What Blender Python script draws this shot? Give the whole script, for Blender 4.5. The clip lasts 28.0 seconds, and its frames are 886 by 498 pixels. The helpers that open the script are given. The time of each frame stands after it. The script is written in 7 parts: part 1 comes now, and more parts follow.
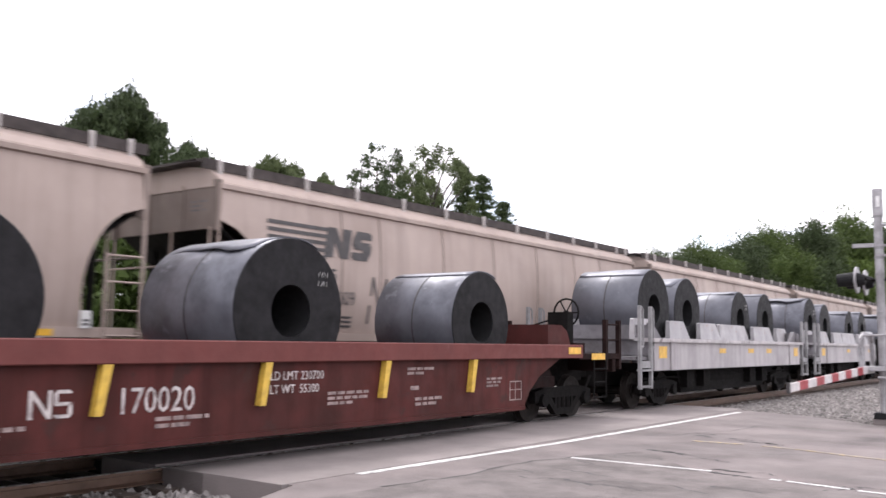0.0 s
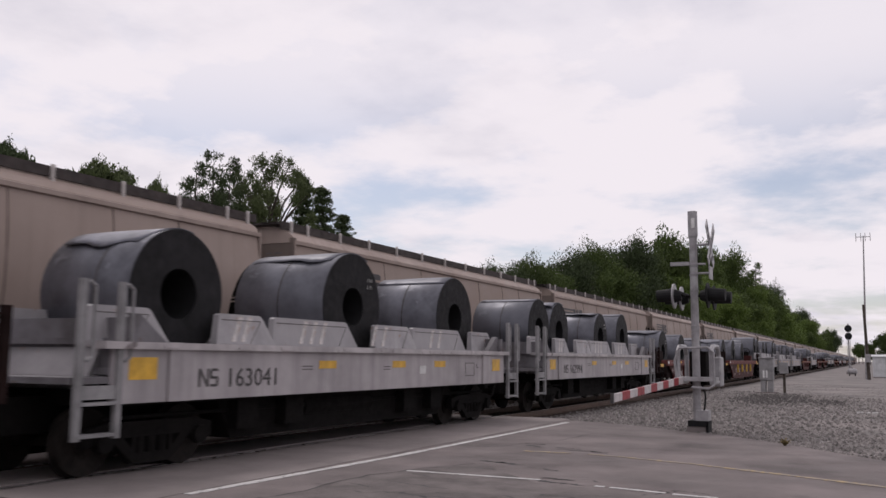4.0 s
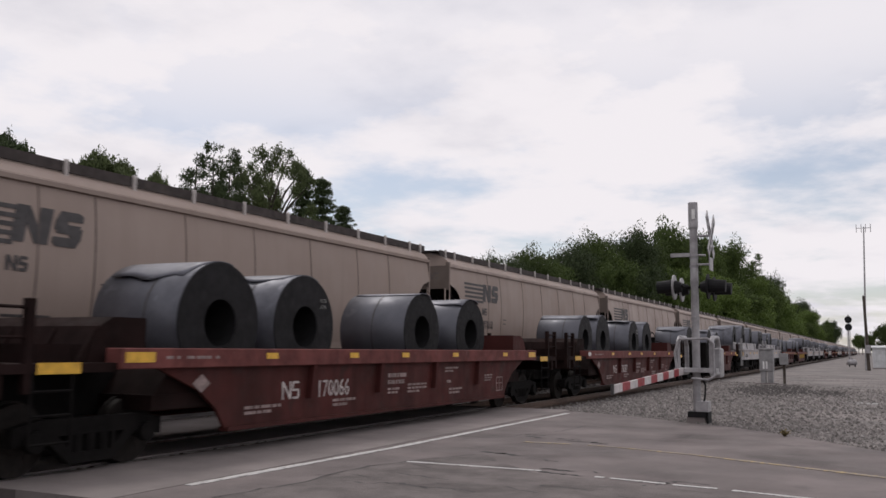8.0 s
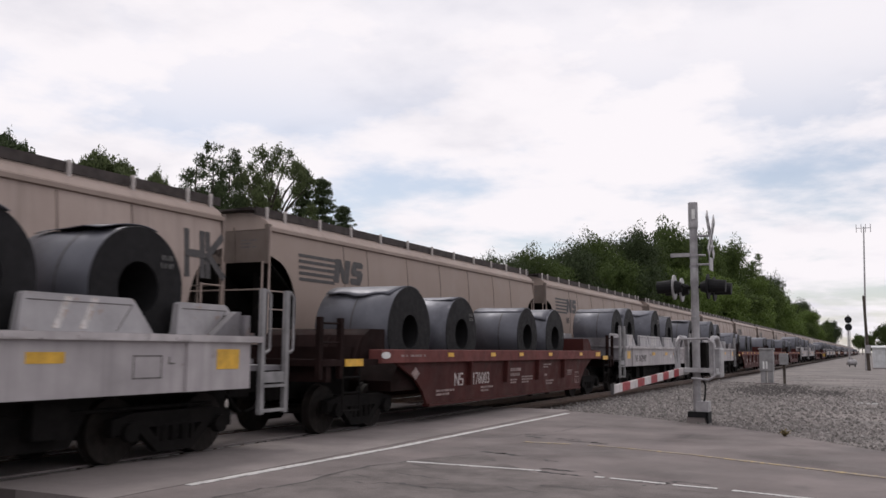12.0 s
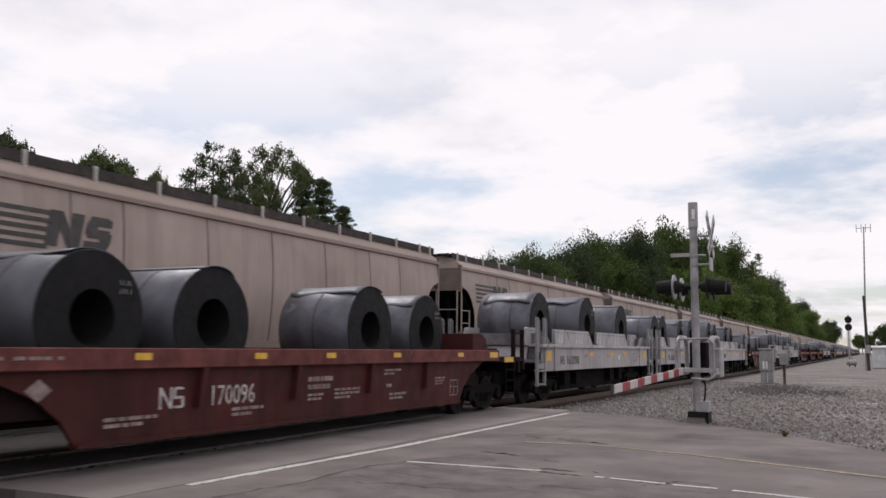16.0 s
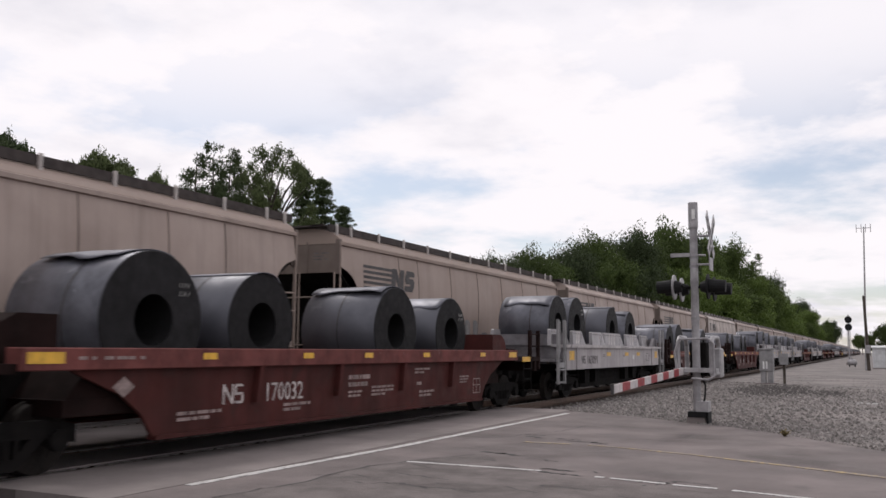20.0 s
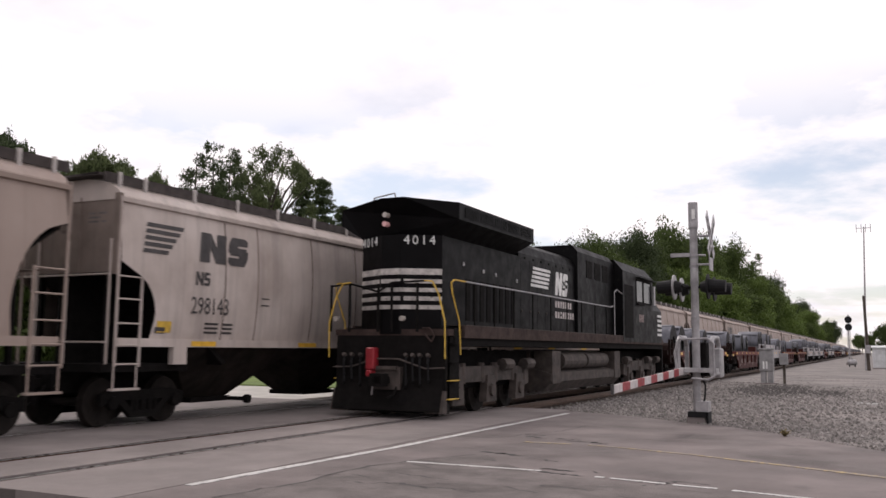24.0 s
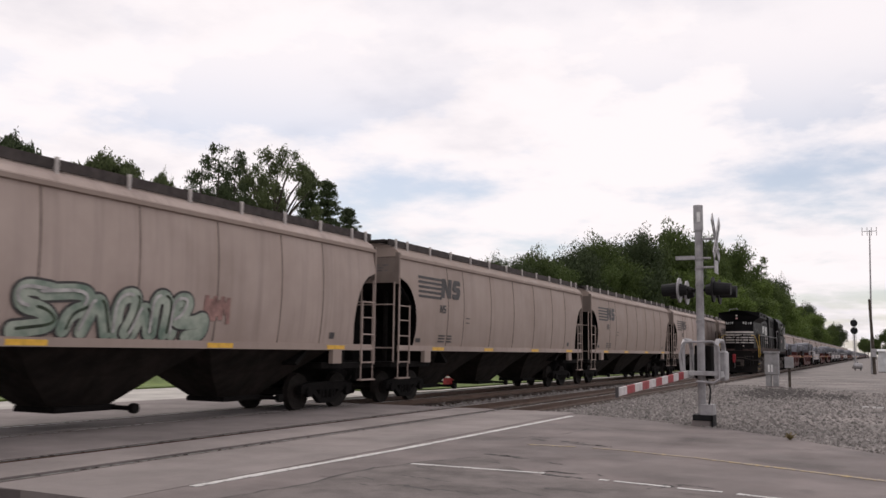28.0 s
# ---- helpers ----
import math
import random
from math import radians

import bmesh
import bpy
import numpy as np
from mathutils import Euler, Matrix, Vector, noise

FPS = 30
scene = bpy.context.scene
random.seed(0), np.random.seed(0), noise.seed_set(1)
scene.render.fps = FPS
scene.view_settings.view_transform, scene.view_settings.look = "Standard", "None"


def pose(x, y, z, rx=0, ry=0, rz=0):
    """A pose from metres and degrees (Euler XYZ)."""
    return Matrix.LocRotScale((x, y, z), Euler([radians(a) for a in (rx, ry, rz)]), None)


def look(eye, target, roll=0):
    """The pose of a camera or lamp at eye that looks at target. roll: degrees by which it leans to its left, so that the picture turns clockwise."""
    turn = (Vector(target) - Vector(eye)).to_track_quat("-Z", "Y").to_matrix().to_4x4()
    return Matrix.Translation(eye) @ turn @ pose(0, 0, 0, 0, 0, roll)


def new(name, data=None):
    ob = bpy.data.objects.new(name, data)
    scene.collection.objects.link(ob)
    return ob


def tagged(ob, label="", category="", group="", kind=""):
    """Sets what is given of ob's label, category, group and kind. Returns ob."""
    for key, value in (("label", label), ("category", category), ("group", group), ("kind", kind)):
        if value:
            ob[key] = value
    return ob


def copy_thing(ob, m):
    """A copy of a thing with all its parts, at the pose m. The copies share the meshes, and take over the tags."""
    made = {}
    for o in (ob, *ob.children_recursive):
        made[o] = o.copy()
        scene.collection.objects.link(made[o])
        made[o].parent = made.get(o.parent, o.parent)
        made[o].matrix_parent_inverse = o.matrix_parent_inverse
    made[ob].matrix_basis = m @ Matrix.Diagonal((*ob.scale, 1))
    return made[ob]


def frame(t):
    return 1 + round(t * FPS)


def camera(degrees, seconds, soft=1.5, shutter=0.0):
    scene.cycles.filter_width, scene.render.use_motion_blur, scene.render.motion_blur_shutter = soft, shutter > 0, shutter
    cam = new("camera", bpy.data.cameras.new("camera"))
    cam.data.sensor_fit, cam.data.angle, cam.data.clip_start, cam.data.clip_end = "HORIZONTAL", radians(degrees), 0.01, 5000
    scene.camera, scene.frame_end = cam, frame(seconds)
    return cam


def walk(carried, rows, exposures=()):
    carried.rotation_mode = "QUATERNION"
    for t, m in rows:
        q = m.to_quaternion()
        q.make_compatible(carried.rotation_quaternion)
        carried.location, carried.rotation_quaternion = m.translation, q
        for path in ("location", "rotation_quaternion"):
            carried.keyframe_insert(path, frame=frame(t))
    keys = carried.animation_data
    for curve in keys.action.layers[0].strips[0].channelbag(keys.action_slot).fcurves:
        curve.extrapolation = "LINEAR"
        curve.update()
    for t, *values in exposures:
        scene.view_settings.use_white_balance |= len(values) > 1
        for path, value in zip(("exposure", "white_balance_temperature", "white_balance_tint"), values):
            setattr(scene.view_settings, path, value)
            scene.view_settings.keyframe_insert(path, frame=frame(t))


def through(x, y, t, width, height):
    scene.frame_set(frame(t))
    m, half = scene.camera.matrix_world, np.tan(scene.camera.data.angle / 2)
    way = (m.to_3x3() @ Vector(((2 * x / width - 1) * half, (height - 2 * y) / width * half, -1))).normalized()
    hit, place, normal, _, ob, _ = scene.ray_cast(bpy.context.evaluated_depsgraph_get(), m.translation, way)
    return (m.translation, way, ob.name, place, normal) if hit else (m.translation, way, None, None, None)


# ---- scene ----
# One lens; the eye stands on the tarmac beside the level crossing. Track runs along +Y, the eye is at x = 0.
EYE = 1.535
NEAR_X, FAR_X = -9.75, -14.0
cam = camera(53.67, 28.0, soft=1.5, shutter=0.14)
VIEW = [
    (0.0, 96.04, -0.83, 36.5), (0.1, 96.24, -0.82, 34.2), (0.2, 96.40, -0.80, 32.4), (0.3, 96.58, -0.78, 31.0),
    (0.4, 96.75, -0.76, 29.66), (0.5, 96.906, -0.745, 28.315), (0.7, 97.15, -0.70, 26.5), (1.0, 97.453, -0.658, 25.706),
    (1.5, 97.664, -0.796, 25.313), (2.0, 97.703, -0.757, 25.75), (2.5, 97.605, -0.697, 25.914), (3.0, 97.371, -0.634, 25.944),
    (3.5, 97.199, -0.564, 25.965), (5.5, 96.721, -0.531, 25.997), (6.0, 96.662, -0.501, 26.01), (6.5, 96.605, -0.507, 26.016),
    (7.0, 96.599, -0.51, 26.015), (7.5, 96.491, -0.497, 25.994), (8.0, 96.491, -0.497, 25.994), (14.0, 96.491, -0.497, 25.994),
    (20.0, 96.491, -0.497, 25.994), (26.3, 96.491, -0.497, 25.994), (26.6, 96.491, -0.566, 25.986), (26.9, 96.57, -0.711, 25.842),
    (27.5, 96.599, -0.66, 25.875), (27.7, 96.602, -0.66, 25.925), (28.0, 96.627, -0.697, 26.286)]
walk(cam, [(t, pose(0, 0, EYE, a, b, c)) for t, a, b, c in VIEW],
     [(0.0, 1.25, 6350, 13), (0.3, 0.75, 6320, 13), (0.7, 0.2, 6250, 14), (1.0, -0.12, 6250, 18), (2.0, -0.24, 6350, 17), (3.0, -0.22, 6450, 17), (6.0, -0.2, 6500, 13),
      (8.0, -0.18, 6500, 12), (12.0, -0.05, 6500, 12), (18.0, -0.02, 6500, 12), (21.0, 0.03, 6550, 12), (23.5, 0.19, 6700, 14), (24.1, 0.19, 6700, 14), (24.9, -0.03, 6700, 13), (28.0, 0.0, 6700, 13)])


# ---- light ----
def lit_sky():
    world = bpy.data.worlds.new("sky")
    scene.world = world
    world.use_nodes = True
    nt = world.node_tree
    nd, ln = nt.nodes, nt.links
    nd.clear()
    out, bg = nd.new("ShaderNodeOutputWorld"), nd.new("ShaderNodeBackground")
    sky = nd.new("ShaderNodeTexSky")
    sky.sky_type, sky.sun_disc = "NISHITA", False
    sky.sun_elevation, sky.sun_rotation = radians(56), radians(-51)
    dim = nd.new("ShaderNodeVectorMath")
    dim.operation = "SCALE"
    dim.inputs["Scale"].default_value = 0.105
    ln.new(sky.outputs[0], dim.inputs[0])
    # a cloud deck laid on a plane high above
    co, sep = nd.new("ShaderNodeTexCoord"), nd.new("ShaderNodeSeparateXYZ")
    ln.new(co.outputs["Generated"], sep.inputs[0])

    def math_node(op, a, b):
        m = nd.new("ShaderNodeMath")
        m.operation = op
        for slot, val in ((0, a), (1, b)):
            if isinstance(val, (int, float)):
                m.inputs[slot].default_value = val
            else:
                ln.new(val, m.inputs[slot])
        return m.outputs[0]
    high = math_node("ADD", math_node("MAXIMUM", sep.outputs[2], 0.0), 0.16)
    com = nd.new("ShaderNodeCombineXYZ")
    ln.new(math_node("DIVIDE", sep.outputs[0], high), com.inputs[0])
    ln.new(math_node("DIVIDE", sep.outputs[1], high), com.inputs[1])

    def cloud(scale, detail, seed, lo, hi, least=0.0):
        n = nd.new("ShaderNodeTexNoise")
        n.noise_dimensions = "4D"
        n.inputs["W"].default_value = seed
        n.inputs["Scale"].default_value, n.inputs["Detail"].default_value, n.inputs["Roughness"].default_value = scale, detail, 0.55
        ln.new(com.outputs[0], n.inputs["Vector"])
        r = nd.new("ShaderNodeMapRange")
        r.interpolation_type = "SMOOTHSTEP"
        r.inputs[1].default_value, r.inputs[2].default_value, r.inputs[3].default_value = lo, hi, least
        ln.new(n.outputs[0], r.inputs[0])
        return r.outputs[0]
    grey, white = nd.new("ShaderNodeMix"), nd.new("ShaderNodeMix")
    for m in (grey, white):
        m.data_type = "RGBA"
    grey.inputs["A"].default_value, grey.inputs["B"].default_value = (1.0, 0.967, 0.992, 1), (0.80, 0.79, 0.845, 1)
    ln.new(cloud(1.7, 9, 3.1, 0.5, 0.74), grey.inputs["Factor"])
    closed = nd.new("ShaderNodeMapRange")
    closed.interpolation_type = "SMOOTHSTEP"
    closed.inputs[1].default_value, closed.inputs[2].default_value = 0.1, 0.34
    ln.new(sep.outputs[2], closed.inputs[0])
    ln.new(math_node("MAXIMUM", cloud(1.5, 9, 12.4, 0.38, 0.56, 0.3), math_node("MULTIPLY", closed.outputs[0], 0.93)), white.inputs["Factor"])
    ln.new(dim.outputs[0], white.inputs["A"])
    ln.new(grey.outputs["Result"], white.inputs["B"])
    ln.new(white.outputs["Result"], bg.inputs["Color"])
    bg.inputs["Strength"].default_value = 1.0
    ln.new(bg.outputs[0], out.inputs[0])


lit_sky()
sun = new("sun", bpy.data.lights.new("sun", "SUN"))
sun.data.energy, sun.data.angle, sun.data.color = 0.9, radians(16), (1.0, 0.96, 0.9)
sun.matrix_world = look((-42, 34, 80), (0, 0, 0))


# ---- materials ----
def material(name, base, rough=0.6, metal=0.0, vary=0.12, scale=3.0, fine=60.0, bump=0.1, tint=None, streak=0.0, per_object=0.0,
             spec=0.5, wear=None, wear_at=0.62, rusty=None):
    """Base colour with broad stains, fine grain, optional rain streaks, rust or wear patches, and a little relief."""
    m = bpy.data.materials.new(name)
    m.use_nodes = True
    nt = m.node_tree
    nd, ln = nt.nodes, nt.links
    bs = nd["Principled BSDF"]
    bs.inputs["Metallic"].default_value = metal
    bs.inputs["Specular IOR Level"].default_value = spec
    co = nd.new("ShaderNodeTexCoord")

    def noise_at(s, detail=4.0, stretch=None):
        n = nd.new("ShaderNodeTexNoise")
        n.inputs["Scale"].default_value, n.inputs["Detail"].default_value, n.inputs["Roughness"].default_value = s, detail, 0.6
        if stretch:
            mp = nd.new("ShaderNodeMapping")
            mp.inputs["Scale"].default_value = stretch
            ln.new(co.outputs["Object"], mp.inputs[0])
            ln.new(mp.outputs[0], n.inputs["Vector"])
        else:
            ln.new(co.outputs["Object"], n.inputs["Vector"])
        return n.outputs[0]

    def ramp(sock, lo, hi, a, b):
        r = nd.new("ShaderNodeMapRange")
        r.inputs[1].default_value, r.inputs[2].default_value, r.inputs[3].default_value, r.inputs[4].default_value = lo, hi, a, b
        ln.new(sock, r.inputs[0])
        return r.outputs[0]

    def mixed(a, b, fac, blend="MIX"):
        x = nd.new("ShaderNodeMix")
        x.data_type, x.blend_type = "RGBA", blend
        for key, val in (("A", a), ("B", b)):
            if isinstance(val, tuple):
                x.inputs[key].default_value = (*val, 1)
            else:
                ln.new(val, x.inputs[key])
        if isinstance(fac, float):
            x.inputs["Factor"].default_value = fac
        else:
            ln.new(fac, x.inputs["Factor"])
        return x.outputs["Result"]
    dark = tint or tuple(c * (1 - 2.2 * vary) for c in base)
    light = tuple(min(1, c * (1 + vary)) for c in base)
    col = mixed(light, dark, ramp(noise_at(scale), 0.35, 0.68, 0.0, 1.0))
    grain = noise_at(fine, 3.0)
    col = mixed(col, (0.5, 0.5, 0.5), ramp(grain, 0.3, 0.7, 0.0, vary * 0.9), "OVERLAY") if vary < 0.3 else mixed(
        col, dark, ramp(grain, 0.45, 0.7, 0.0, 0.8))
    if streak:
        col = mixed(col, tuple(c * 0.45 for c in base), ramp(noise_at(2.2, 5.0, (1.0, 1.6, 0.07)), 0.48, 0.75, 0.0, streak))
    if wear:
        col = mixed(col, wear, ramp(noise_at(scale * 1.7, 7.0), wear_at, wear_at + 0.06, 0.0, 0.85))
    if per_object:
        info = nd.new("ShaderNodeObjectInfo")
        col = mixed(col, rusty or tuple(c * (1 - per_object) for c in base), ramp(info.outputs["Random"], 0.0, 1.0, 0.0, 0.9))
    ln.new(col, bs.inputs["Base Color"])
    ln.new(ramp(noise_at(scale * 2.5), 0.3, 0.7, max(0.03, rough - 0.1), min(1, rough + 0.12)), bs.inputs["Roughness"])
    if bump:
        b = nd.new("ShaderNodeBump")
        b.inputs["Strength"].default_value, b.inputs["Distance"].default_value = bump, 0.02
        ln.new(grain, b.inputs["Height"])
        ln.new(b.outputs[0], bs.inputs["Normal"])
    return m


ASPHALT = material("old_asphalt", (0.158, 0.133, 0.129), 0.85, vary=0.2, scale=0.5, fine=45, bump=0.5, wear=(0.126, 0.108, 0.105), wear_at=0.6)
CROSSING = material("crossing_concrete", (0.205, 0.178, 0.172), 0.85, vary=0.12, scale=0.6, fine=40, bump=0.4)
EARTH = material("gravel_lot", (0.19, 0.168, 0.16), 0.95, vary=0.2, scale=0.35, fine=18, bump=1.0, tint=(0.125, 0.116, 0.11))
GRASS = material("mown_grass", (0.13, 0.175, 0.045), 0.9, vary=0.3, scale=0.6, fine=25, bump=0.8, tint=(0.08, 0.12, 0.03))
PALE = material("pale_gravel_lane", (0.42, 0.4, 0.37), 0.9, vary=0.12, scale=0.7, fine=25, bump=0.5)
LINE_W = material("worn_road_white", (0.52, 0.51, 0.5), 0.7, vary=0.1, scale=6, fine=50, wear=(0.2, 0.19, 0.185), wear_at=0.56)
LINE_Y = material("worn_road_yellow", (0.36, 0.27, 0.14), 0.75, vary=0.15, scale=5, fine=50, wear=(0.19, 0.165, 0.155), wear_at=0.44)
PATCH = material("tar_patch", (0.045, 0.042, 0.042), 0.8, vary=0.2, scale=3)
RAIL = material("rail_steel", (0.12, 0.075, 0.055), 0.5, 0.5, scale=4)
TIE = material("creosoted_tie", (0.07, 0.05, 0.04), 0.9, vary=0.2, scale=3, per_object=0.4)
BROWN = material("oxide_brown_paint", (0.07, 0.0185, 0.0165), 0.65, vary=0.2, scale=1.2, fine=25, streak=0.75, tint=(0.04, 0.014, 0.012), per_object=0.25, spec=0.15, wear=(0.046, 0.021, 0.0185), wear_at=0.58)
# Grimy end paint whose darker grey also holds the shade on the wall.
ENDGREY = material("shaded_grimy_end_paint", (0.17, 0.163, 0.175), 0.65, vary=0.2, scale=1.5, fine=25, streak=0.5, tint=(0.1, 0.092, 0.096), wear=(0.13, 0.085, 0.07), wear_at=0.64, spec=0.25)
ROUGH = material("broken_asphalt", (0.125, 0.108, 0.104), 0.95, vary=0.28, scale=1.6, fine=30, bump=0.9, tint=(0.085, 0.073, 0.07), wear=(0.16, 0.142, 0.138), wear_at=0.62)
# Dark copy of the oxide brown; shade at the car ends is in the colour.
DULL = material("shaded_brown_paint", (0.0155, 0.008, 0.0075), 0.8, vary=0.25, scale=2, fine=25, tint=(0.01, 0.0055, 0.005), spec=0.08)
CASTGREY = material("dull_grey_paint", (0.25, 0.245, 0.25), 0.6, vary=0.15, scale=3, streak=0.3)
POSTS_PAINT = material("pale_post_paint", (0.5, 0.46, 0.44), 0.6, vary=0.12, scale=4, streak=0.3)
WORNWHITE = material("dirty_white_stripe", (0.46, 0.43, 0.41), 0.65, vary=0.2, scale=5, streak=0.4, wear=(0.12, 0.1, 0.095), wear_at=0.62)
# Worn sill paint, lightened: the light the flange catches is in the colour.
FLANGE = material("worn_lit_flange_paint", (0.16, 0.052, 0.047), 0.7, vary=0.2, scale=2.5, fine=25, tint=(0.075, 0.024, 0.022), wear=(0.2, 0.11, 0.105), wear_at=0.66, per_object=0.2, spec=0.2)
GREY = material("light_grey_paint", (0.37, 0.343, 0.352), 0.6, vary=0.1, scale=1.0, fine=20, streak=0.5, wear=(0.24, 0.2, 0.19), wear_at=0.66)
SCUFFED = material("scuffed_grey_paint", (0.42, 0.39, 0.395), 0.6, vary=0.14, scale=1.5, fine=20, wear=(0.11, 0.09, 0.09), wear_at=0.61)
WEDGE = material("worn_grey_saddle", (0.37, 0.355, 0.365), 0.6, vary=0.15, scale=2.0, fine=20, wear=(0.27, 0.16, 0.105), wear_at=0.6, streak=0.4, per_object=0.2)
RUBBED = material("rubbed_pale_steel", (0.5, 0.47, 0.46), 0.5, vary=0.2, scale=6, fine=30, wear=(0.36, 0.28, 0.24), wear_at=0.55)
HOPPER = material("hopper_beige_paint", (0.405, 0.33, 0.297), 0.6, vary=0.1, scale=0.5, fine=12, streak=0.5, tint=(0.33, 0.262, 0.232), per_object=0.22, rusty=(0.29, 0.228, 0.196), spec=0.25)
# Side paint made darker: dirt, plus the shade on the car ends.
ENDSHEET = material("shaded_dirty_end_sheet", (0.2, 0.162, 0.143), 0.7, vary=0.2, scale=1.2, fine=14, streak=0.7, tint=(0.15, 0.118, 0.102), per_object=0.3, spec=0.2)
# Grime, made darker still to hold the shade under and between the cars.
SHADE_GRIME = material("shaded_grimy_underframe", (0.0075, 0.0065, 0.0063), 0.9, vary=0.25, scale=4, fine=30, tint=(0.005, 0.0045, 0.0045), spec=0.12)
PALEHOP = material("pale_grey_hopper_paint", (0.5, 0.44, 0.41), 0.6, vary=0.1, scale=0.6, fine=12, streak=0.55, tint=(0.38, 0.32, 0.29), wear=(0.22, 0.14, 0.11), wear_at=0.7, spec=0.25)
SEAM = material("stained_weld_seam", (0.2, 0.157, 0.138), 0.7, vary=0.28, scale=1.5, tint=(0.1, 0.075, 0.065), per_object=0.4, spec=0.2)
# Streaked bay paint; the shade below the side sills is in its dark base.
BAYS = material("shaded_grimy_bays", (0.02, 0.0155, 0.0135), 0.85, vary=0.25, scale=1.5, fine=25, streak=0.6, spec=0.15)
WHEEL = material("wheel_steel", (0.02, 0.016, 0.0145), 0.75, 0.1, vary=0.25, scale=5, spec=0.2)
TREAD = material("polished_tread", (0.4, 0.4, 0.4), 0.3, 1.0, vary=0.1)
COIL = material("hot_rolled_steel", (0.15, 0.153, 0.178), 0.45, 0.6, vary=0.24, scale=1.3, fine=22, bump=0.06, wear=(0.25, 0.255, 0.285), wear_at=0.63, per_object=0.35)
# Wound edges of the same steel; shade on the upright ends is in this near-black.
COIL_END = material("shaded_wound_edges", (0.0145, 0.0138, 0.0155), 0.7, 0.2, vary=0.24, scale=3, fine=80, bump=0.2, per_object=0.3, spec=0.25)
# Black wall of the hollow roll, holding the shade inside it.
BORE = material("shaded_coil_bore", (0.014, 0.014, 0.015), 0.8, spec=0.15)
BLACK = material("loco_black_paint", (0.0047, 0.0044, 0.005), 0.5, vary=0.2, scale=1.2, fine=20, streak=0.3, wear=(0.012, 0.011, 0.0105), wear_at=0.64, spec=0.07)
TRUCKGREY = material("dusty_truck_casting", (0.06, 0.047, 0.042), 0.8, vary=0.25, scale=3, fine=30)
SILLDUST = material("dusty_brown_sill", (0.05, 0.034, 0.03), 0.85, vary=0.28, scale=3, tint=(0.03, 0.02, 0.018), spec=0.2)
STENCIL = material("worn_white_number", (0.5, 0.455, 0.445), 0.65, vary=0.2, scale=7, wear=(0.22, 0.13, 0.12), wear_at=0.6)
WHITE = material("white_marking", (0.68, 0.68, 0.67), 0.6, vary=0.12, scale=4, streak=0.3)
FADED = material("faded_white_stencil", (0.27, 0.205, 0.195), 0.7, vary=0.25, scale=8)
FAINT = material("faint_grey_marking", (0.14, 0.128, 0.128), 0.65, vary=0.2, scale=7)
INK = material("black_marking", (0.05, 0.045, 0.046), 0.6, vary=0.15, scale=5)
YELLOW = material("yellow_paint", (0.62, 0.4, 0.06), 0.6, vary=0.15, scale=6)
AMBER = material("yellow_reflector", (0.7, 0.4, 0.04), 0.4, vary=0.12, scale=5)
RED = material("red_paint", (0.27, 0.014, 0.022), 0.5, vary=0.15, scale=5)
ALU = material("galvanised_metal", (0.35, 0.34, 0.35), 0.5, 0.35, vary=0.15, scale=4, fine=30, streak=0.2)
WALKWAY = material("dark_roof_walk", (0.05, 0.04, 0.038), 0.85, vary=0.2, scale=3)
GLASS = material("dark_cab_glass", (0.02, 0.022, 0.025), 0.15, vary=0.02, bump=0, spec=0.14)
BARK = material("bark", (0.075, 0.06, 0.048), 0.95, vary=0.3, scale=5, fine=25, bump=0.6)


def leafy(name, base, tint, through=0.35):
    """Leaf surface that also lets some light through."""
    m = material(name, base, 0.7, vary=0.28, scale=0.5, fine=5, bump=0, tint=tint, per_object=0.3, spec=0.2)
    nd, ln = m.node_tree.nodes, m.node_tree.links
    bs, out = nd["Principled BSDF"], nd["Material Output"]
    thin, mixer = nd.new("ShaderNodeBsdfTranslucent"), nd.new("ShaderNodeMixShader")
    ln.new(bs.inputs["Base Color"].links[0].from_socket, thin.inputs["Color"])
    mixer.inputs[0].default_value = through
    ln.new(bs.outputs[0], mixer.inputs[1])
    ln.new(thin.outputs[0], mixer.inputs[2])
    ln.new(mixer.outputs[0], out.inputs["Surface"])
    return m


LEAF = leafy("broad_leaves", (0.072, 0.104, 0.029), (0.044, 0.064, 0.019), 0.2)
LEAF_L = leafy("bright_leaves", (0.12, 0.172, 0.042), (0.058, 0.09, 0.022), 0.25)
NEEDLE = leafy("conifer_needles", (0.056, 0.077, 0.034), (0.028, 0.042, 0.018), 0.15)
AIRY = leafy("pale_airy_leaves", (0.1, 0.125, 0.055), (0.06, 0.078, 0.034), 0.3)
RUBBER = material("black_rubber", (0.011, 0.011, 0.012), 0.7, vary=0.1, spec=0.2)


# ---- mesh helpers ----
def quads(bm, verts, faces):
    vs = [bm.verts.new(v) for v in verts]
    for f in faces:
        bm.faces.new([vs[i] for i in f])


def box(bm, x0, x1, y0, y1, z0, z1):
    quads(bm, [(x0, y0, z0), (x1, y0, z0), (x1, y1, z0), (x0, y1, z0), (x0, y0, z1), (x1, y0, z1), (x1, y1, z1), (x0, y1, z1)],
          [(3, 2, 1, 0), (4, 5, 6, 7), (0, 1, 5, 4), (1, 2, 6, 5), (2, 3, 7, 6), (3, 0, 4, 7)])


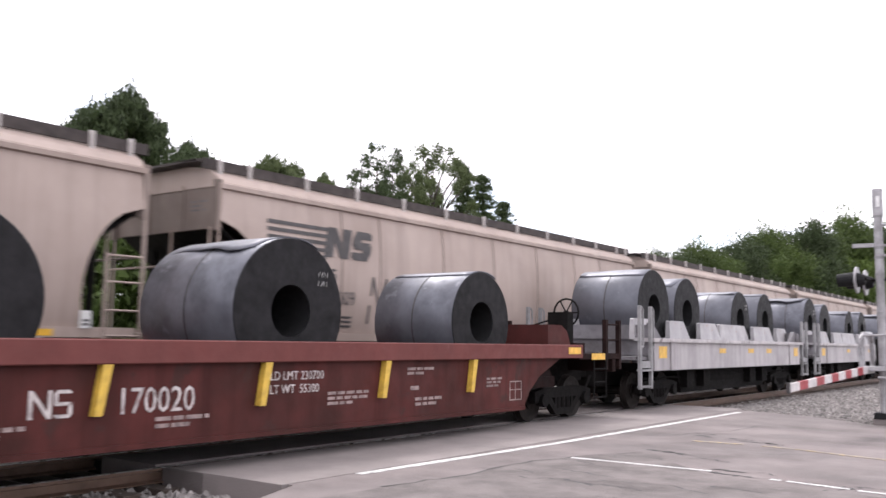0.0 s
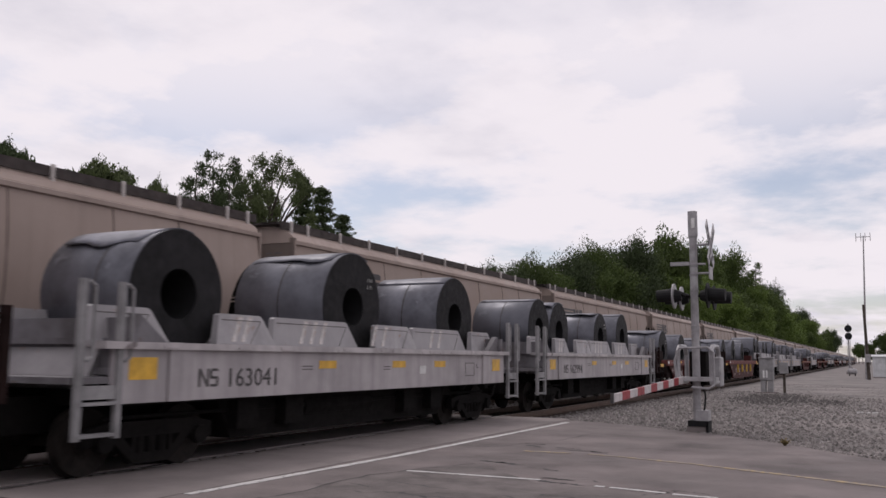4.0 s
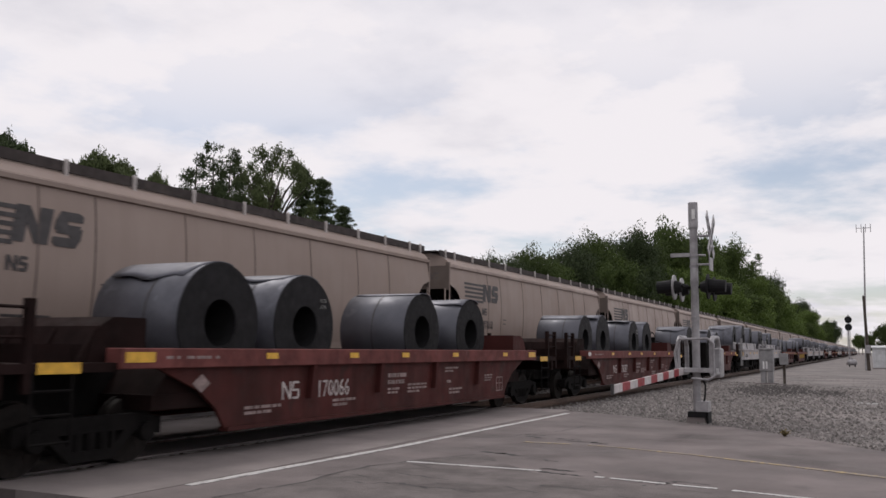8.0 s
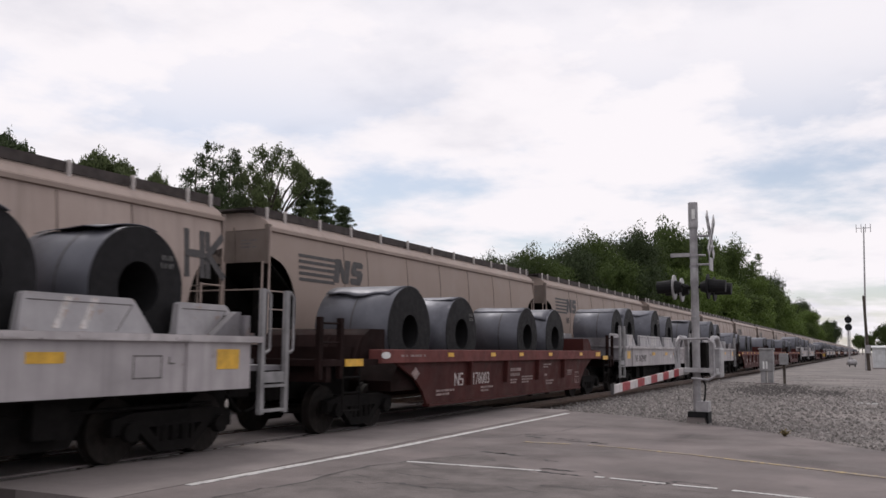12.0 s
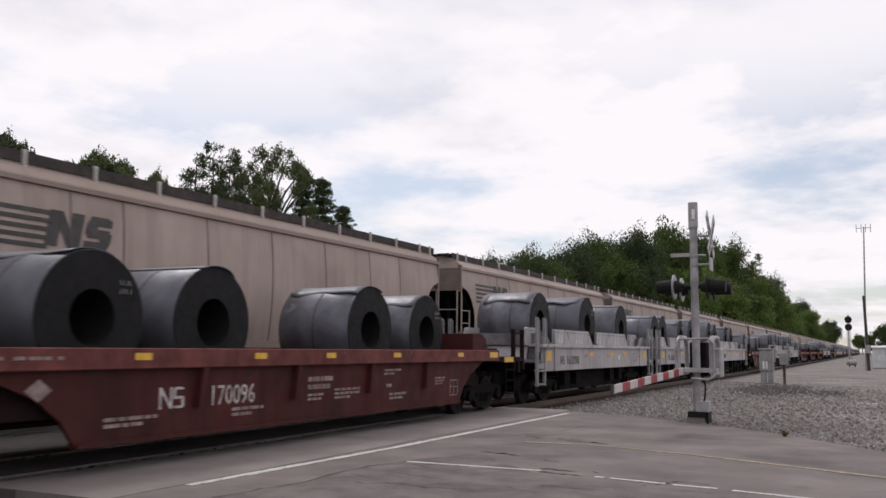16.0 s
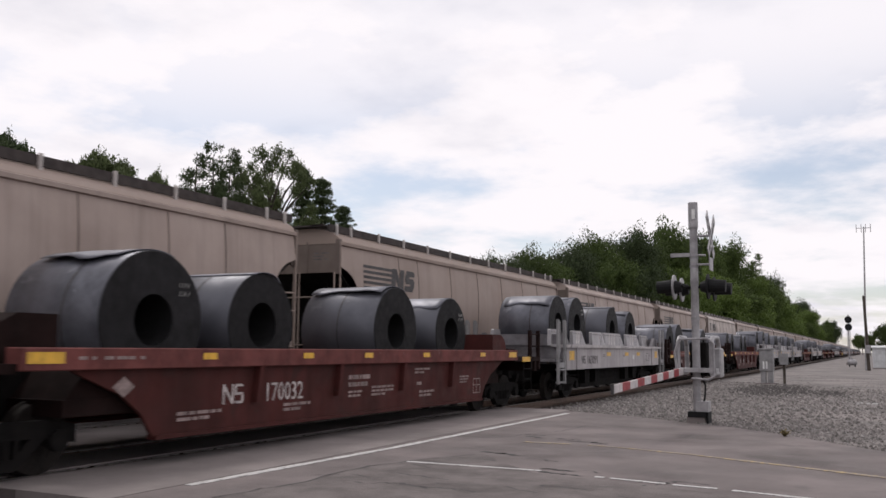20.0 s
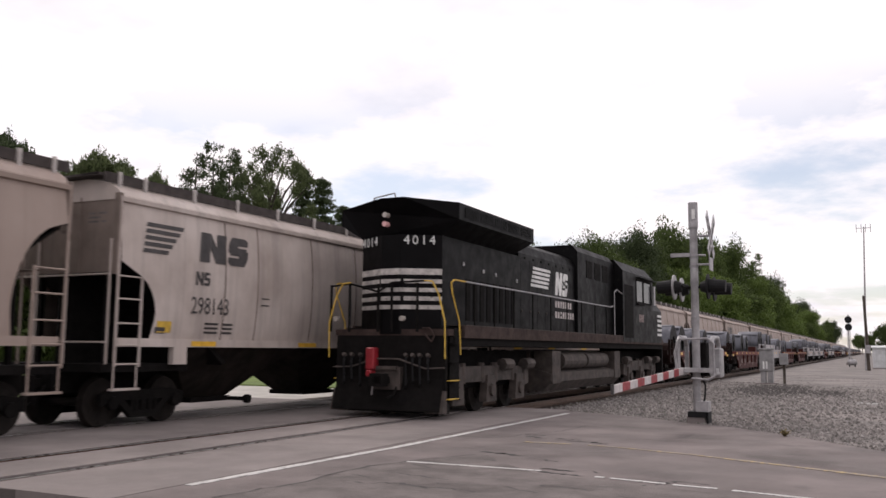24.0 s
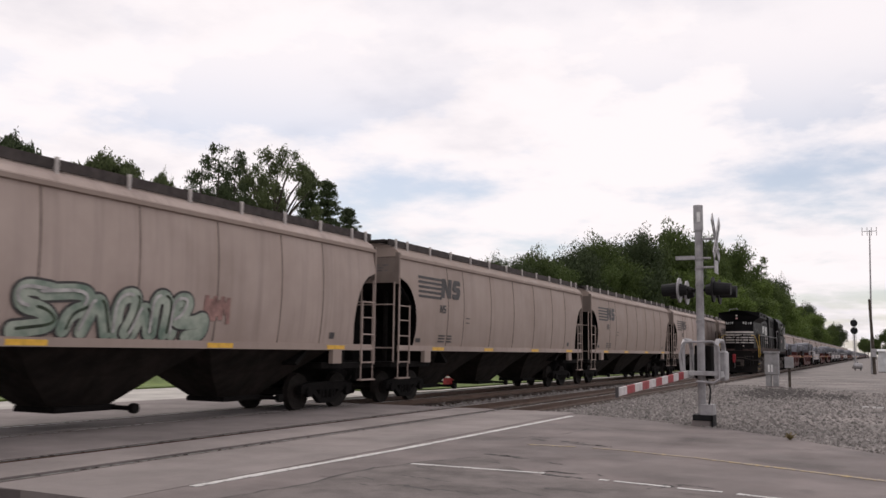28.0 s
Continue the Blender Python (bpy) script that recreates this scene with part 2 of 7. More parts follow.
def prism(bm, outline, x0, x1):
    """A (y, z) outline pushed along x."""
    n = len(outline)
    vs = [bm.verts.new((x0, y, z)) for y, z in outline] + [bm.verts.new((x1, y, z)) for y, z in outline]
    bm.faces.new(vs[:n][::-1])
    bm.faces.new(vs[n:])
    for i in range(n):
        j = (i + 1) % n
        bm.faces.new((vs[i], vs[j], vs[n + j], vs[n + i]))


def run(bm, outline, y0, y1, caps=True):
    """An (x, z) outline pushed along y."""
    n = len(outline)
    vs = [bm.verts.new((x, y0, z)) for x, z in outline] + [bm.verts.new((x, y1, z)) for x, z in outline]
    if caps:
        bm.faces.new(vs[:n])
        bm.faces.new(vs[n:][::-1])
    for i in range(n):
        j = (i + 1) % n
        bm.faces.new((vs[j], vs[i], vs[n + i], vs[n + j]))


def rod(bm, a, b, r, seg=6, r2=None):
    a, b = Vector(a), Vector(b)
    q = (b - a).to_track_quat("Z", "Y")
    ring = [Vector((math.cos(2 * math.pi * i / seg), math.sin(2 * math.pi * i / seg), 0)) for i in range(seg)]
    va = [bm.verts.new(a + q @ (p * r)) for p in ring]
    vb = [bm.verts.new(b + q @ (p * (r if r2 is None else r2))) for p in ring]
    for i in range(seg):
        j = (i + 1) % seg
        bm.faces.new((va[i], va[j], vb[j], vb[i]))
    bm.faces.new(va[::-1])
    bm.faces.new(vb)


def pipe(bm, pts, r, seg=6):
    for a, b in zip(pts, pts[1:]):
        rod(bm, a, b, r, seg)


def made(draw, *args, smooth=False, bevel=0.0):
    bm = bmesh.new()
    draw(bm, *args)
    if bevel:
        bmesh.ops.bevel(bm, geom=bm.edges[:], offset=bevel, segments=1, affect="EDGES", clamp_overlap=True)
    bmesh.ops.recalc_face_normals(bm, faces=bm.faces)
    me = bpy.data.meshes.new("mesh")
    bm.to_mesh(me)
    bm.free()
    if smooth:
        me.polygons.foreach_set("use_smooth", [True] * len(me.polygons))
    return me


def part(name, bm, mat, parent=None, label="", at=None, smooth=False):
    """One mesh object from a bmesh or a finished mesh, under a thing or a part."""
    if isinstance(bm, bmesh.types.BMesh):
        bmesh.ops.recalc_face_normals(bm, faces=bm.faces)
        me = bpy.data.meshes.new(name)
        bm.to_mesh(me)
        bm.free()
        if smooth:
            me.polygons.foreach_set("use_smooth", [True] * len(me.polygons))
    else:
        me = bm
    if mat and not me.materials:
        me.materials.append(mat)
    ob = new(name, me)
    if parent:
        ob.parent = parent
    if at is not None:
        ob.matrix_basis = at if isinstance(at, Matrix) else Matrix.Translation(at)
    if label:
        tagged(ob, label)
    return ob


def bm_box(*boxes):
    bm = bmesh.new()
    for b in boxes:
        box(bm, *b)
    return bm


def thing(name, label, category, group="", kind=""):
    return tagged(new(name), label, category, group, kind)


TEXTS = {}


def text_mesh(body, size, mat, spacing=1.0, wide=1.0):
    """Flat lettering in the built-in font, read from the +X side: it runs along +Y and stands up along +Z."""
    key = (body, size, mat.name, spacing, wide)
    if key not in TEXTS:
        cu = bpy.data.curves.new("lettering", "FONT")
        cu.body, cu.size, cu.extrude, cu.space_character, cu.resolution_u = body, size, 0.004, spacing, 2
        ob = new("lettering", cu)
        me = bpy.data.meshes.new_from_object(ob.evaluated_get(bpy.context.evaluated_depsgraph_get()))
        bpy.data.objects.remove(ob)
        bpy.data.curves.remove(cu)
        me.transform(Matrix(((0, 0, 1, 0), (wide, 0, 0, 0), (0, 1, 0, 0), (0, 0, 0, 1))))
        me.materials.clear()
        me.materials.append(mat)
        TEXTS[key] = me
    return TEXTS[key]


MOVERS = []    # (thing, train, place along the track at 0 s, x, z)
SPINNERS = []  # (wheelset, train, wheel radius, rest pose)


TEAL = material("teal_spray_paint", (0.3, 0.33, 0.28), 0.6, vary=0.28, scale=2.2, tint=(0.13, 0.19, 0.15))
GHOST = material("faded_white_spray", (0.42, 0.41, 0.4), 0.6, vary=0.2, scale=4)
LIME = material("lime_spray_paint", (0.3, 0.3, 0.05), 0.6, vary=0.2, scale=4)
ROSE = material("faded_red_spray", (0.3, 0.17, 0.15), 0.7, vary=0.25, scale=3)
MOSS = material("dark_green_spray", (0.03, 0.05, 0.025), 0.6, vary=0.3, scale=4)


# ---- running gear shared by the freight cars ----
def draw_wheelset(bm, r):
    for s in (-1, 1):
        for x0, x1, ra, rb in ((0.66, 0.69, r + 0.028, r + 0.028), (0.69, 0.80, r + 0.004, r - 0.006)):
            rod(bm, (s * x0, 0, 0), (s * x1, 0, 0), ra, 28, rb)
        rod(bm, (s * 0.80, 0, 0), (s * 0.83, 0, 0), r * 0.42, 16)
        for k in range(3):
            a = 2.1 * k
            box(bm, s * 0.795 - 0.012, s * 0.795 + 0.012, math.cos(a) * r * 0.66 - 0.05, math.cos(a) * r * 0.66 + 0.05,
                math.sin(a) * r * 0.66 - 0.05, math.sin(a) * r * 0.66 + 0.05)
        rod(bm, (s * 0.83, 0, 0), (s * 1.06, 0, 0), 0.08, 10)
    rod(bm, (-0.66, 0, 0), (0.66, 0, 0), 0.085, 10)


def draw_side_frame(bm, s, r, half):
    """A cast side frame: arched top chord, dropped middle with a window each side of the springs, bearing ends."""
    x0, x1 = s * 0.97, s * 1.10
    prism(bm, [(-half - 0.28, r - 0.05), (-half - 0.28, r + 0.17), (-half + 0.1, r + 0.24), (half - 0.1, r + 0.24), (half + 0.28, r + 0.17),
               (half + 0.28, r - 0.05), (half - 0.2, r + 0.04), (-half + 0.2, r + 0.04)], x0, x1)
    prism(bm, [(-half + 0.12, r + 0.05), (-0.33, r - 0.30), (0.33, r - 0.30), (half - 0.12, r + 0.05), (half - 0.34, r + 0.05),
               (0.3, r - 0.17), (-0.3, r - 0.17), (-half + 0.34, r + 0.05)], x0, x1)
    for y in (-0.36, 0.30):
        box(bm, min(x0, x1), max(x0, x1), y, y + 0.06, r - 0.18, r + 0.06)
    for y in (-0.2, 0.0, 0.2):
        rod(bm, (s * 1.04, y, r - 0.17), (s * 1.04, y, r + 0.06), 0.075, 8)
    for y in (-half, half):
        rod(bm, (s * 1.06, y, r), (s * 1.17, y, r), 0.13, 10)


def build_truck(parent, y, r, half, meshes, train):
    tr = part("truck", meshes["bolster"], SHADE_GRIME, parent, at=(0, y, 0))
    for s in (-1, 1):
        part("side_frame", meshes["frame%d" % s], SHADE_GRIME, tr)
    for yy in (-half, half):
        w = part("wheelset", meshes["wheel"], WHEEL, tr, "worn steel wheels on an axle", at=(0, yy, r))
    return tr


def truck_meshes(r, half):
    def bolster(bm):
        box(bm, -0.95, 0.95, -0.2, 0.2, r - 0.05, r + 0.22)
        for yy in (-half + 0.3, half - 0.3):
            box(bm, -0.9, 0.9, yy - 0.05, yy + 0.05, r - 0.12, r + 0.02)
    return {"bolster": made(bolster), "frame1": made(draw_side_frame, 1, r, half), "frame-1": made(draw_side_frame, -1, r, half),
            "wheel": made(draw_wheelset, r)}


def draw_coupler(bm, s, y0, y1):
    box(bm, -0.09, 0.09, min(s * y0, s * y1), max(s * y0, s * y1), 0.76, 0.92)
    box(bm, -0.2, 0.14, min(s * (y1 - 0.25), s * y1), max(s * (y1 - 0.25), s * y1), 0.7, 0.98)
    pipe(bm, [(0.25, s * (y0 + 0.1), 0.8), (0.27, s * (y0 + 0.4), 0.5), (0.22, s * (y1 - 0.05), 0.45)], 0.03)


def ring_wheel(bm, c, r):
    """A hand brake wheel that faces along the track."""
    pts = [(c[0] + r * math.cos(a), c[1], c[2] + r * math.sin(a)) for a in [2 * math.pi * k / 16 for k in range(17)]]
    pipe(bm, pts, 0.022, 5)
    for k in range(6):
        a = math.pi * k / 3
        rod(bm, c, (c[0] + r * math.cos(a), c[1], c[2] + r * math.sin(a)), 0.016, 4)
    rod(bm, (c[0], c[1] - 0.05, c[2]), (c[0], c[1] + 0.05, c[2]), 0.05, 8)


COAL_GEAR = truck_meshes(0.43, 0.86)
HOP_GEAR = truck_meshes(0.46, 0.89)


# ---- brown coil car ----
def brown_side(bm, s):
    a, b = 1.36, 1.42
    prism(bm, [(-5.27, 0.38), (5.27, 0.38), (5.48, 0.67), (5.83, 0.93), (6.41, 1.16), (6.65, 1.26), (-6.65, 1.26),
               (-6.41, 1.16), (-5.83, 0.93), (-5.48, 0.67)], s * a, s * b)
    box(bm, min(s * 1.30, s * 1.46), max(s * 1.30, s * 1.46), -5.25, 5.25, 0.34, 0.40)


def brown_flange(bm, s):
    box(bm, min(s * 1.24, s * 1.53), max(s * 1.24, s * 1.53), -7.35, 7.35, 1.25, 1.51)


def brown_rib(bm):
    prism(bm, [(-0.10, 0.72), (-0.01, 0.72), (0.09, 1.25), (-0.02, 1.25)], 1.42, 1.52)


def brown_trough(bm):
    """Sloped trough floor with raised wedges between the coil seats."""
    prism(bm, [(-6.6, 0.7), (6.6, 0.7), (6.6, 0.9), (-6.6, 0.9)], -1.3, 1.3)
    for y in (-6.0, -3.55, -0.2, 3.3, 6.0):
        prism(bm, [(y - 0.55, 0.9), (y + 0.55, 0.9), (y + 0.12, 1.4), (y - 0.12, 1.4)], -1.28, 1.28)


def brown_bulkhead(bm, s):
    prism(bm, [(s * 6.6, 1.3), (s * 7.55, 1.3), (s * 7.5, 1.55), (s * 7.38, 1.78), (s * 7.15, 1.9), (s * 6.6, 1.9)], -1.15, 1.15)


def brown_stiffener(bm, s):
    prism(bm, [(s * 7.5, 1.34), (s * 7.68, 1.34), (s * 7.42, 1.75), (s * 7.36, 1.75)], -0.03, 0.03)


def brown_platform(bm, s):
    y0, y1 = sorted((s * 7.35, s * 9.2))
    box(bm, -1.45, 1.45, y0, y1, 1.22, 1.33)
    box(bm, -1.42, 1.42, min(s * 8.9, s * 9.05), max(s * 8.9, s * 9.05), 0.95, 1.34)


def brown_chock(bm, s):
    box(bm, -1.1, 1.1, min(s * 7.75, s * 8.25), max(s * 7.75, s * 8.25), 1.33, 1.55)


def brown_draft(bm, s):
    box(bm, -0.35, 0.35, min(s * 5.6, s * 9.2), max(s * 5.6, s * 9.2), 0.62, 1.21)


def brown_posts(bm, s, x):
    for x in (x,):
        for y in (8.6, 9.24):
            box(bm, x - 0.045, x + 0.045, s * y - 0.05, s * y + 0.05, 1.0, 2.05)
        for z in (1.62, 1.95):
            rod(bm, (x, s * 8.6, z), (x, s * 9.24, z), 0.02, 5)


def brown_steps(bm, s):
    for x in (1.44,):
        for y in (8.0, 8.55):
            rod(bm, (x, s * y, 0.42), (x, s * y, 1.25), 0.018, 5)
        for z in (0.44, 0.75, 1.02):
            rod(bm, (x, s * 8.0, z), (x, s * 8.55, z), 0.018, 5)


def brown_brake(bm):
    box(bm, -0.62, -0.5, -8.72, -8.6, 1.3, 2.15)
    box(bm, -0.8, -0.32, -8.85, -8.6, 1.45, 2.2)
    rod(bm, (-0.6, -8.66, 2.1), (0.9, -8.66, 1.7), 0.02, 5)
    ring_wheel(bm, (-0.56, -8.98, 2.2), 0.3)


def bars(bm, y, z, spec, h=0.05):
    """Rows of short strokes on the near side, for stencils too small to read."""
    for k, n in enumerate(spec):
        u = y
        for w in n:
            box(bm, 1.42, 1.424, u, u + w, z - k * h * 1.7, z - k * h * 1.7 + h)
            u += w + 0.035


def brown_stencils(bm, big=True):
    bars(bm, -4.85, 0.62, ((0.2, 0.12, 0.24, 0.1, 0.08), (0.26, 0.1, 0.2)), 0.045)
    bars(bm, -2.5, 0.62, ((0.2, 0.14, 0.22, 0.06), (0.18, 0.24)), 0.045)
    if big:
        bars(bm, -0.6, 0.98, ((0.1, 0.2, 0.06, 0.26), (0.08, 0.16, 0.06, 0.24)), 0.075)
        bars(bm, -0.6, 0.74, ((0.12, 0.1, 0.16), (0.1, 0.12, 0.1)), 0.04)
    bars(bm, 0.2, 0.8, ((0.16, 0.14, 0.16, 0.12, 0.1), (0.14, 0.12, 0.12, 0.1, 0.18), (0.2, 0.1, 0.12)), 0.04)
    bars(bm, 1.9, 1.1, ((0.2, 0.14, 0.24), (0.16, 0.2)), 0.04)
    bars(bm, 2.1, 0.64, ((0.16, 0.1, 0.12, 0.18), (0.14, 0.12, 0.2)), 0.045)
    box(bm, 1.42, 1.424, 1.98, 2.18, 0.8, 0.86)
    bars(bm, 4.05, 0.9, ((0.1, 0.16, 0.14), (0.16, 0.1, 0.1), (0.2, 0.12)), 0.035)
    for k, w in enumerate((0.12, 0.06, 0.14, 0.17, 0.1, 0.08)):
        box(bm, 1.53, 1.534, -6.6 + 0.19 * k, -6.6 + 0.19 * k + w, 1.37, 1.41)
    for y0, y1, z0, z1 in ((4.78, 4.8, 0.52, 0.86), (5.16, 5.18, 0.52, 0.86), (4.78, 5.18, 0.52, 0.54), (4.78, 5.18, 0.84, 0.86), (4.96, 4.975, 0.54, 0.84), (4.8, 5.16, 0.7, 0.715)):
        box(bm, 1.42, 1.424, y0, y1, z0, z1)
    prism(bm, [(-5.8, 0.9), (-5.62, 1.03), (-5.8, 1.16), (-5.98, 1.03)], 1.42, 1.424)


def block_pair(face, y, z, h, lean, w=0.24, wide=1.0):
    """Two heavy block shapes side by side; face() takes one (y, z) outline, anticlockwise."""
    def shape(*pts):
        face([(y + (u * wide + lean * v) * h, z + v * h) for u, v in pts])
    shape((0, 0), (w, 0), (w, 1), (0, 1))
    shape((0.86 - w, 0), (0.86, 0), (0.86, 1), (0.86 - w, 1))
    shape((w, 1), (w, 1 - 1.6 * w), (0.86 - w, 0), (0.86 - w, 1.6 * w))
    t = 0.85 * w
    shape((0.94, 0.1), (1.04, 0), (1.54, 0), (1.64, t), (0.94, t))
    shape((1.0, 0.5 - t / 2), (1.58, 0.5 - t / 2), (1.58, 0.5 + t / 2), (1.0, 0.5 + t / 2))
    shape((0.94, 1 - t), (1.62, 1 - t), (1.62, 0.92), (1.5, 1), (1.04, 1))
    shape((0.94, 0.45), (0.94 + w, 0.5), (0.94 + w, 1 - t), (0.94, 1 - t))
    shape((1.64 - w, t), (1.64, t), (1.64, 0.55), (1.64 - w, 0.5))


def emblem(bm, x, y, z, h, w):
    """The owner's mark as two plain block shapes."""
    block_pair(lambda pts: prism(bm, pts, x, x + 0.004), y, z, h, 0.0, w)


BR = {"side1": made(brown_side, 1), "side-1": made(brown_side, -1), "flange1": made(brown_flange, 1, bevel=0.012), "flange-1": made(brown_flange, -1),
      "rib": made(brown_rib), "trough": made(brown_trough), "bulk1": made(brown_bulkhead, 1), "bulk-1": made(brown_bulkhead, -1),
      "stiff1": made(brown_stiffener, 1), "stiff-1": made(brown_stiffener, -1), "chock1": made(brown_chock, 1), "chock-1": made(brown_chock, -1), "plat1": made(brown_platform, 1), "plat-1": made(brown_platform, -1), "post1": made(brown_posts, 1, 1.4), "post-1": made(brown_posts, -1, 1.4), "fpost1": made(brown_posts, 1, -1.4), "fpost-1": made(brown_posts, -1, -1.4),
      "draft1": made(brown_draft, 1), "draft-1": made(brown_draft, -1), "step1": made(brown_steps, 1), "step-1": made(brown_steps, -1),
      "brake": made(brown_brake), "cp1": made(draw_coupler, 1, 9.1, 9.72), "cp-1": made(draw_coupler, -1, 9.1, 9.72),
      "sten": made(brown_stencils), "sten_b": made(brown_stencils, False), "emb": made(emblem, 1.42, -3.95, 0.72, 0.28, 0.15),
      "refl": made(lambda bm: box(bm, 1.53, 1.536, -0.14, 0.14, 1.36, 1.45)),
      "reflend": made(lambda bm: box(bm, 1.53, 1.536, -0.25, 0.25, 1.33, 1.46)),
      "oval": made(lambda bm: prism(bm, [(0.17 * math.cos(a), 1.4 + 0.065 * math.sin(a)) for a in [math.pi * k / 8 for k in range(16)]], 1.53, 1.535)),
      "reflplat": made(lambda bm: box(bm, 1.45, 1.456, -0.3, 0.3, 1.21, 1.34))}
RIBS = (-3.2, -0.98, 1.32, 3.55)


def build_brown(number, brakes, yellow_ribs, lettered, placard=False):
    car = thing("coil_car", "rust-brown open coil car carrying steel coils on a deep side sill", "coil car", "coil cars of the receding train")
    for s in (1, -1):
        side = part("side_sill", BR["side%d" % s], BROWN, car)
        part("top_flange", BR["flange%d" % s], FLANGE, car, "worn top flange, its red lightened for light")
        # Rear bulkhead gets the shaded copy, front one the plain brown.
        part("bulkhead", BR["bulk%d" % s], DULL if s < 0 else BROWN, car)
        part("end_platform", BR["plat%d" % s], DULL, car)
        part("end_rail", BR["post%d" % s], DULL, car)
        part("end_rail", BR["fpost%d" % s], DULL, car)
        part("draft_sill", BR["draft%d" % s], SHADE_GRIME, car)
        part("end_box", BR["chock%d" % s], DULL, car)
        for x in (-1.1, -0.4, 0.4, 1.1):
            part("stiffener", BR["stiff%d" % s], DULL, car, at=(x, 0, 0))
        part("step_ladder", BR["step%d" % s], SHADE_GRIME, car)
        part("coupler", BR["cp%d" % s], SHADE_GRIME, car)
        build_truck(car, s * 7.35, 0.43, 0.86, COAL_GEAR, "near")
    for y in RIBS:
        rib = part("rib", BR["rib"], None, car, at=(0, y, 0))
        if not BR["rib"].materials:
            BR["rib"].materials.append(BROWN)
        if yellow_ribs and -4 < y < 4:
            rib.material_slots[0].link = "OBJECT"
            rib.material_slots[0].material = YELLOW
            tagged(rib, "yellow-painted steel rib")
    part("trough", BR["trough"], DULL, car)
    if brakes:
        part("brake_stand", BR["brake"], SHADE_GRIME, car, "hand brake wheel on a dark stand")
    if brakes and yellow_ribs:
        other = part("brake_stand", BR["brake"], SHADE_GRIME, car, "hand brake wheel on a dark stand")
        other.rotation_euler = (0, 0, math.pi)
        other.location = (0, -0.55, 0)
    for y in ((-4.36, -2.0, -0.1, 2.2, 5.1) if not yellow_ribs else ()):
        part("reflector", BR["refl"], AMBER, car, "yellow reflector strip", at=(0, y, 0))
    if placard:
        part("placard", BR["oval"], WHITE, car, "white oval placard on the flange", at=(0, -7.2, 0))
    for y in ((7.0,) if placard else (-7.05, 7.0)):
        part("reflector", BR["reflend"], AMBER, car, "yellow reflector strip", at=(0, y, 0))
    for y in (-8.2, 8.18):
        part("reflector", BR["reflplat"], AMBER, car, "yellow reflector strip", at=(0, y, 0))
    if lettered:
        tagged(part("stencil", BR["sten_b" if yellow_ribs else "sten"], FADED, car), "faded white stencil lines", kind="stuff")
        part("owner_mark", BR["emb"], STENCIL, car, "white block initials")
        part("number", text_mesh(number, 0.40, STENCIL, 1.0, 0.85), STENCIL, car, "white stencilled car number", at=(1.424, -3.0, 0.72))
    return car


# ---- grey coil car ----
def grey_side(bm, s):
    box(bm, min(s * 1.40, s * 1.46), max(s * 1.40, s * 1.46), -6.3, 6.3, 0.93, 1.60)
    for y in (-5.15, 5.15):
        box(bm, min(s * 1.46, s * 1.50), max(s * 1.46, s * 1.50), y - 0.22, y + 0.22, 0.93, 1.6)


def grey_flange(bm, s):
    box(bm, min(s * 1.30, s * 1.54), max(s * 1.30, s * 1.54), -6.5, 6.5, 1.60, 1.69)
    for y in (-5.4, -3.9, -2.9, -1.1, 0.2, 2.2, 3.2, 4.8):
        box(bm, min(s * 1.535, s * 1.552), max(s * 1.535, s * 1.552), y - 0.14, y + 0.14, 1.62, 1.66)


def grey_wedge(bm, half):
    """A saddle: end plates with one steep and one slanted end, joined by a narrower beam between them."""
    for x0, x1, t0, t1 in ((0.9, 1.03, 0.88, 0.98), (-1.03, -0.9, -0.98, -0.88)):
        low = [(-half - 0.1, 1.66), (half + 0.38, 1.66)]
        top = [(half + 0.02, 2.13), (half - 0.04, 2.16), (-half + 0.03, 2.16), (-half - 0.02, 2.13)]
        a = [bm.verts.new((x0, y, z)) for y, z in low] + [bm.verts.new((t0, y, z)) for y, z in top]
        b = [bm.verts.new((x1, y, z)) for y, z in low] + [bm.verts.new((t1, y, z)) for y, z in top]
        bm.faces.new(a[::-1])
        bm.faces.new(b)
        for i in range(6):
            j = (i + 1) % 6
            bm.faces.new((a[i], a[j], b[j], b[i]))
    prism(bm, [(-half, 1.1), (half, 1.1), (half * 0.35, 1.75), (-half * 0.35, 1.75)], -0.9, 0.9)
    box(bm, 1.02, 1.3, -half - 0.1, half + 0.34, 1.62, 1.7)


def saddle_lines(bm, half):
    """Dark fold lines of the plate: under its top edge and across its slanted end."""
    for (ya, za), (yb, zb) in (((-half + 0.04, 2.07), (half - 0.02, 2.07)), ((half - 0.02, 2.07), (half - 0.3, 1.72))):
        rod(bm, (1.03 - 0.1 * (za - 1.66), ya, za), (1.03 - 0.1 * (zb - 1.66), yb, zb), 0.008, 4)


def rub_mark(bm):
    """A slanted bright rub mark left by lashing."""
    quads(bm, [(1.0245, -0.16, 1.74), (1.0245, -0.05, 1.74), (0.985, 0.16, 2.13), (0.985, 0.05, 2.13), (1.012, -0.16, 1.74), (1.012, -0.05, 1.74), (0.97, 0.16, 2.13), (0.97, 0.05, 2.13)],
          [(0, 1, 2, 3), (0, 4, 5, 1), (1, 5, 6, 2), (2, 6, 7, 3), (3, 7, 4, 0)])


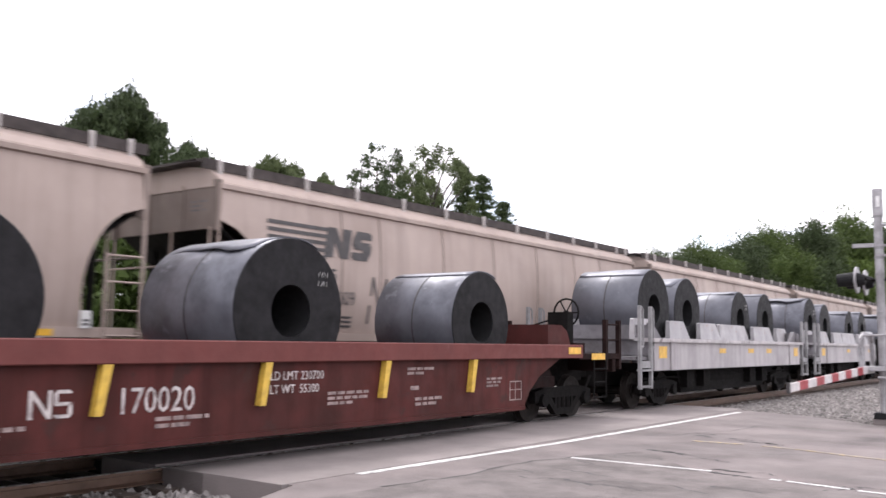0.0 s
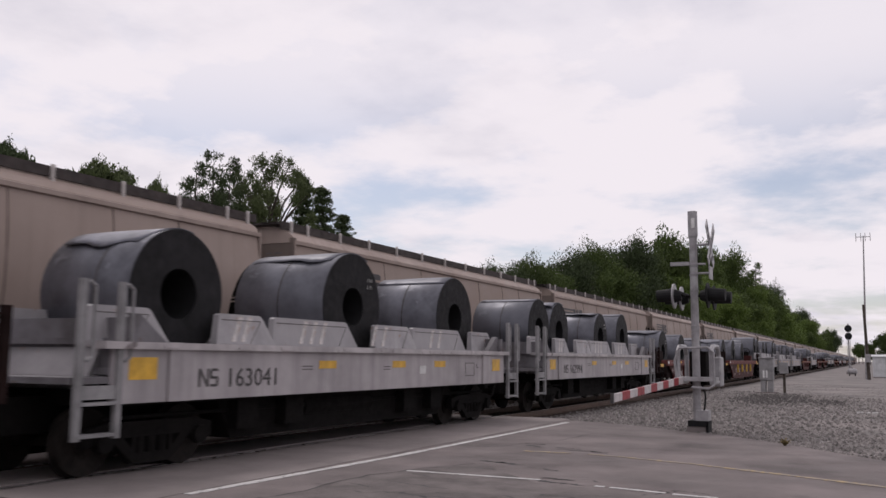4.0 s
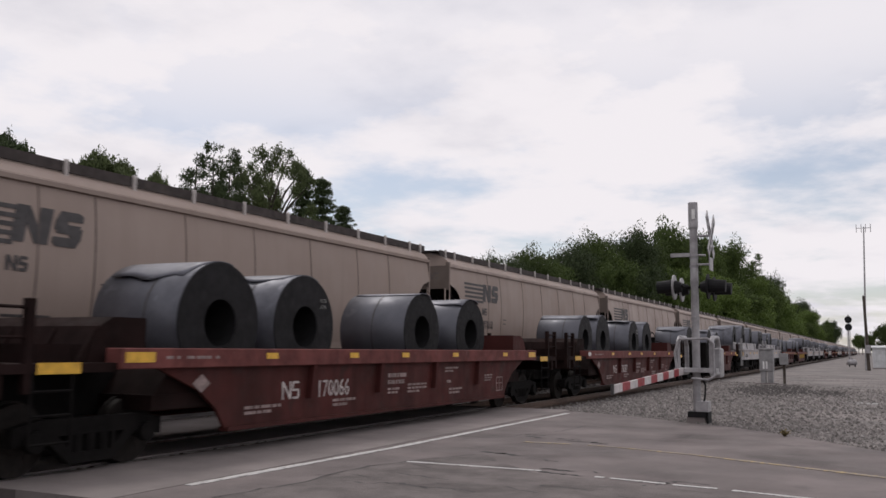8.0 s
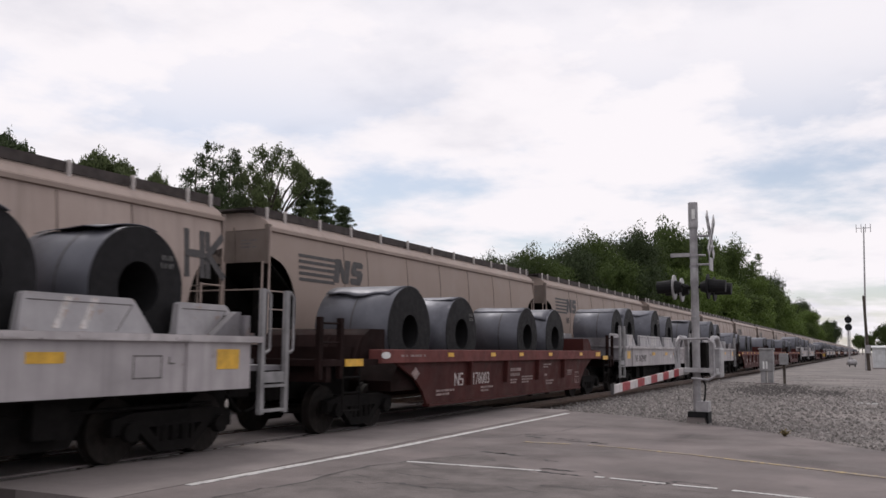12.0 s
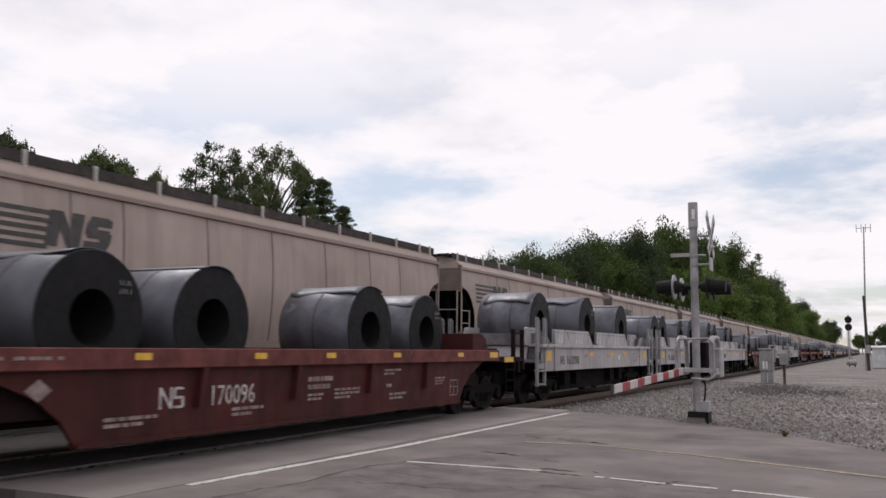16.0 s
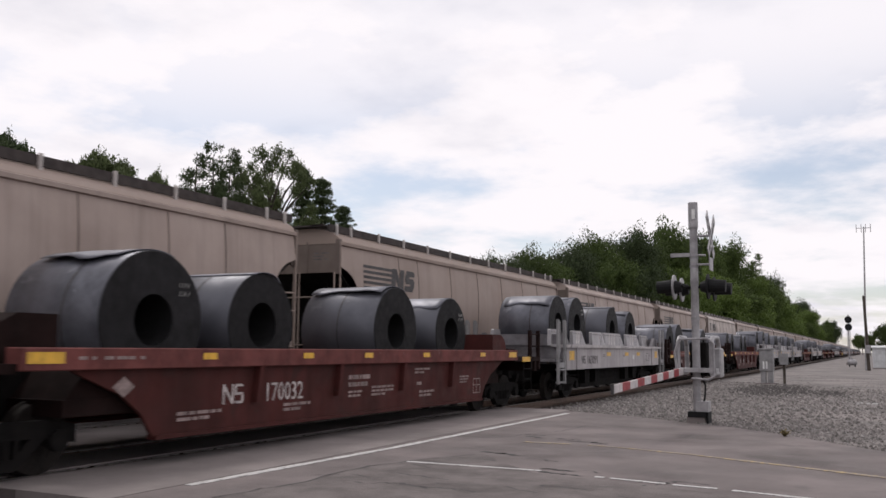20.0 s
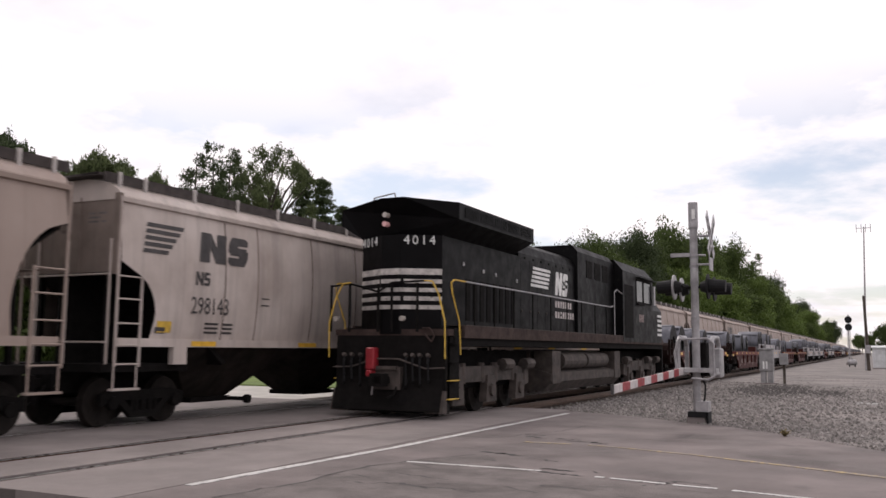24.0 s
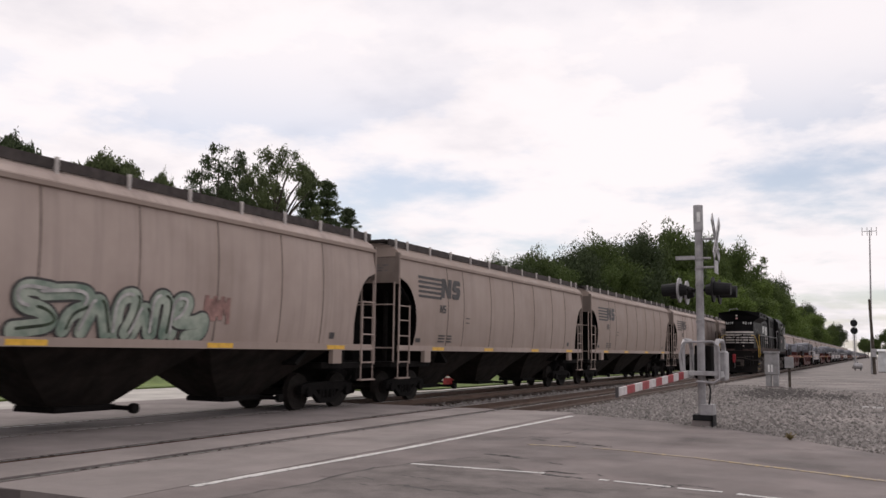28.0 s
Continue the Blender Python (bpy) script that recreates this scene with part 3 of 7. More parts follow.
def grey_floor(bm):
    box(bm, -1.4, 1.4, -6.3, 6.3, 0.9, 1.1)
    box(bm, -0.35, 0.35, -7.1, 7.1, 0.55, 1.0)
    # Deep box and blocks added to hide lit ground and keep the underside dark.
    prism(bm, [(-3.9, 1.0), (-3.5, 0.3), (3.5, 0.3), (3.9, 1.0)], -1.0, 1.0)
    for y in (-3.6, -2.4, 1.6, 2.8):
        box(bm, -1.0, 1.2, y, y + 0.5, 0.45, 0.92)
    rod(bm, (0.85, -1.6, 0.68), (0.85, 0.6, 0.68), 0.2, 10)
    for x in (-1.0, 1.0):
        rod(bm, (x, -6.0, 0.72), (x, 6.0, 0.72), 0.03, 5)


def grey_endwall(bm, s):
    y0, y1 = sorted((s * 6.2, s * 6.32))
    box(bm, -1.42, 1.42, y0, y1, 1.1, 2.0)
    box(bm, -1.44, 1.44, min(s * 6.32, s * 6.4), max(s * 6.32, s * 6.4), 1.66, 1.74)
    box(bm, -1.44, 1.44, min(s * 6.32, s * 6.4), max(s * 6.32, s * 6.4), 1.28, 1.36)
    box(bm, -1.4, 1.4, min(s * 6.3, s * 7.2), max(s * 6.3, s * 7.2), 1.18, 1.26)
    for x in (1.3, -1.3):
        prism(bm, [(s * 6.2, 1.69), (s * 5.6, 1.69), (s * 6.1, 2.05), (s * 6.2, 2.05)], x - 0.08, x + 0.04)


def grey_ladder(bm, s, x):
    for x in (x,):
        for y in (6.55, 7.15):
            box(bm, x - 0.035, x + 0.035, s * y - 0.045, s * y + 0.045, 0.53, 2.42)
            pipe(bm, [(x, s * y + 0.1, 1.45), (x, s * y + 0.19, 1.5), (x, s * y + 0.19, 2.34), (x, s * y + 0.1, 2.4)], 0.022, 5)
        for z in (0.58, 0.95):
            box(bm, x - 0.08, x + 0.05, min(s * 6.55, s * 7.15), max(s * 6.55, s * 7.15), z - 0.02, z + 0.02)
        box(bm, x - 0.04, x + 0.02, min(s * 6.55, s * 7.15), max(s * 6.55, s * 7.15), 1.0, 1.16)


def grey_stencils(bm):
    def b(y, z, w, h):
        box(bm, 1.46, 1.464, y, y + w, z, z + h)
    for k in range(2):
        b(-2.35, 1.36 - 0.05 * k, 0.3, 0.02)
        b(0.3, 1.34 - 0.05 * k, 0.25, 0.02)
    for y0, w, z0, h in ((4.0, 0.5, 1.12, 0.02), (4.0, 0.5, 1.4, 0.02), (4.0, 0.02, 1.12, 0.3), (4.48, 0.02, 1.12, 0.3), (4.62, 0.02, 1.3, 0.1), (4.62, 0.12, 1.3, 0.02)):
        b(y0, z0, w, h)


SADDLES_4, SADDLES_3 = (0.42, 0.47, 0.6, 1.1, 0.84, 0.5), (0.5, 0.5, 1.09, 0.66, 1.12, 0.5)
GR = {"side1": made(grey_side, 1), "side-1": made(grey_side, -1), "flange1": made(grey_flange, 1), "flange-1": made(grey_flange, -1),
      "wedge4": [made(grey_wedge, h) for h in SADDLES_4], "wedge3": [made(grey_wedge, h) for h in SADDLES_3],
      "line4": [made(saddle_lines, h) for h in SADDLES_4], "line3": [made(saddle_lines, h) for h in SADDLES_3], "rub": made(rub_mark),
      "floor": made(grey_floor), "wall1": made(grey_endwall, 1), "wall-1": made(grey_endwall, -1),
      "lad1": made(grey_ladder, 1, 1.47), "lad-1": made(grey_ladder, -1, 1.47), "flad1": made(grey_ladder, 1, -1.47), "flad-1": made(grey_ladder, -1, -1.47),
      "cp1": made(draw_coupler, 1, 7.1, 7.7), "cp-1": made(draw_coupler, -1, 7.1, 7.7),
      "sten": made(grey_stencils), "emb": made(emblem, 1.46, -4.78, 1.1, 0.25, 0.17),
      "refl": made(lambda bm: box(bm, 1.46, 1.466, -0.26, 0.26, 1.33, 1.46)),
      "reflend": made(lambda bm: box(bm, 1.46, 1.466, -0.24, 0.24, 1.22, 1.5)),
      "tag": made(lambda bm: box(bm, 1.46, 1.466, -0.13, 0.13, 1.2, 1.36))}


def build_grey(number, lettered, three=False):
    car = thing("coil_car", "light grey coil car with sloped saddles and end ladders", "coil car", "coil cars of the receding train")
    for s in (1, -1):
        part("side_sill", GR["side%d" % s], GREY, car)
        part("top_flange", GR["flange%d" % s], SCUFFED, car, "grey flange with dark scuffs")
        shift = (0, 0.33 if three and s < 0 else 0, 0)
        part("end_wall", GR["wall%d" % s], ENDGREY, car, "grimy grey end wall darkened for shade", at=shift)
        part("ladder", GR["lad%d" % s], CASTGREY, car, at=shift)
        part("ladder", GR["flad%d" % s], CASTGREY, car, at=shift)
        part("coupler", GR["cp%d" % s], SHADE_GRIME, car)
        build_truck(car, s * 5.2, 0.43, 0.86, COAL_GEAR, "near")
    part("underframe", GR["floor"], SHADE_GRIME, car)
    spots = (-5.75, -3.33, -1.38, 1.46, 3.5, 5.9) if three else (-5.95, -3.71, -1.4, 0.71, 3.59, 5.8)
    for k, (y, me, lines) in enumerate(zip(spots, GR["wedge3" if three else "wedge4"], GR["line3" if three else "line4"])):
        saddle = part("saddle", me, WEDGE, car, at=(0, y, 0))
        if lettered:
            part("panel_joint", lines, FAINT, saddle, "dark joint of the inset panel")
            for d in {1: (-0.1, 0.12), 2: (-0.3, 0.0, 0.3) if three else (), 3: (-0.75, -0.35) if three else (-0.55, -0.2, 0.15), 4: (-0.3, 0.1)}.get(k, ()):
                part("rub_mark", GR["rub"], RUBBED, saddle, "pale worn rub mark", at=(0, d, 0))
    for y in (-1.6, 0.9, 2.7):
        part("reflector", GR["refl"], AMBER, car, "yellow reflector strip", at=(0, y, 0))
    for y in (-5.8, 5.8):
        part("reflector", GR["reflend"], AMBER, car, "yellow reflector panel", at=(0, y, 0))
    if lettered:
        part("placard", GR["tag"], WHITE, car, "white placard", at=(0, 1.9, 0))
        tagged(part("stencil", GR["sten"], FAINT, car), "small black stencil lines", kind="stuff")
        part("owner_mark", GR["emb"], INK, car, "black block initials")
        part("number", text_mesh(number, 0.38, INK, 1.0, 1.12), INK, car, "black stencilled car number", at=(1.464, -4.22, 1.09))
    return car


# ---- steel coils, axis across the car ----
def draw_coil(bm, r, w, rb, seg=48):
    rows = [(-w / 2, rb), (-w / 2, r - 0.015), (-w / 2 + 0.015, r), (w / 2 - 0.015, r), (w / 2, r - 0.015), (w / 2, rb)]
    rings = [[bm.verts.new((x, q * math.cos(2 * math.pi * k / seg), q * math.sin(2 * math.pi * k / seg))) for k in range(seg)] for x, q in rows]
    for a, b in zip(rings, rings[1:]):
        for k in range(seg):
            bm.faces.new((a[k], b[k], b[(k + 1) % seg], a[(k + 1) % seg]))


def coil_bands(bm, r, w, at_x):
    ring = [(r + 0.006) * math.cos(2 * math.pi * k / 40) for k in range(41)]
    side = [(r + 0.006) * math.sin(2 * math.pi * k / 40) for k in range(41)]
    for k in range(40):
        quads(bm, [(at_x - 0.016, ring[k], side[k]), (at_x + 0.016, ring[k], side[k]), (at_x + 0.016, ring[k + 1], side[k + 1]), (at_x - 0.016, ring[k + 1], side[k + 1])], [(0, 1, 2, 3)])


def coil_tongue(bm, r, w, seed):
    """The loose outer end of the strip: it leaves the roll, rises off it and has a torn, wavy edge."""
    rnd = random.Random(seed)
    flip = 1 if seed % 3 else -1
    a0, span, lift = radians(90 - flip * rnd.uniform(15, 35)), flip * radians(rnd.uniform(45, 70)), rnd.choice((0.01, 0.02, 0.035, 0.06))
    xa, xb = w / 2 + rnd.uniform(-0.03, 0.05), -w / 2 * rnd.uniform(0.85, 0.99)
    n, cols, ph = 9, 8, rnd.uniform(0, 6)
    sheet = []
    for k in range(n + 1):
        u = k / n
        row = []
        for c in range(cols + 1):
            v = c / cols
            wave = 0.055 * math.sin(7 * v + ph) + 0.035 * math.sin(13 * v + 2 * ph)
            a = a0 + span * (u + wave * u * u / max(0.3, abs(span)))
            q = r + 0.003 + (lift + 0.025 * math.sin(5 * v + ph)) * u ** 2.5
            x = xa + (xb - xa) * v - 0.10 * u * u * (1 - v) * (1 + math.sin(3 * u + ph))
            row.append([bm.verts.new((x, (q + d) * math.cos(a), (q + d) * math.sin(a))) for d in (0, 0.012)])
        sheet.append(row)
    for p, q in zip(sheet, sheet[1:]):
        for c in range(cols):
            for d in (0, 1):
                bm.faces.new((p[c][d], p[c + 1][d], q[c + 1][d], q[c][d]))
        for c in (0, cols):
            bm.faces.new((p[c][0], p[c][1], q[c][1], q[c][0]))
    for row in (sheet[0], sheet[-1]):
        for c in range(cols):
            bm.faces.new((row[c][0], row[c + 1][0], row[c + 1][1], row[c][1]))


def coil_kind(k, r, w):
    rb = 0.37
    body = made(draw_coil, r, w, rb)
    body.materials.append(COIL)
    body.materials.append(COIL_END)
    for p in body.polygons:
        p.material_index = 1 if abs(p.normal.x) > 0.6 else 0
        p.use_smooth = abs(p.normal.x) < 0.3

    def bore(bm):
        seg = 32
        a = [bm.verts.new((-w / 2 + 0.01, rb * math.cos(2 * math.pi * i / seg), rb * math.sin(2 * math.pi * i / seg))) for i in range(seg)]
        b = [bm.verts.new((w / 2 - 0.01, rb * math.cos(2 * math.pi * i / seg), rb * math.sin(2 * math.pi * i / seg))) for i in range(seg)]
        for i in range(seg):
            bm.faces.new((a[i], b[i], b[(i + 1) % seg], a[(i + 1) % seg]))
    bore_me = made(bore, smooth=True)
    band = made(lambda bm: [coil_bands(bm, r, w, x) for x in ((0.0,) if k % 2 else (w * 0.12,))])
    tongue = made(coil_tongue, r, w, k, smooth=True)
    return body, bore_me, band, tongue


# sizes of coil, from slim to stout, each with three ways in which its loose end lies
COIL_R = (0.83, 0.86, 0.89, 0.92, 0.95, 0.99, 1.03)
COIL_W = (1.55, 1.65, 1.7, 1.8, 1.75, 1.85, 2.05)
COIL_KINDS = {}


def coil_chalk(bm, r, w, seed):
    rnd = random.Random(seed)
    for row in range(2):
        u, v = r * 0.5, r * (0.5 - 0.13 * row)
        for k in range(4):
            d = rnd.uniform(-0.02, 0.05)
            rod(bm, (w / 2 + 0.003, u, v), (w / 2 + 0.003, u + d, v + 0.07), 0.005, 4)
            u += 0.06


def build_coil(size, way):
    r, w = COIL_R[size], COIL_W[size]
    if (size, way) not in COIL_KINDS:
        COIL_KINDS[size, way] = (*coil_kind(size * 3 + way, r, w), made(coil_chalk, r, w, size * 3 + way))
    body, bore, band, tongue, chalk = COIL_KINDS[size, way]
    c = part("steel_coil", body, None)
    tagged(c, "dark blue-grey rolled steel coil lying across a coil car", "steel coil", "steel coils on the train")
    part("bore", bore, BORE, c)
    part("strap", band, INK, c, "dark steel strap")
    if way == 1:
        tagged(part("chalk_mark", chalk, GHOST, c, "faint white chalk strokes"), kind="stuff")
    part("loose_end", tongue, COIL, c, "lifted loose end of the strip")
    return c


# types of cars and their places along the track at 0 s, from the rear
NEAR_CARS = [("B", -288.35, "170001"), ("B", -269.26, "170032"), ("G", -251.35, "163091"), ("B", -233.95, "170076"), ("B", -214.86, "170096"),
             ("G", -197.84, "163090"), ("G", -182.63, "163052"), ("G", -167.19, "162990"), ("B", -149.76, "170003"), ("G", -132.55, "162997"),
             ("G", -116.9, "163039"), ("B", -99.45, "170066"), ("B", -79.87, "170037"), ("B", -60.46, "170073"), ("G", -43.45, "163041"),
             ("G", -27.58, "162994"), ("B", -10.48, "170004"), ("B", 8.47, "170020"), ("G", 25.83, "162981"), ("G", 41.3, "163007")]
THREE = (5, 14, 16, 17)
# where the coils lie on their car, from its rear end, and their sizes
BROWN_LOADS = {17: (-4.45, 0.13, 4.88), 16: (-4.62, -0.11, 4.8), 13: (-4.49, -2.55, 2.16, 4.83), 12: (-4.67, -2.42, 2.21, 4.69), 11: (-4.55, -2.25, 2.3, 4.9),
               8: (-4.58, -1.99, 2.62, 5.17), 4: (-4.43, -2.09, 2.62, 5.17), 3: (-4.58, -2.27, 2.55, 4.83), 1: (-4.54, -2.1, 2.43, 5.15), 0: (-4.42, -2.1, 2.35, 4.97)}
GREY_LOADS = {15: (-4.99, -3.03, 1.74, 4.76), 14: (-4.45, 0.29, 4.95), 10: (-4.8, -2.54, 2.29, 4.75), 9: (-4.72, -2.9, 2.05, 4.98), 7: (-4.6, -2.47, 2.27, 4.74),
              6: (-4.22, -2.54, 2.07, 4.75), 5: (-4.51, 0.32, 4.94), 2: (-5, -2.91, 1.53, 4.41)}
SIZES = {19: "5312", 18: "5423", 17: "563", 16: "531", 15: "3313", 14: "465", 13: "4330", 12: "0312", 11: "4311", 10: "1142", 9: "0241", 8: "5202",
         7: "3211", 6: "0102", 5: "243", 4: "2110", 3: "2512", 2: "2310", 1: "5130", 0: "3332"}
YELLOW_RIBS = (17,)


def restraint_frame(bm):
    """Folded pipe arms that stand in the middle of the trough."""
    for x in (0.9, -0.6):
        pipe(bm, [(x, -1.3, 1.45), (x, -1.0, 2.3), (x, -0.5, 2.12), (x, -0.75, 1.45)], 0.018)
        pipe(bm, [(x, -0.5, 2.12), (x, -0.3, 2.16), (x, -0.32, 1.5)], 0.018)
        pipe(bm, [(x, -0.3, 1.75), (x, -0.15, 2.18), (x, 0.1, 2.22), (x, 0.1, 1.5)], 0.018)
    box(bm, -0.6, 0.9, -1.3, 0.1, 1.38, 1.46)


def build_near_train():
    rnd = random.Random(4)
    cars = list(NEAR_CARS)
    y = cars[-1][1]
    last = "G"
    for k in "GBGBBGGBBGBGGBBBGGBGBBGG":
        y += {"GG": 15.36, "GB": 17.4, "BG": 17.3, "BB": 19.37}[last + k]
        cars.append((k, y, ""))
        last = k
    first = {}
    for i, (k, y, num) in enumerate(cars):
        if num or k not in first:
            car = build_brown(num, i in (1, 4, 11, 13, 17), i in YELLOW_RIBS, bool(num), i in (17, 16, 13, 12, 8)) if k == "B" else build_grey(num, bool(num) and i < 18, i in THREE)
            if not num:
                first[k] = car
        else:
            car = copy_thing(first[k], Matrix())
        if i in YELLOW_RIBS:
            part("load_limit", text_mesh("LD LMT 230700", 0.16, STENCIL, 1.0, 0.9), STENCIL, car, "white stencilled load limit", at=(1.424, -0.85, 1.02))
            part("light_weight", text_mesh("LT WT  55300", 0.16, STENCIL, 1.0, 0.9), STENCIL, car, "white stencilled light weight", at=(1.424, -0.85, 0.85))
        if i == 0:
            part("restraint_frame", made(restraint_frame), SHADE_GRIME, car, "folded dark pipe restraint arms")
        MOVERS.append((car, "near", y, NEAR_X, 0.0))
        if num:
            for tr in car.children:
                if tr.name.startswith("truck"):
                    for w in tr.children:
                        if w.name.startswith("wheelset"):
                            SPINNERS.append((w, "near", 0.43))
        seats = (BROWN_LOADS if k == "B" else GREY_LOADS).get(i, (-4.65, -2.35, 2.25, 4.85))
        sizes = SIZES.get(i, ("3212", "2321", "4212", "1323")[i % 4])
        for j, u in enumerate(seats):
            size = int(sizes[j])
            coil = build_coil(size, (i + 2 * j) % 3)
            z = max(1.9, 0.9 + COIL_R[size]) if k == "B" else 1.46 + COIL_R[size]
            low, high = (0.89, z - COIL_R[size] + 0.06) if k == "B" else (1.09, z - COIL_R[size] + 0.06)
            if num and high > low + 0.03:
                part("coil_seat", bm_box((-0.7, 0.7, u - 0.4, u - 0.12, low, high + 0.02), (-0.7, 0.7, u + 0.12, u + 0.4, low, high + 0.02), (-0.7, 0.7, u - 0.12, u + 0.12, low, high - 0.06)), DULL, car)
            face = 0.76 if i in THREE else (0.66 if k == "B" else 0.75)
            MOVERS.append((coil, "near", y + u, NEAR_X + face - COIL_W[size] / 2 + rnd.uniform(-0.03, 0.03), z))


build_near_train()


# ---- covered hoppers of the approaching train ----
HL = 8.75  # half length of the body at the eaves


def hopper_section(z):
    """Half width of the bulging side at a height."""
    k = min(1, max(0, (z - 1.62) / (4.3 - 1.62)))
    return 1.545 + 0.115 * math.sin(math.pi * k) ** 0.8


def hopper_side(bm, s, start=3.6, deep=2.0):
    """A curved side sheet with its ends cut away in an arch below the end sheet."""
    zs = [1.62 + (4.3 - 1.62) * k / 20 for k in range(21)]

    def end(z):
        if z > start:
            return HL
        k = min(1.0, (start - z) / (deep * 0.7))
        return HL - 1.03 * math.sqrt(1 - (1 - k) ** 2) + 0.2 * max(0.0, 2.1 - z)
    cols = 14
    grid = []
    for z in zs:
        e = end(z)
        grid.append([bm.verts.new((s * hopper_section(z), -e + 2 * e * c / cols, z)) for c in range(cols + 1)])
    for a, b in zip(grid, grid[1:]):
        for c in range(cols):
            bm.faces.new((a[c], a[c + 1], b[c + 1], b[c]))


def hopper_roof(bm):
    run(bm, [(-1.58, 4.26), (-1.59, 4.32), (-1.5, 4.43), (-1.22, 4.61), (-0.7, 4.68), (0.7, 4.68), (1.22, 4.61), (1.5, 4.43), (1.59, 4.32), (1.58, 4.26)], -HL, HL)


def hopper_eave(bm, s):
    run(bm, [(s * 1.56, 4.19), (s * 1.63, 4.21), (s * 1.64, 4.29), (s * 1.56, 4.32)], -HL, HL)


def hopper_end(bm, s, low=3.5):
    """Upper end sheet and the slope sheet behind it."""
    y = s * (HL - 0.02)
    box(bm, -1.56, 1.56, min(y, y - s * 0.06), max(y, y - s * 0.06), low, 4.34)
    for x in (1.56, -1.56):
        box(bm, x - 0.06, x + 0.06, min(y, y + s * 0.1), max(y, y + s * 0.1), low - 0.05, 4.36)
    for x in (-0.5, 0.55):
        box(bm, x - 0.02, x + 0.02, min(y, y + s * 0.03), max(y, y + s * 0.03), low, 4.34)


def hopper_slope(bm, s):
    prism(bm, [(s * (HL - 0.08), 3.52), (s * (HL - 0.16), 3.52), (s * 5.3, 1.2), (s * 5.4, 1.15)], -1.5, 1.5)


def end_stencil(bm, s):
    """Rows of short strokes on the end sheet."""
    y = s * (HL - 0.02)
    for k, row in enumerate(((0.16, 0.22), (0.3,), (0.26, 0.1))):
        u = 0.75
        for w in row:
            box(bm, u, u + w, min(y, y + s * 0.004), max(y, y + s * 0.004), 4.0 - 0.08 * k, 4.035 - 0.08 * k)
            u += w + 0.08


def hopper_platform(bm, s):
    box(bm, -1.45, 1.45, min(s * 6.5, s * (HL + 0.15)), max(s * 6.5, s * (HL + 0.15)), 1.05, 1.2)


def hopper_draft(bm, s):
    box(bm, -0.35, 0.35, min(s * 5.5, s * (HL + 0.3)), max(s * 5.5, s * (HL + 0.3)), 0.65, 1.05)


def hopper_web(bm, s):
    """Upright bolster web that closes the view under the slope sheet."""
    box(bm, -1.48, 1.48, min(s * 6.9, s * 6.96), max(s * 6.9, s * 6.96), 1.2, 2.6)


def hopper_shear_plate(bm, s):
    """Upright plate along the middle, between the slope sheet and the draft sill."""
    prism(bm, [(s * 6.96, 1.05), (s * (HL - 0.1), 1.05), (s * (HL - 0.1), 3.3), (s * 7.7, 3.1), (s * 6.96, 2.45)], -0.03, 0.03)


def hopper_brace(bm, s):
    box(bm, -0.05, 0.05, min(s * (HL - 0.5), s * (HL - 0.4)), max(s * (HL - 0.5), s * (HL - 0.4)), 1.2, 3.3)


def hopper_sill(bm, s):
    run(bm, [(s * 1.53, 1.52), (s * 1.61, 1.52), (s * 1.61, 1.68), (s * 1.53, 1.68)], -HL + 0.05, HL - 0.05)


def hopper_bay(bm):
    """One discharge bay: wide slope sheets that break into a steep narrow funnel over the outlet."""
    tiers = ((1.52, 2.32, 1.58), (0.88, 1.5, 0.98), (0.42, 0.72, 0.42))
    rings = [[bm.verts.new((sx * x, sy * y, z)) for sx, sy in ((-1, -1), (1, -1), (1, 1), (-1, 1))] for x, y, z in tiers]
    for a, b in zip(rings, rings[1:]):
        for i in range(4):
            bm.faces.new((a[i], a[(i + 1) % 4], b[(i + 1) % 4], b[i]))
    bm.faces.new(rings[0][::-1])
    bm.faces.new(rings[-1])


def hopper_gate(bm):
    box(bm, -0.55, 0.55, -0.68, 0.74, 0.31, 0.42)
    rod(bm, (-1.1, 0.7, 0.36), (1.1, 0.7, 0.36), 0.05, 6)
    rod(bm, (1.02, 0.7, 0.36), (1.14, 0.7, 0.36), 0.1, 8)


def hopper_ladder(bm, s):
    x = 1.62
    for y in (HL + 0.02, HL - 0.62):
        rod(bm, (x, s * y, 1.15), (x, s * y, 3.35 if y > HL else 2.85), 0.028, 6)
    for z in (1.2, 1.55, 1.95, 2.4, 2.82):
        rod(bm, (x, s * (HL + 0.02), z), (x, s * (HL - 0.62), z), 0.018, 5)
    rod(bm, (x, s * (HL + 0.02), 3.35), (x, s * (HL + 0.02), 4.3), 0.022, 6)
    for x2, y in ((1.5, HL + 0.12), (-0.4, HL + 0.12), (0.4, HL + 0.12)):
        rod(bm, (x2, s * y, 1.2), (x2, s * y, 3.5), 0.025, 5)
    for z in (1.6, 2.85):
        rod(bm, (-1.5, s * (HL + 0.12), z), (1.5, s * (HL + 0.12), z), 0.02, 5)
    box(bm, x - 0.1, x + 0.03, min(s * (HL - 0.65), s * (HL + 0.05)), max(s * (HL - 0.65), s * (HL + 0.05)), 0.72, 0.76)
    for y in (HL - 0.6, HL):
        rod(bm, (x - 0.03, s * y, 0.74), (x - 0.03, s * y, 1.2), 0.018, 5)


def hopper_jack(bm, s):
    box(bm, 1.50, 1.63, s * 6.95 - 0.2, s * 6.95 + 0.2, 1.18, 1.53)


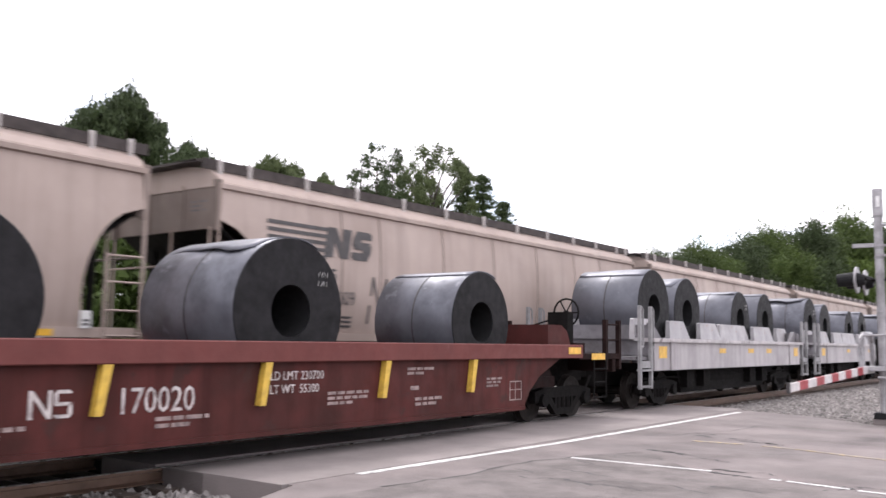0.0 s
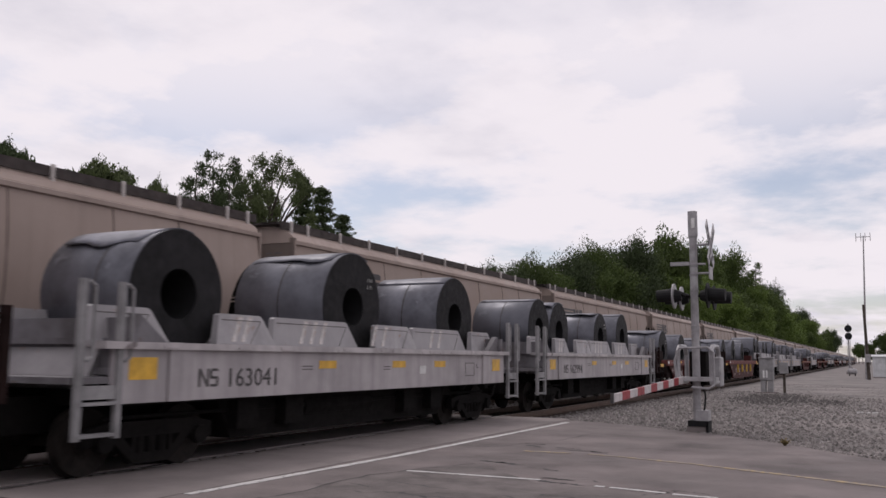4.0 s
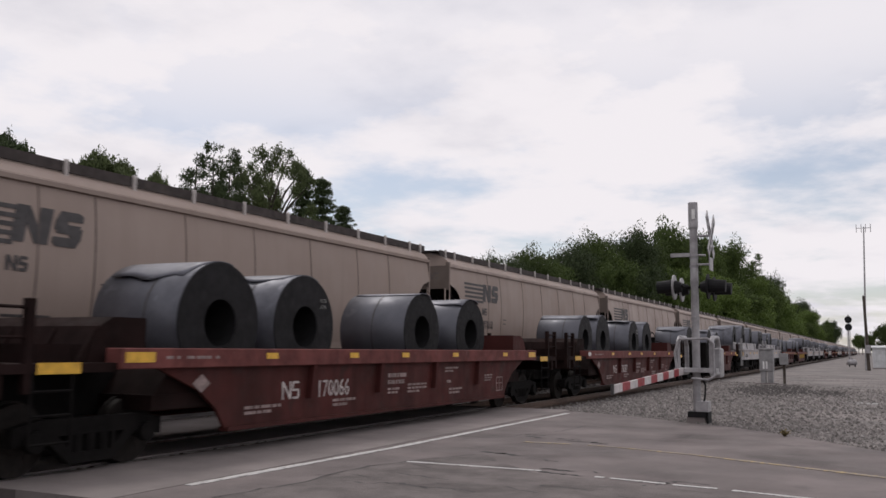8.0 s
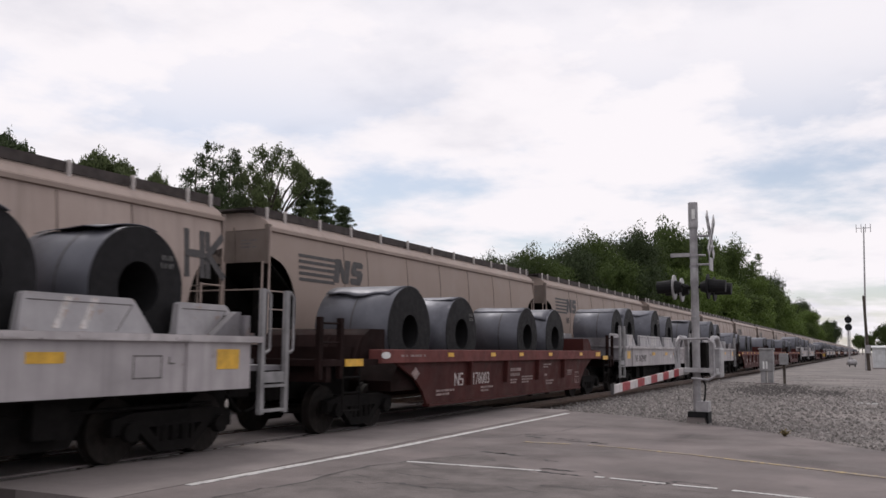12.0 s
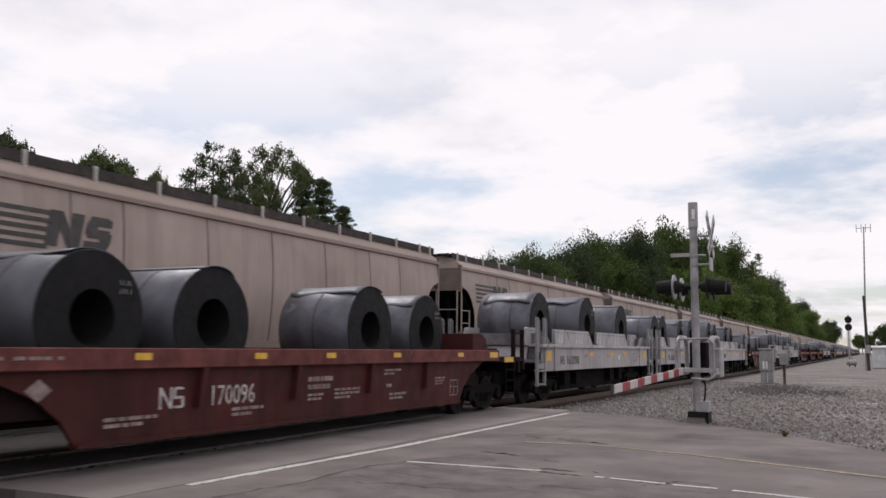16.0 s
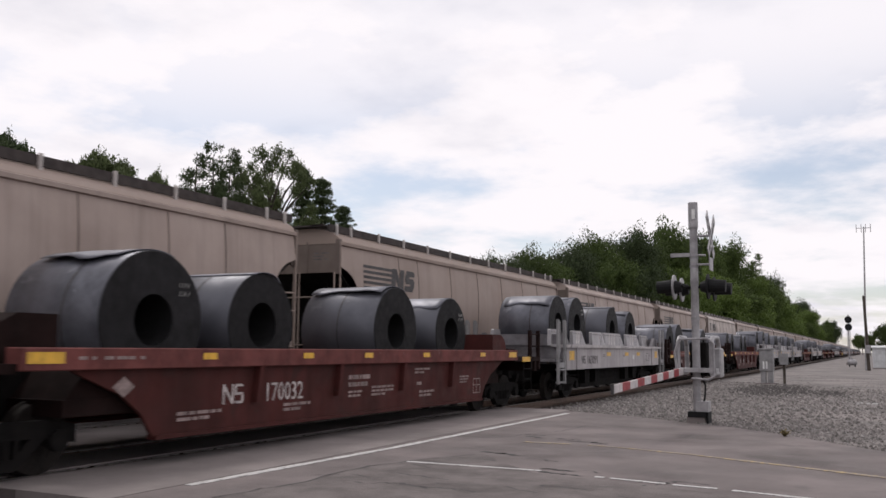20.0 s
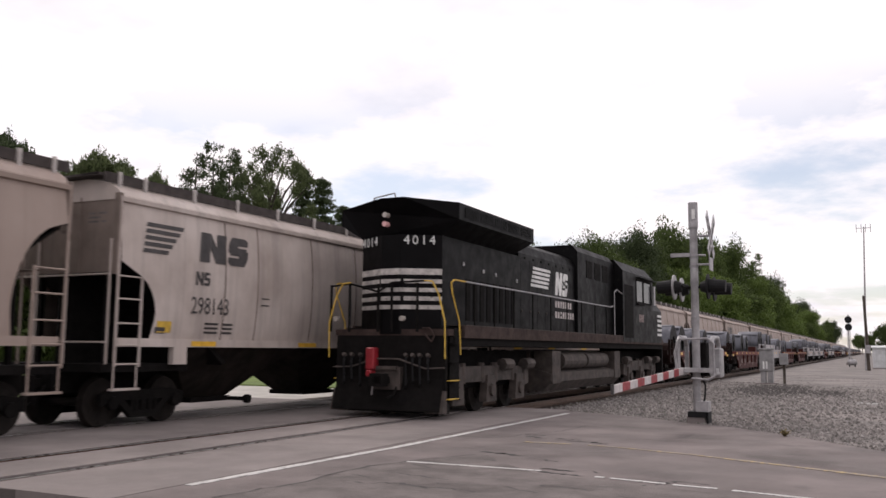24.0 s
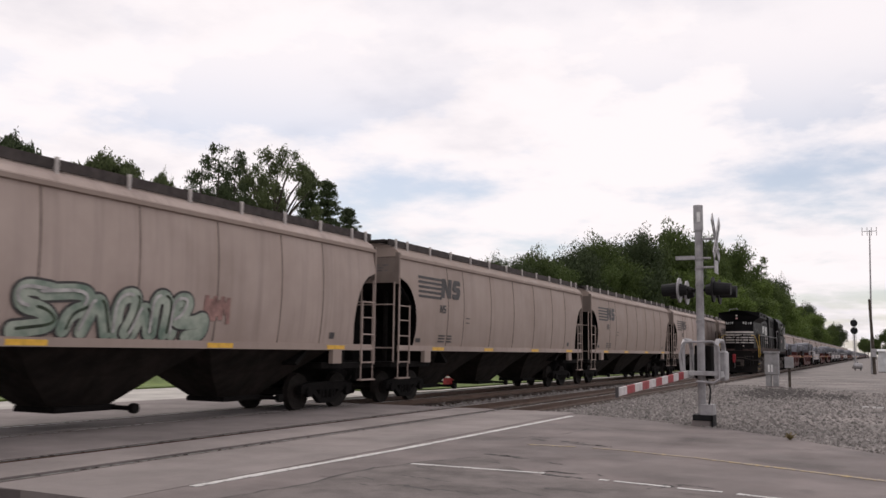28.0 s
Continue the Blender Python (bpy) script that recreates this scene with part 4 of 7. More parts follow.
def hopper_walk(bm):
    for x0, x1 in ((0.8, 1.22), (-1.22, -0.8)):
        box(bm, x0, x1, -HL - 0.25, HL + 0.25, 4.71, 4.75)
    box(bm, -0.55, 0.55, -HL + 0.5, HL - 0.5, 4.6, 4.78)
    for s in (-1, 1):
        box(bm, -1.22, 1.22, min(s * (HL - 0.15), s * (HL + 0.25)), max(s * (HL - 0.15), s * (HL + 0.25)), 4.70, 4.74)


def hopper_curb(bm):
    for x in (1.30, -1.35):
        box(bm, x, x + 0.05, -HL - 0.2, HL + 0.2, 4.575, 4.76)


def hopper_post(bm):
    box(bm, 1.35, 1.40, -0.035, 0.035, 4.48, 4.79)


def hopper_seam(bm):
    """A weld seam that follows the bulge of the side."""
    zs = [1.68 + 2.5 * k / 8 for k in range(9)]
    for a, b in zip(zs, zs[1:]):
        xa, xb = hopper_section(a), hopper_section(b)
        quads(bm, [(xa - 0.004, -0.03, a), (xa + 0.014, 0, a), (xa - 0.004, 0.03, a), (xb - 0.004, -0.03, b), (xb + 0.014, 0, b), (xb - 0.004, 0.03, b)],
              [(0, 1, 4, 3), (1, 2, 5, 4)])


def on_side(bm, y, z, w, h, lift=0.012):
    x0, x1 = hopper_section(z) + lift, hopper_section(z + h) + lift
    quads(bm, [(x0 - 0.003, y, z), (x0 - 0.003, y + w, z), (x1 - 0.003, y + w, z + h), (x1 - 0.003, y, z + h), (x0, y, z), (x0, y + w, z), (x1, y + w, z + h), (x1, y, z + h)],
          [(4, 5, 6, 7), (0, 1, 5, 4), (1, 2, 6, 5), (2, 3, 7, 6), (3, 0, 4, 7)])


def slanted(bm, y, z, w, h, lean, lift=0.012):
    x0, x1 = hopper_section(z) + lift, hopper_section(z + h) + lift
    quads(bm, [(x0, y, z), (x0, y + w, z), (x1, y + w + lean, z + h), (x1, y + lean, z + h)], [(0, 1, 2, 3)])


def side_face(bm, pts, lift=0.013):
    bm.faces.new([bm.verts.new((hopper_section(z) + lift, u, z)) for u, z in pts])


def hopper_logo(bm, other=False):
    """Owner's mark as plain shapes: five bars and two heavy slanted blocks."""
    if other:
        for k in range(5):
            slanted(bm, -8.2 + 0.028 * k, 3.31 + 0.128 * k, 0.72 + 0.09 * k, 0.08, 0.04)
        block_pair(lambda pts: side_face(bm, pts), -6.5, 3.27, 0.62, 0.12, 0.33, 1.62)
        return
    for k in range(5):
        slanted(bm, -7.65, 3.14 + 0.145 * k, 1.55 + 0.035 * k, 0.075, 0.0)
    block_pair(lambda pts: side_face(bm, pts), -6.16, 3.2, 0.62, 0.22, 0.31, 1.36)


def blot(bm, y, z, w, h, rnd, lift, n=16):
    """A rounded uneven patch lying on the curved side."""
    ring = []
    ph = rnd.uniform(0, 6)
    for k in range(n):
        a = 2 * math.pi * k / n
        q = 1 + 0.16 * math.sin(3 * a + ph) + 0.08 * math.sin(5 * a + 2 * ph)
        zz = z + h / 2 * q * math.sin(a)
        ring.append(bm.verts.new((hopper_section(zz) + lift, y + w / 2 * q * math.cos(a), zz)))
    bm.faces.new(ring)


def stroke(bm, pts, w, lift):
    for (y0, z0), (y1, z1) in zip(pts, pts[1:]):
        d = Vector((y1 - y0, z1 - z0)).normalized() * w / 2
        n = Vector((-d.y, d.x))
        q = [(y0 - d.x + n.x, z0 - d.y + n.y), (y1 + d.x + n.x, z1 + d.y + n.y), (y1 + d.x - n.x, z1 + d.y - n.y), (y0 - d.x - n.x, z0 - d.y - n.y)]
        bm.faces.new([bm.verts.new((hopper_section(z) + lift, y, z)) for y, z in q])


def brush(bm, pts, w, lift):
    """A round brush drawn along a line on the curved side."""
    for k, (y, z) in enumerate(pts):
        bm.faces.new([bm.verts.new((hopper_section(z + w / 2 * math.sin(a)) + lift + 0.0004 * k, y + w / 2 * math.cos(a), z + w / 2 * math.sin(a))) for a in [math.pi * j / 7 for j in range(14)]])
    for k, ((y0, z0), (y1, z1)) in enumerate(zip(pts, pts[1:])):
        d = Vector((y1 - y0, z1 - z0)).normalized() * w / 2
        q = [(y0 - d.y, z0 + d.x), (y0 + d.y, z0 - d.x), (y1 + d.y, z1 - d.x), (y1 - d.y, z1 + d.x)]
        bm.faces.new([bm.verts.new((hopper_section(z) + lift + 0.0004 * k + 0.0002, y, z)) for y, z in q])


def rounded(pts, steps=3):
    """The line with its corners cut until it is smooth."""
    for _ in range(steps):
        out = [pts[0]]
        for a, b in zip(pts, pts[1:]):
            out += [(a[0] * 0.75 + b[0] * 0.25, a[1] * 0.75 + b[1] * 0.25), (a[0] * 0.25 + b[0] * 0.75, a[1] * 0.25 + b[1] * 0.75)]
        pts = out + [pts[-1]]
    return pts


# plump illegible loops, in shares of the piece's length and height
LOOPS = (((0.15, 0.9), (0.02, 0.95), (0.02, 0.58), (0.13, 0.5), (0.18, 0.2), (0.0, 0.08)), ((0.12, 0.85), (0.33, 0.95), (0.33, 0.6), (0.24, 0.45), (0.22, 0.12)),
         ((0.31, 0.1), (0.38, 0.95), (0.43, 0.08)), ((0.48, 0.08), (0.48, 0.85), (0.58, 0.98), (0.57, 0.5), (0.53, 0.1)),
         ((0.57, 0.08), (0.63, 0.8), (0.66, 0.1)), ((0.68, 0.1), (0.68, 0.95), (0.77, 0.95), (0.75, 0.1)),
         ((0.8, 0.1), (0.8, 0.9), (0.9, 0.95), (0.86, 0.5), (0.8, 0.4), (0.92, 0.35), (1.0, 0.55), (0.99, 0.1), (0.88, 0.02)))


def throw_up(car, y0, y1, z, h):
    """A big sprayed piece: dark outline, pale teal fill, bright inner lines."""
    place = [[(y0 + (y1 - y0) * u, z + h * v) for u, v in rounded(loop)] for loop in LOOPS]
    for name, mat, w, lift, label in (("graffiti_outline", INK, 0.36, 0.010, "sprayed dark outline"), ("graffiti_fill", TEAL, 0.27, 0.022, "sprayed pale teal fill"),
                                      ("graffiti_shade", MOSS, 0.055, 0.034, "dark green inner shading"), ("graffiti_shine", GHOST, 0.06, 0.046, "white inner highlights")):
        for k, line in enumerate(place):
            bm = bmesh.new()
            off = {"graffiti_shade": (0.07, 0.02), "graffiti_shine": (-0.07, 0.02)}.get(name, (0, 0))
            pts = [(a + off[0], b + off[1]) for a, b in line]
            if name == "graffiti_shine":
                pts = pts[: len(pts) // 2]
            elif name == "graffiti_shade":
                pts = pts[len(pts) // 2:]
            brush(bm, pts, w, lift)
            part(name, bm, mat, car, label)


def outline_piece(car, y0, y1, z, h):
    """A small piece in thin faint loops only."""
    for loop in LOOPS:
        bm = bmesh.new()
        brush(bm, [(y0 + (y1 - y0) * u, z + h * v) for u, v in rounded(loop)], 0.07, 0.012)
        part("graffiti_outline", bm, FAINT, car, "faint grey sprayed loop")


def spray(car, seed, y0, y1, z, h, outline, fill, extra=None, letters=5):
    """An illegible sprayed piece: plump overlapping shapes, outlined, with loops inside."""
    rnd = random.Random(seed)
    step = (y1 - y0) / letters
    low, mid, top = bmesh.new(), bmesh.new(), bmesh.new()
    for k in range(letters):
        y, hh = y0 + step * (k + 0.5), h * rnd.uniform(0.85, 1.1)
        blots = [(y, z + hh * 0.72, step * 0.95, hh * 0.5), (y + step * rnd.uniform(-0.1, 0.1), z + hh * 0.3, step * 0.8, hh * 0.6), (y - step * 0.3, z + hh * 0.5, step * 0.35, hh * 0.9), (y + step * 0.3, z + hh * 0.45, step * 0.35, hh * 0.85)]
        for i, (a, b, c, d) in enumerate(blots):
            st = rnd.getstate()
            blot(low, a, b, c + 0.17, d + 0.17, rnd, 0.014 + 0.0006 * i)
            rnd.setstate(st)
            blot(mid, a, b, c, d, rnd, 0.019 + 0.0006 * i)
        for j in range(3):
            u, v = y + rnd.uniform(-0.3, 0.3) * step, z + hh * rnd.uniform(0.1, 0.6)
            stroke(top, [(u, v), (u + rnd.uniform(-0.15, 0.25) * step, v + 0.35 * hh), (u + rnd.uniform(0.05, 0.4) * step, v + 0.3 * hh)], 0.045, 0.024)
    tagged(part("graffiti_outline", low, outline, car), "sprayed graffiti outline", kind="stuff")
    tagged(part("graffiti_fill", mid, fill, car), "sprayed graffiti fill", kind="stuff")
    tagged(part("graffiti_lines", top, outline, car), "sprayed graffiti lines", kind="stuff")
    if extra:
        bm = bmesh.new()
        for k in range(letters):
            blot(bm, y0 + step * (k + rnd.uniform(0.2, 0.8)), z + h * rnd.uniform(0.85, 1.05), step * 0.6, h * 0.3, rnd, 0.012)
        tagged(part("graffiti_shade", bm, extra, car), "sprayed graffiti shading", kind="stuff")


def tag(car, seed, y, z, w, h, mat, letters=4, thick=0.06):
    """A thin hand-sprayed scribble."""
    rnd = random.Random(seed)
    bm = bmesh.new()
    for k in range(letters):
        u, q = y + w * k / letters, w / letters
        pts = [(u + q * rnd.uniform(0, 0.3), z + h * rnd.uniform(0, 0.2)), (u + q * rnd.uniform(0.1, 0.4), z + h), (u + q * rnd.uniform(0.5, 0.7), z + h * rnd.uniform(0.3, 0.6)),
               (u + q * rnd.uniform(0.7, 0.95), z + h * rnd.uniform(0.8, 1.0)), (u + q * 0.9, z + h * rnd.uniform(0, 0.2))]
        stroke(bm, pts, thick, 0.014 + 0.001 * k)
    tagged(part("graffiti_tag", bm, mat, car), "hand-sprayed graffiti scribble", kind="stuff")


def hopper_marks(bm, other=False):
    block_pair(lambda pts: side_face(bm, pts), -6.2 - 0.4 * other, 2.72 + 0.06 * other, 0.25 + 0.03 * other, 0.0)
    for k in range(3):
        on_side(bm, -6.2, 1.98 - 0.09 * k, 0.45, 0.045)
        on_side(bm, -5.6, 1.98 - 0.09 * k, 0.35, 0.045)
    for z in (2.45, 2.6):
        on_side(bm, -4.25, z, 0.3, 0.03)
    on_side(bm, -7.7, 1.78, 0.3, 0.12)
    on_side(bm, 6.6, 1.8, 0.22, 0.16)


HP = {"side1": made(hopper_side, 1, smooth=True), "side-1": made(hopper_side, -1, smooth=True), "roof": made(hopper_roof),
      "eave1": made(hopper_eave, 1), "eave-1": made(hopper_eave, -1), "end1": made(hopper_end, 1), "end-1": made(hopper_end, -1),
      "placard": made(on_side, -7.65, 1.8, 0.42, 0.22), "endmark": made(end_stencil, -1), "side1b": made(hopper_side, 1, 3.0, 1.35, smooth=True), "side-1b": made(hopper_side, -1, 3.0, 1.35, smooth=True),
      "end1b": made(hopper_end, 1, 2.9), "end-1b": made(hopper_end, -1, 2.9), "slope1": made(hopper_slope, 1), "slope-1": made(hopper_slope, -1), "plat1": made(hopper_platform, 1), "plat-1": made(hopper_platform, -1),
      "draft1": made(hopper_draft, 1), "draft-1": made(hopper_draft, -1), "web1": made(hopper_web, 1), "web-1": made(hopper_web, -1), "shear1": made(hopper_shear_plate, 1), "shear-1": made(hopper_shear_plate, -1), "brace1": made(hopper_brace, 1), "brace-1": made(hopper_brace, -1), "sill1": made(hopper_sill, 1), "sill-1": made(hopper_sill, -1),
      "bay": made(hopper_bay), "gate": made(hopper_gate), "lad1": made(hopper_ladder, 1), "lad-1": made(hopper_ladder, -1),
      "jack1": made(hopper_jack, 1), "jack-1": made(hopper_jack, -1), "walk": made(hopper_walk), "curb": made(hopper_curb), "post": made(hopper_post),
      "seam": made(hopper_seam), "logo": made(hopper_logo), "logo_b": made(hopper_logo, True), "marks": made(hopper_marks), "marks_b": made(hopper_marks, True),
      "cp1": made(draw_coupler, 1, 9.0, 9.5), "cp-1": made(draw_coupler, -1, 9.0, 9.5),
      "refl": made(lambda bm: box(bm, 1.61, 1.616, -0.4, 0.4, 1.54, 1.64))}
def block_tag(car, y0, y1, z0, z1):
    """Two bold sprayed capitals, H and K."""
    w, m = (y1 - y0) * 0.42, (z0 + z1) / 2
    for u, strokes in ((y0, ([(0, z0), (0, z1)], [(w, z0), (w, z1)], [(0, m), (w, m)])), (y1 - w, ([(0, z0), (0, z1)], [(w, z1), (0, m), (w, z0)]))):
        bm = bmesh.new()
        for k, line in enumerate(strokes):
            stroke(bm, [(u + a, b) for a, b in line], 0.15, 0.014 + 0.002 * k)
        part("graffiti_letter", bm, INK, car, "bold black sprayed capital")


POSTS = (-8.6, -7.9, -6.4, -4.9, -3.3, -1.65, 0.0, 1.65, 3.3, 4.9, 6.4, 7.9, 8.6)


def build_hopper(number, other=False):
    car = thing("covered_hopper", "dusty beige covered grain hopper with curved sides and dark block markings", "hopper car", "covered hoppers of the approaching train")
    for s in (1, -1):
        part("side", HP["side%d%s" % (s, "b" if other else "")], HOPPER, car)
        part("eave", HP["eave%d" % s], HOPPER, car)
        part("end_sheet", HP["end%d%s" % (s, "b" if other else "")], ENDSHEET, car, "dirty beige end sheet darkened for shade")
        part("slope_sheet", HP["slope%d" % s], SHADE_GRIME, car, "grimy end slope sheet darkened for shade")
        part("end_platform", HP["plat%d" % s], SHADE_GRIME, car)
        part("draft_sill", HP["draft%d" % s], SHADE_GRIME, car)
        part("bolster_web", HP["web%d" % s], SHADE_GRIME, car)
        part("shear_plate", HP["shear%d" % s], SHADE_GRIME, car)
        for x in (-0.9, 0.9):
            part("end_brace", HP["brace%d" % s], SHADE_GRIME, car, at=(x, 0, 0))
        part("side_sill", HP["sill%d" % s], HOPPER, car)
        part("ladder", HP["lad%d" % s], HOPPER, car)
        part("jacking_pad", HP["jack%d" % s], HOPPER, car)
        part("coupler", HP["cp%d" % s], SHADE_GRIME, car)
        build_truck(car, s * 7.35, 0.46, 0.89, HOP_GEAR, "far")
    tagged(part("end_stencil", HP["endmark"], FAINT, car), "small dark stencil lines", kind="stuff")
    part("roof", HP["roof"], HOPPER, car)
    part("roof_walk", HP["walk"], WALKWAY, car, "dark roof walkway grating")
    part("hatch_coaming", HP["curb"], WALKWAY, car, "dark hatch coaming")
    for y in POSTS:
        part("walkway_post", HP["post"], POSTS_PAINT, car, at=(0, y, 0))
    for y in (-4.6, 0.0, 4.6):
        bay = part("bay", HP["bay"], BAYS, car, "grimy discharge bay darkened for shade", at=(0, y, 0))
        part("outlet_gate", HP["gate"], SHADE_GRIME, bay)
    for y in (-5.6, -4.4, -2.1, 0.1, 2.3, 4.5, 6.2):
        part("seam", HP["seam"], SEAM, car, at=(0, y, 0))
    part("owner_logo", HP["logo_b" if other else "logo"], INK, car, "dark emblem of five bars and two blocks")
    tagged(part("stencil", HP["marks_b" if other else "marks"], INK, car), "small black stencilled marks", kind="stuff")
    for y in (-6.2, -2.2, 2.5, 6.9):
        part("reflector", HP["refl"], AMBER, car, "yellow reflector strip", at=(0, y, 0))
    if other:
        part("placard", HP["placard"], YELLOW, car, "yellow painted panel")
    if number:
        part("number", text_mesh(number, 0.5 if other else 0.42, INK, 1.0, 0.85), INK, car, "black car number", at=(hopper_section(2.3) + 0.014, -6.7 if other else -6.25, 2.2 if other else 2.25))
    return car


# left eave corner of each car at 0 s
FAR_CARS = [10.02, 29.0, 47.91, 66.86, 85.74, 104.94, 124.0, 143.05, 162.07, 181.27, 200.25, 219.41, 238.52, 257.77, 276.8, 296.1, 315.26, 334.44,
            353.95, 373.09, 392.38, 411.08, 428.78, 448.05, 466.38, 485.3]
FAR_NUMBERS = {1: "297417", 0: "297009", 10: "297526", 13: "297231", 20: "297655", 5: "297144", 8: "297810", 22: "297103", 23: "296757", 24: "297808", 21: "298143"}


def build_far_train():
    starts = [10.02 - 19.05 * k for k in (2, 1)] + FAR_CARS + [485.3 + 19.05 * k for k in range(1, 22)]
    plain = None
    for i, y in enumerate(starts):
        num = FAR_NUMBERS.get(i - 2, "")
        if num or plain is None:
            car = build_hopper(num, i - 2 == 21)
            if not num:
                plain = car
        else:
            car = copy_thing(plain, Matrix())
        size = 0.925 if i - 2 == 21 else 1.0
        car.scale = (1, size, 1)
        MOVERS.append((car, "far", y + HL * size, FAR_X, 0.0))
        k = i - 2
        if k == 21:
            for piece in car.children:
                if piece.material_slots and piece.material_slots[0].material == HOPPER:
                    piece.material_slots[0].link = "OBJECT"
                    piece.material_slots[0].material = PALEHOP
            tagged(car, "pale grey covered hopper with a skewed dark emblem and rusty streaks", "hopper car", "covered hoppers of the approaching train")
        if k == -1:
            plate = part("placard", bm_box((1.62, 1.635, 7.72, 7.9, 1.66, 1.93)), WHITE, car, "small white plate with a dark figure")
            tagged(part("mark", bm_box((1.635, 1.639, 7.76, 7.86, 1.70, 1.74), (1.635, 1.639, 7.77, 7.86, 1.76, 1.80)), INK, plate), kind="stuff")
        if k == 24:
            throw_up(car, -2.5, 1.95, 1.72, 0.82)
            tag(car, 12, 1.9, 2.1, 0.8, 0.45, ROSE, 3, 0.12)
        elif k == 23:
            outline_piece(car, -1.5, 0.7, 1.78, 0.5)
        elif k == 20:
            spray(car, 7, -4.5, 0.6, 1.72, 0.95, INK, GHOST, MOSS, 5)
        elif k == 13:
            spray(car, 9, -5.2, -2.4, 1.7, 1.15, INK, GHOST, LIME, 4)
        elif k == 0:
            tag(car, 4, -4.8, 1.9, 3.0, 0.95, INK, 4, 0.07)
        elif k == 10:
            block_tag(car, 7.65, 8.72, 3.01, 3.84)
        elif k == 22:
            tag(car, 8, 3.0, 2.0, 0.9, 0.35, FADED, 3, 0.04)
        if i - 2 < 27:
            for tr in car.children:
                if tr.name.startswith("truck"):
                    for w in tr.children:
                        if w.name.startswith("wheelset"):
                            SPINNERS.append((w, "far", 0.46))


build_far_train()


# ---- ground ----
def slab(name, outline, z0, z1, mat, label, kind="structure", category="", parent=None):
    bm = bmesh.new()
    lo, hi = [bm.verts.new((x, y, z0)) for x, y in outline], [bm.verts.new((x, y, z1)) for x, y in outline]
    bm.faces.new(hi)
    bm.faces.new(lo[::-1])
    for i in range(len(lo)):
        j = (i + 1) % len(lo)
        bm.faces.new((lo[i], lo[j], hi[j], hi[i]))
    if parent:
        return part(name, bm, mat, parent, label)
    return tagged(part(name, bm, mat), label, category or name.replace("_", " "), kind=kind)


slab("ground", [(-2500, -1500), (2500, -1500), (2500, 3500), (-2500, 3500)], -0.7, -0.24, EARTH, "grey gravel and earth reaching the horizon")


def lot_height(x, y):
    k = min(1.0, max(0.0, (x + 8.3) / 1.6))
    return -0.21 + 0.17 * k * k * (3 - 2 * k) + 0.035 * noise.noise((x * 0.35, y * 0.3, 0)) * k


def gravel_lot():
    bm = bmesh.new()
    xs = [-8.4, -8.0, -7.6, -7.2, -6.8, -6.3, -5.6, -4.8, -4, -3, -2, -1, 0, 1.5, 3, 6, 12, 25, 60]
    ys = [11 + 0.8 * k for k in range(40)] + [44 + 4 * k for k in range(20)] + [130, 160, 200, 260, 340, 450]
    g = [[bm.verts.new((x, y, lot_height(x, y))) for x in xs] for y in ys]
    for a, b in zip(g, g[1:]):
        for i in range(len(xs) - 1):
            bm.faces.new((a[i], a[i + 1], b[i + 1], b[i]))
    tagged(part("gravel_lot", bm, EARTH, smooth=True), "pale grey gravel lot beside the railway", "gravel lot", kind="structure")


gravel_lot()
road = slab("road", [(-8.95, 6.55), (-6.9, 6.7), (-6.2, 5.0), (-4.5, -14), (22, -14), (22, 5), (8, 9), (2.6, 12.6), (0.12, 15.5), (-1.54, 17.64),
                     (-2.58, 18.78), (-3.67, 19.54), (-5.44, 20.89), (-6.96, 21.47), (-8.95, 21.9)], -0.3, 0.0, ASPHALT,
            "old cracked grey asphalt road leading over the crossing")


def crossing_panels():
    """Paving between and beside the rails, with open flangeways."""
    edges = ((-6.98, -8.88), (-9.19, -10.31), (-10.62, -13.13), (-13.44, -14.56), (-14.87, -19.0))
    for k, (a, b) in enumerate(edges):
        slab("crossing_panel", [(b, 6.6 + 0.02 * k), (a, 6.6 + 0.02 * k), (a, 21.9 - 0.03 * k), (b, 21.9 - 0.03 * k)], -0.25, 0.006, CROSSING, "pale concrete panel between the rails", parent=road)


crossing_panels()
# Added black strips stand for the shade down in the open flangeways.
for a, b in ((-8.89, -9.18), (-10.32, -10.61), (-13.14, -13.43), (-14.57, -14.86)):
    slab("flangeway_filler", [(b, 6.62), (a, 6.62), (a, 21.8), (b, 21.8)], -0.25, -0.05, RUBBER, "black strip standing for the shade in the flangeway", parent=road)
slab("asphalt_patch", [(-6.1, 7.2), (-6.3, 4.0), (-6.2, 2.0), (4, 2.0), (4, 8.4), (0.6, 9.4), (-1.0, 9.9), (-2.3, 10.25), (-3.85, 10.55), (-4.6, 11.3), (-5.2, 12.1), (-5.75, 10.9), (-6.0, 9.9), (-5.95, 8.6)][::-1], -0.2, 0.0025, ROUGH,
     "darker broken asphalt patch", parent=road)
slab("gravel_lane", [(-24, -60), (-17.2, -60), (-17.2, 6.5), (-19.0, 6.5), (-19, 22), (-17.2, 22), (-17.2, 31.6), (-16.9, 34), (-16.8, 200), (-17.3, 200), (-17.4, 34.5), (-18.3, 31.5), (-27, 31.3), (-27, 22), (-24, 20)], -0.3, -0.17, PALE,
     "pale gravel lane beyond the tracks")
slab("lawn", [(-140, -80), (-24.2, -80), (-24.2, 20), (-27.2, 22), (-27.2, 31.5), (-18.4, 31.7), (-17.5, 34.7), (-17.5, 300), (-140, 300)], -0.3, -0.12, GRASS, "mown green grass beyond the lane")


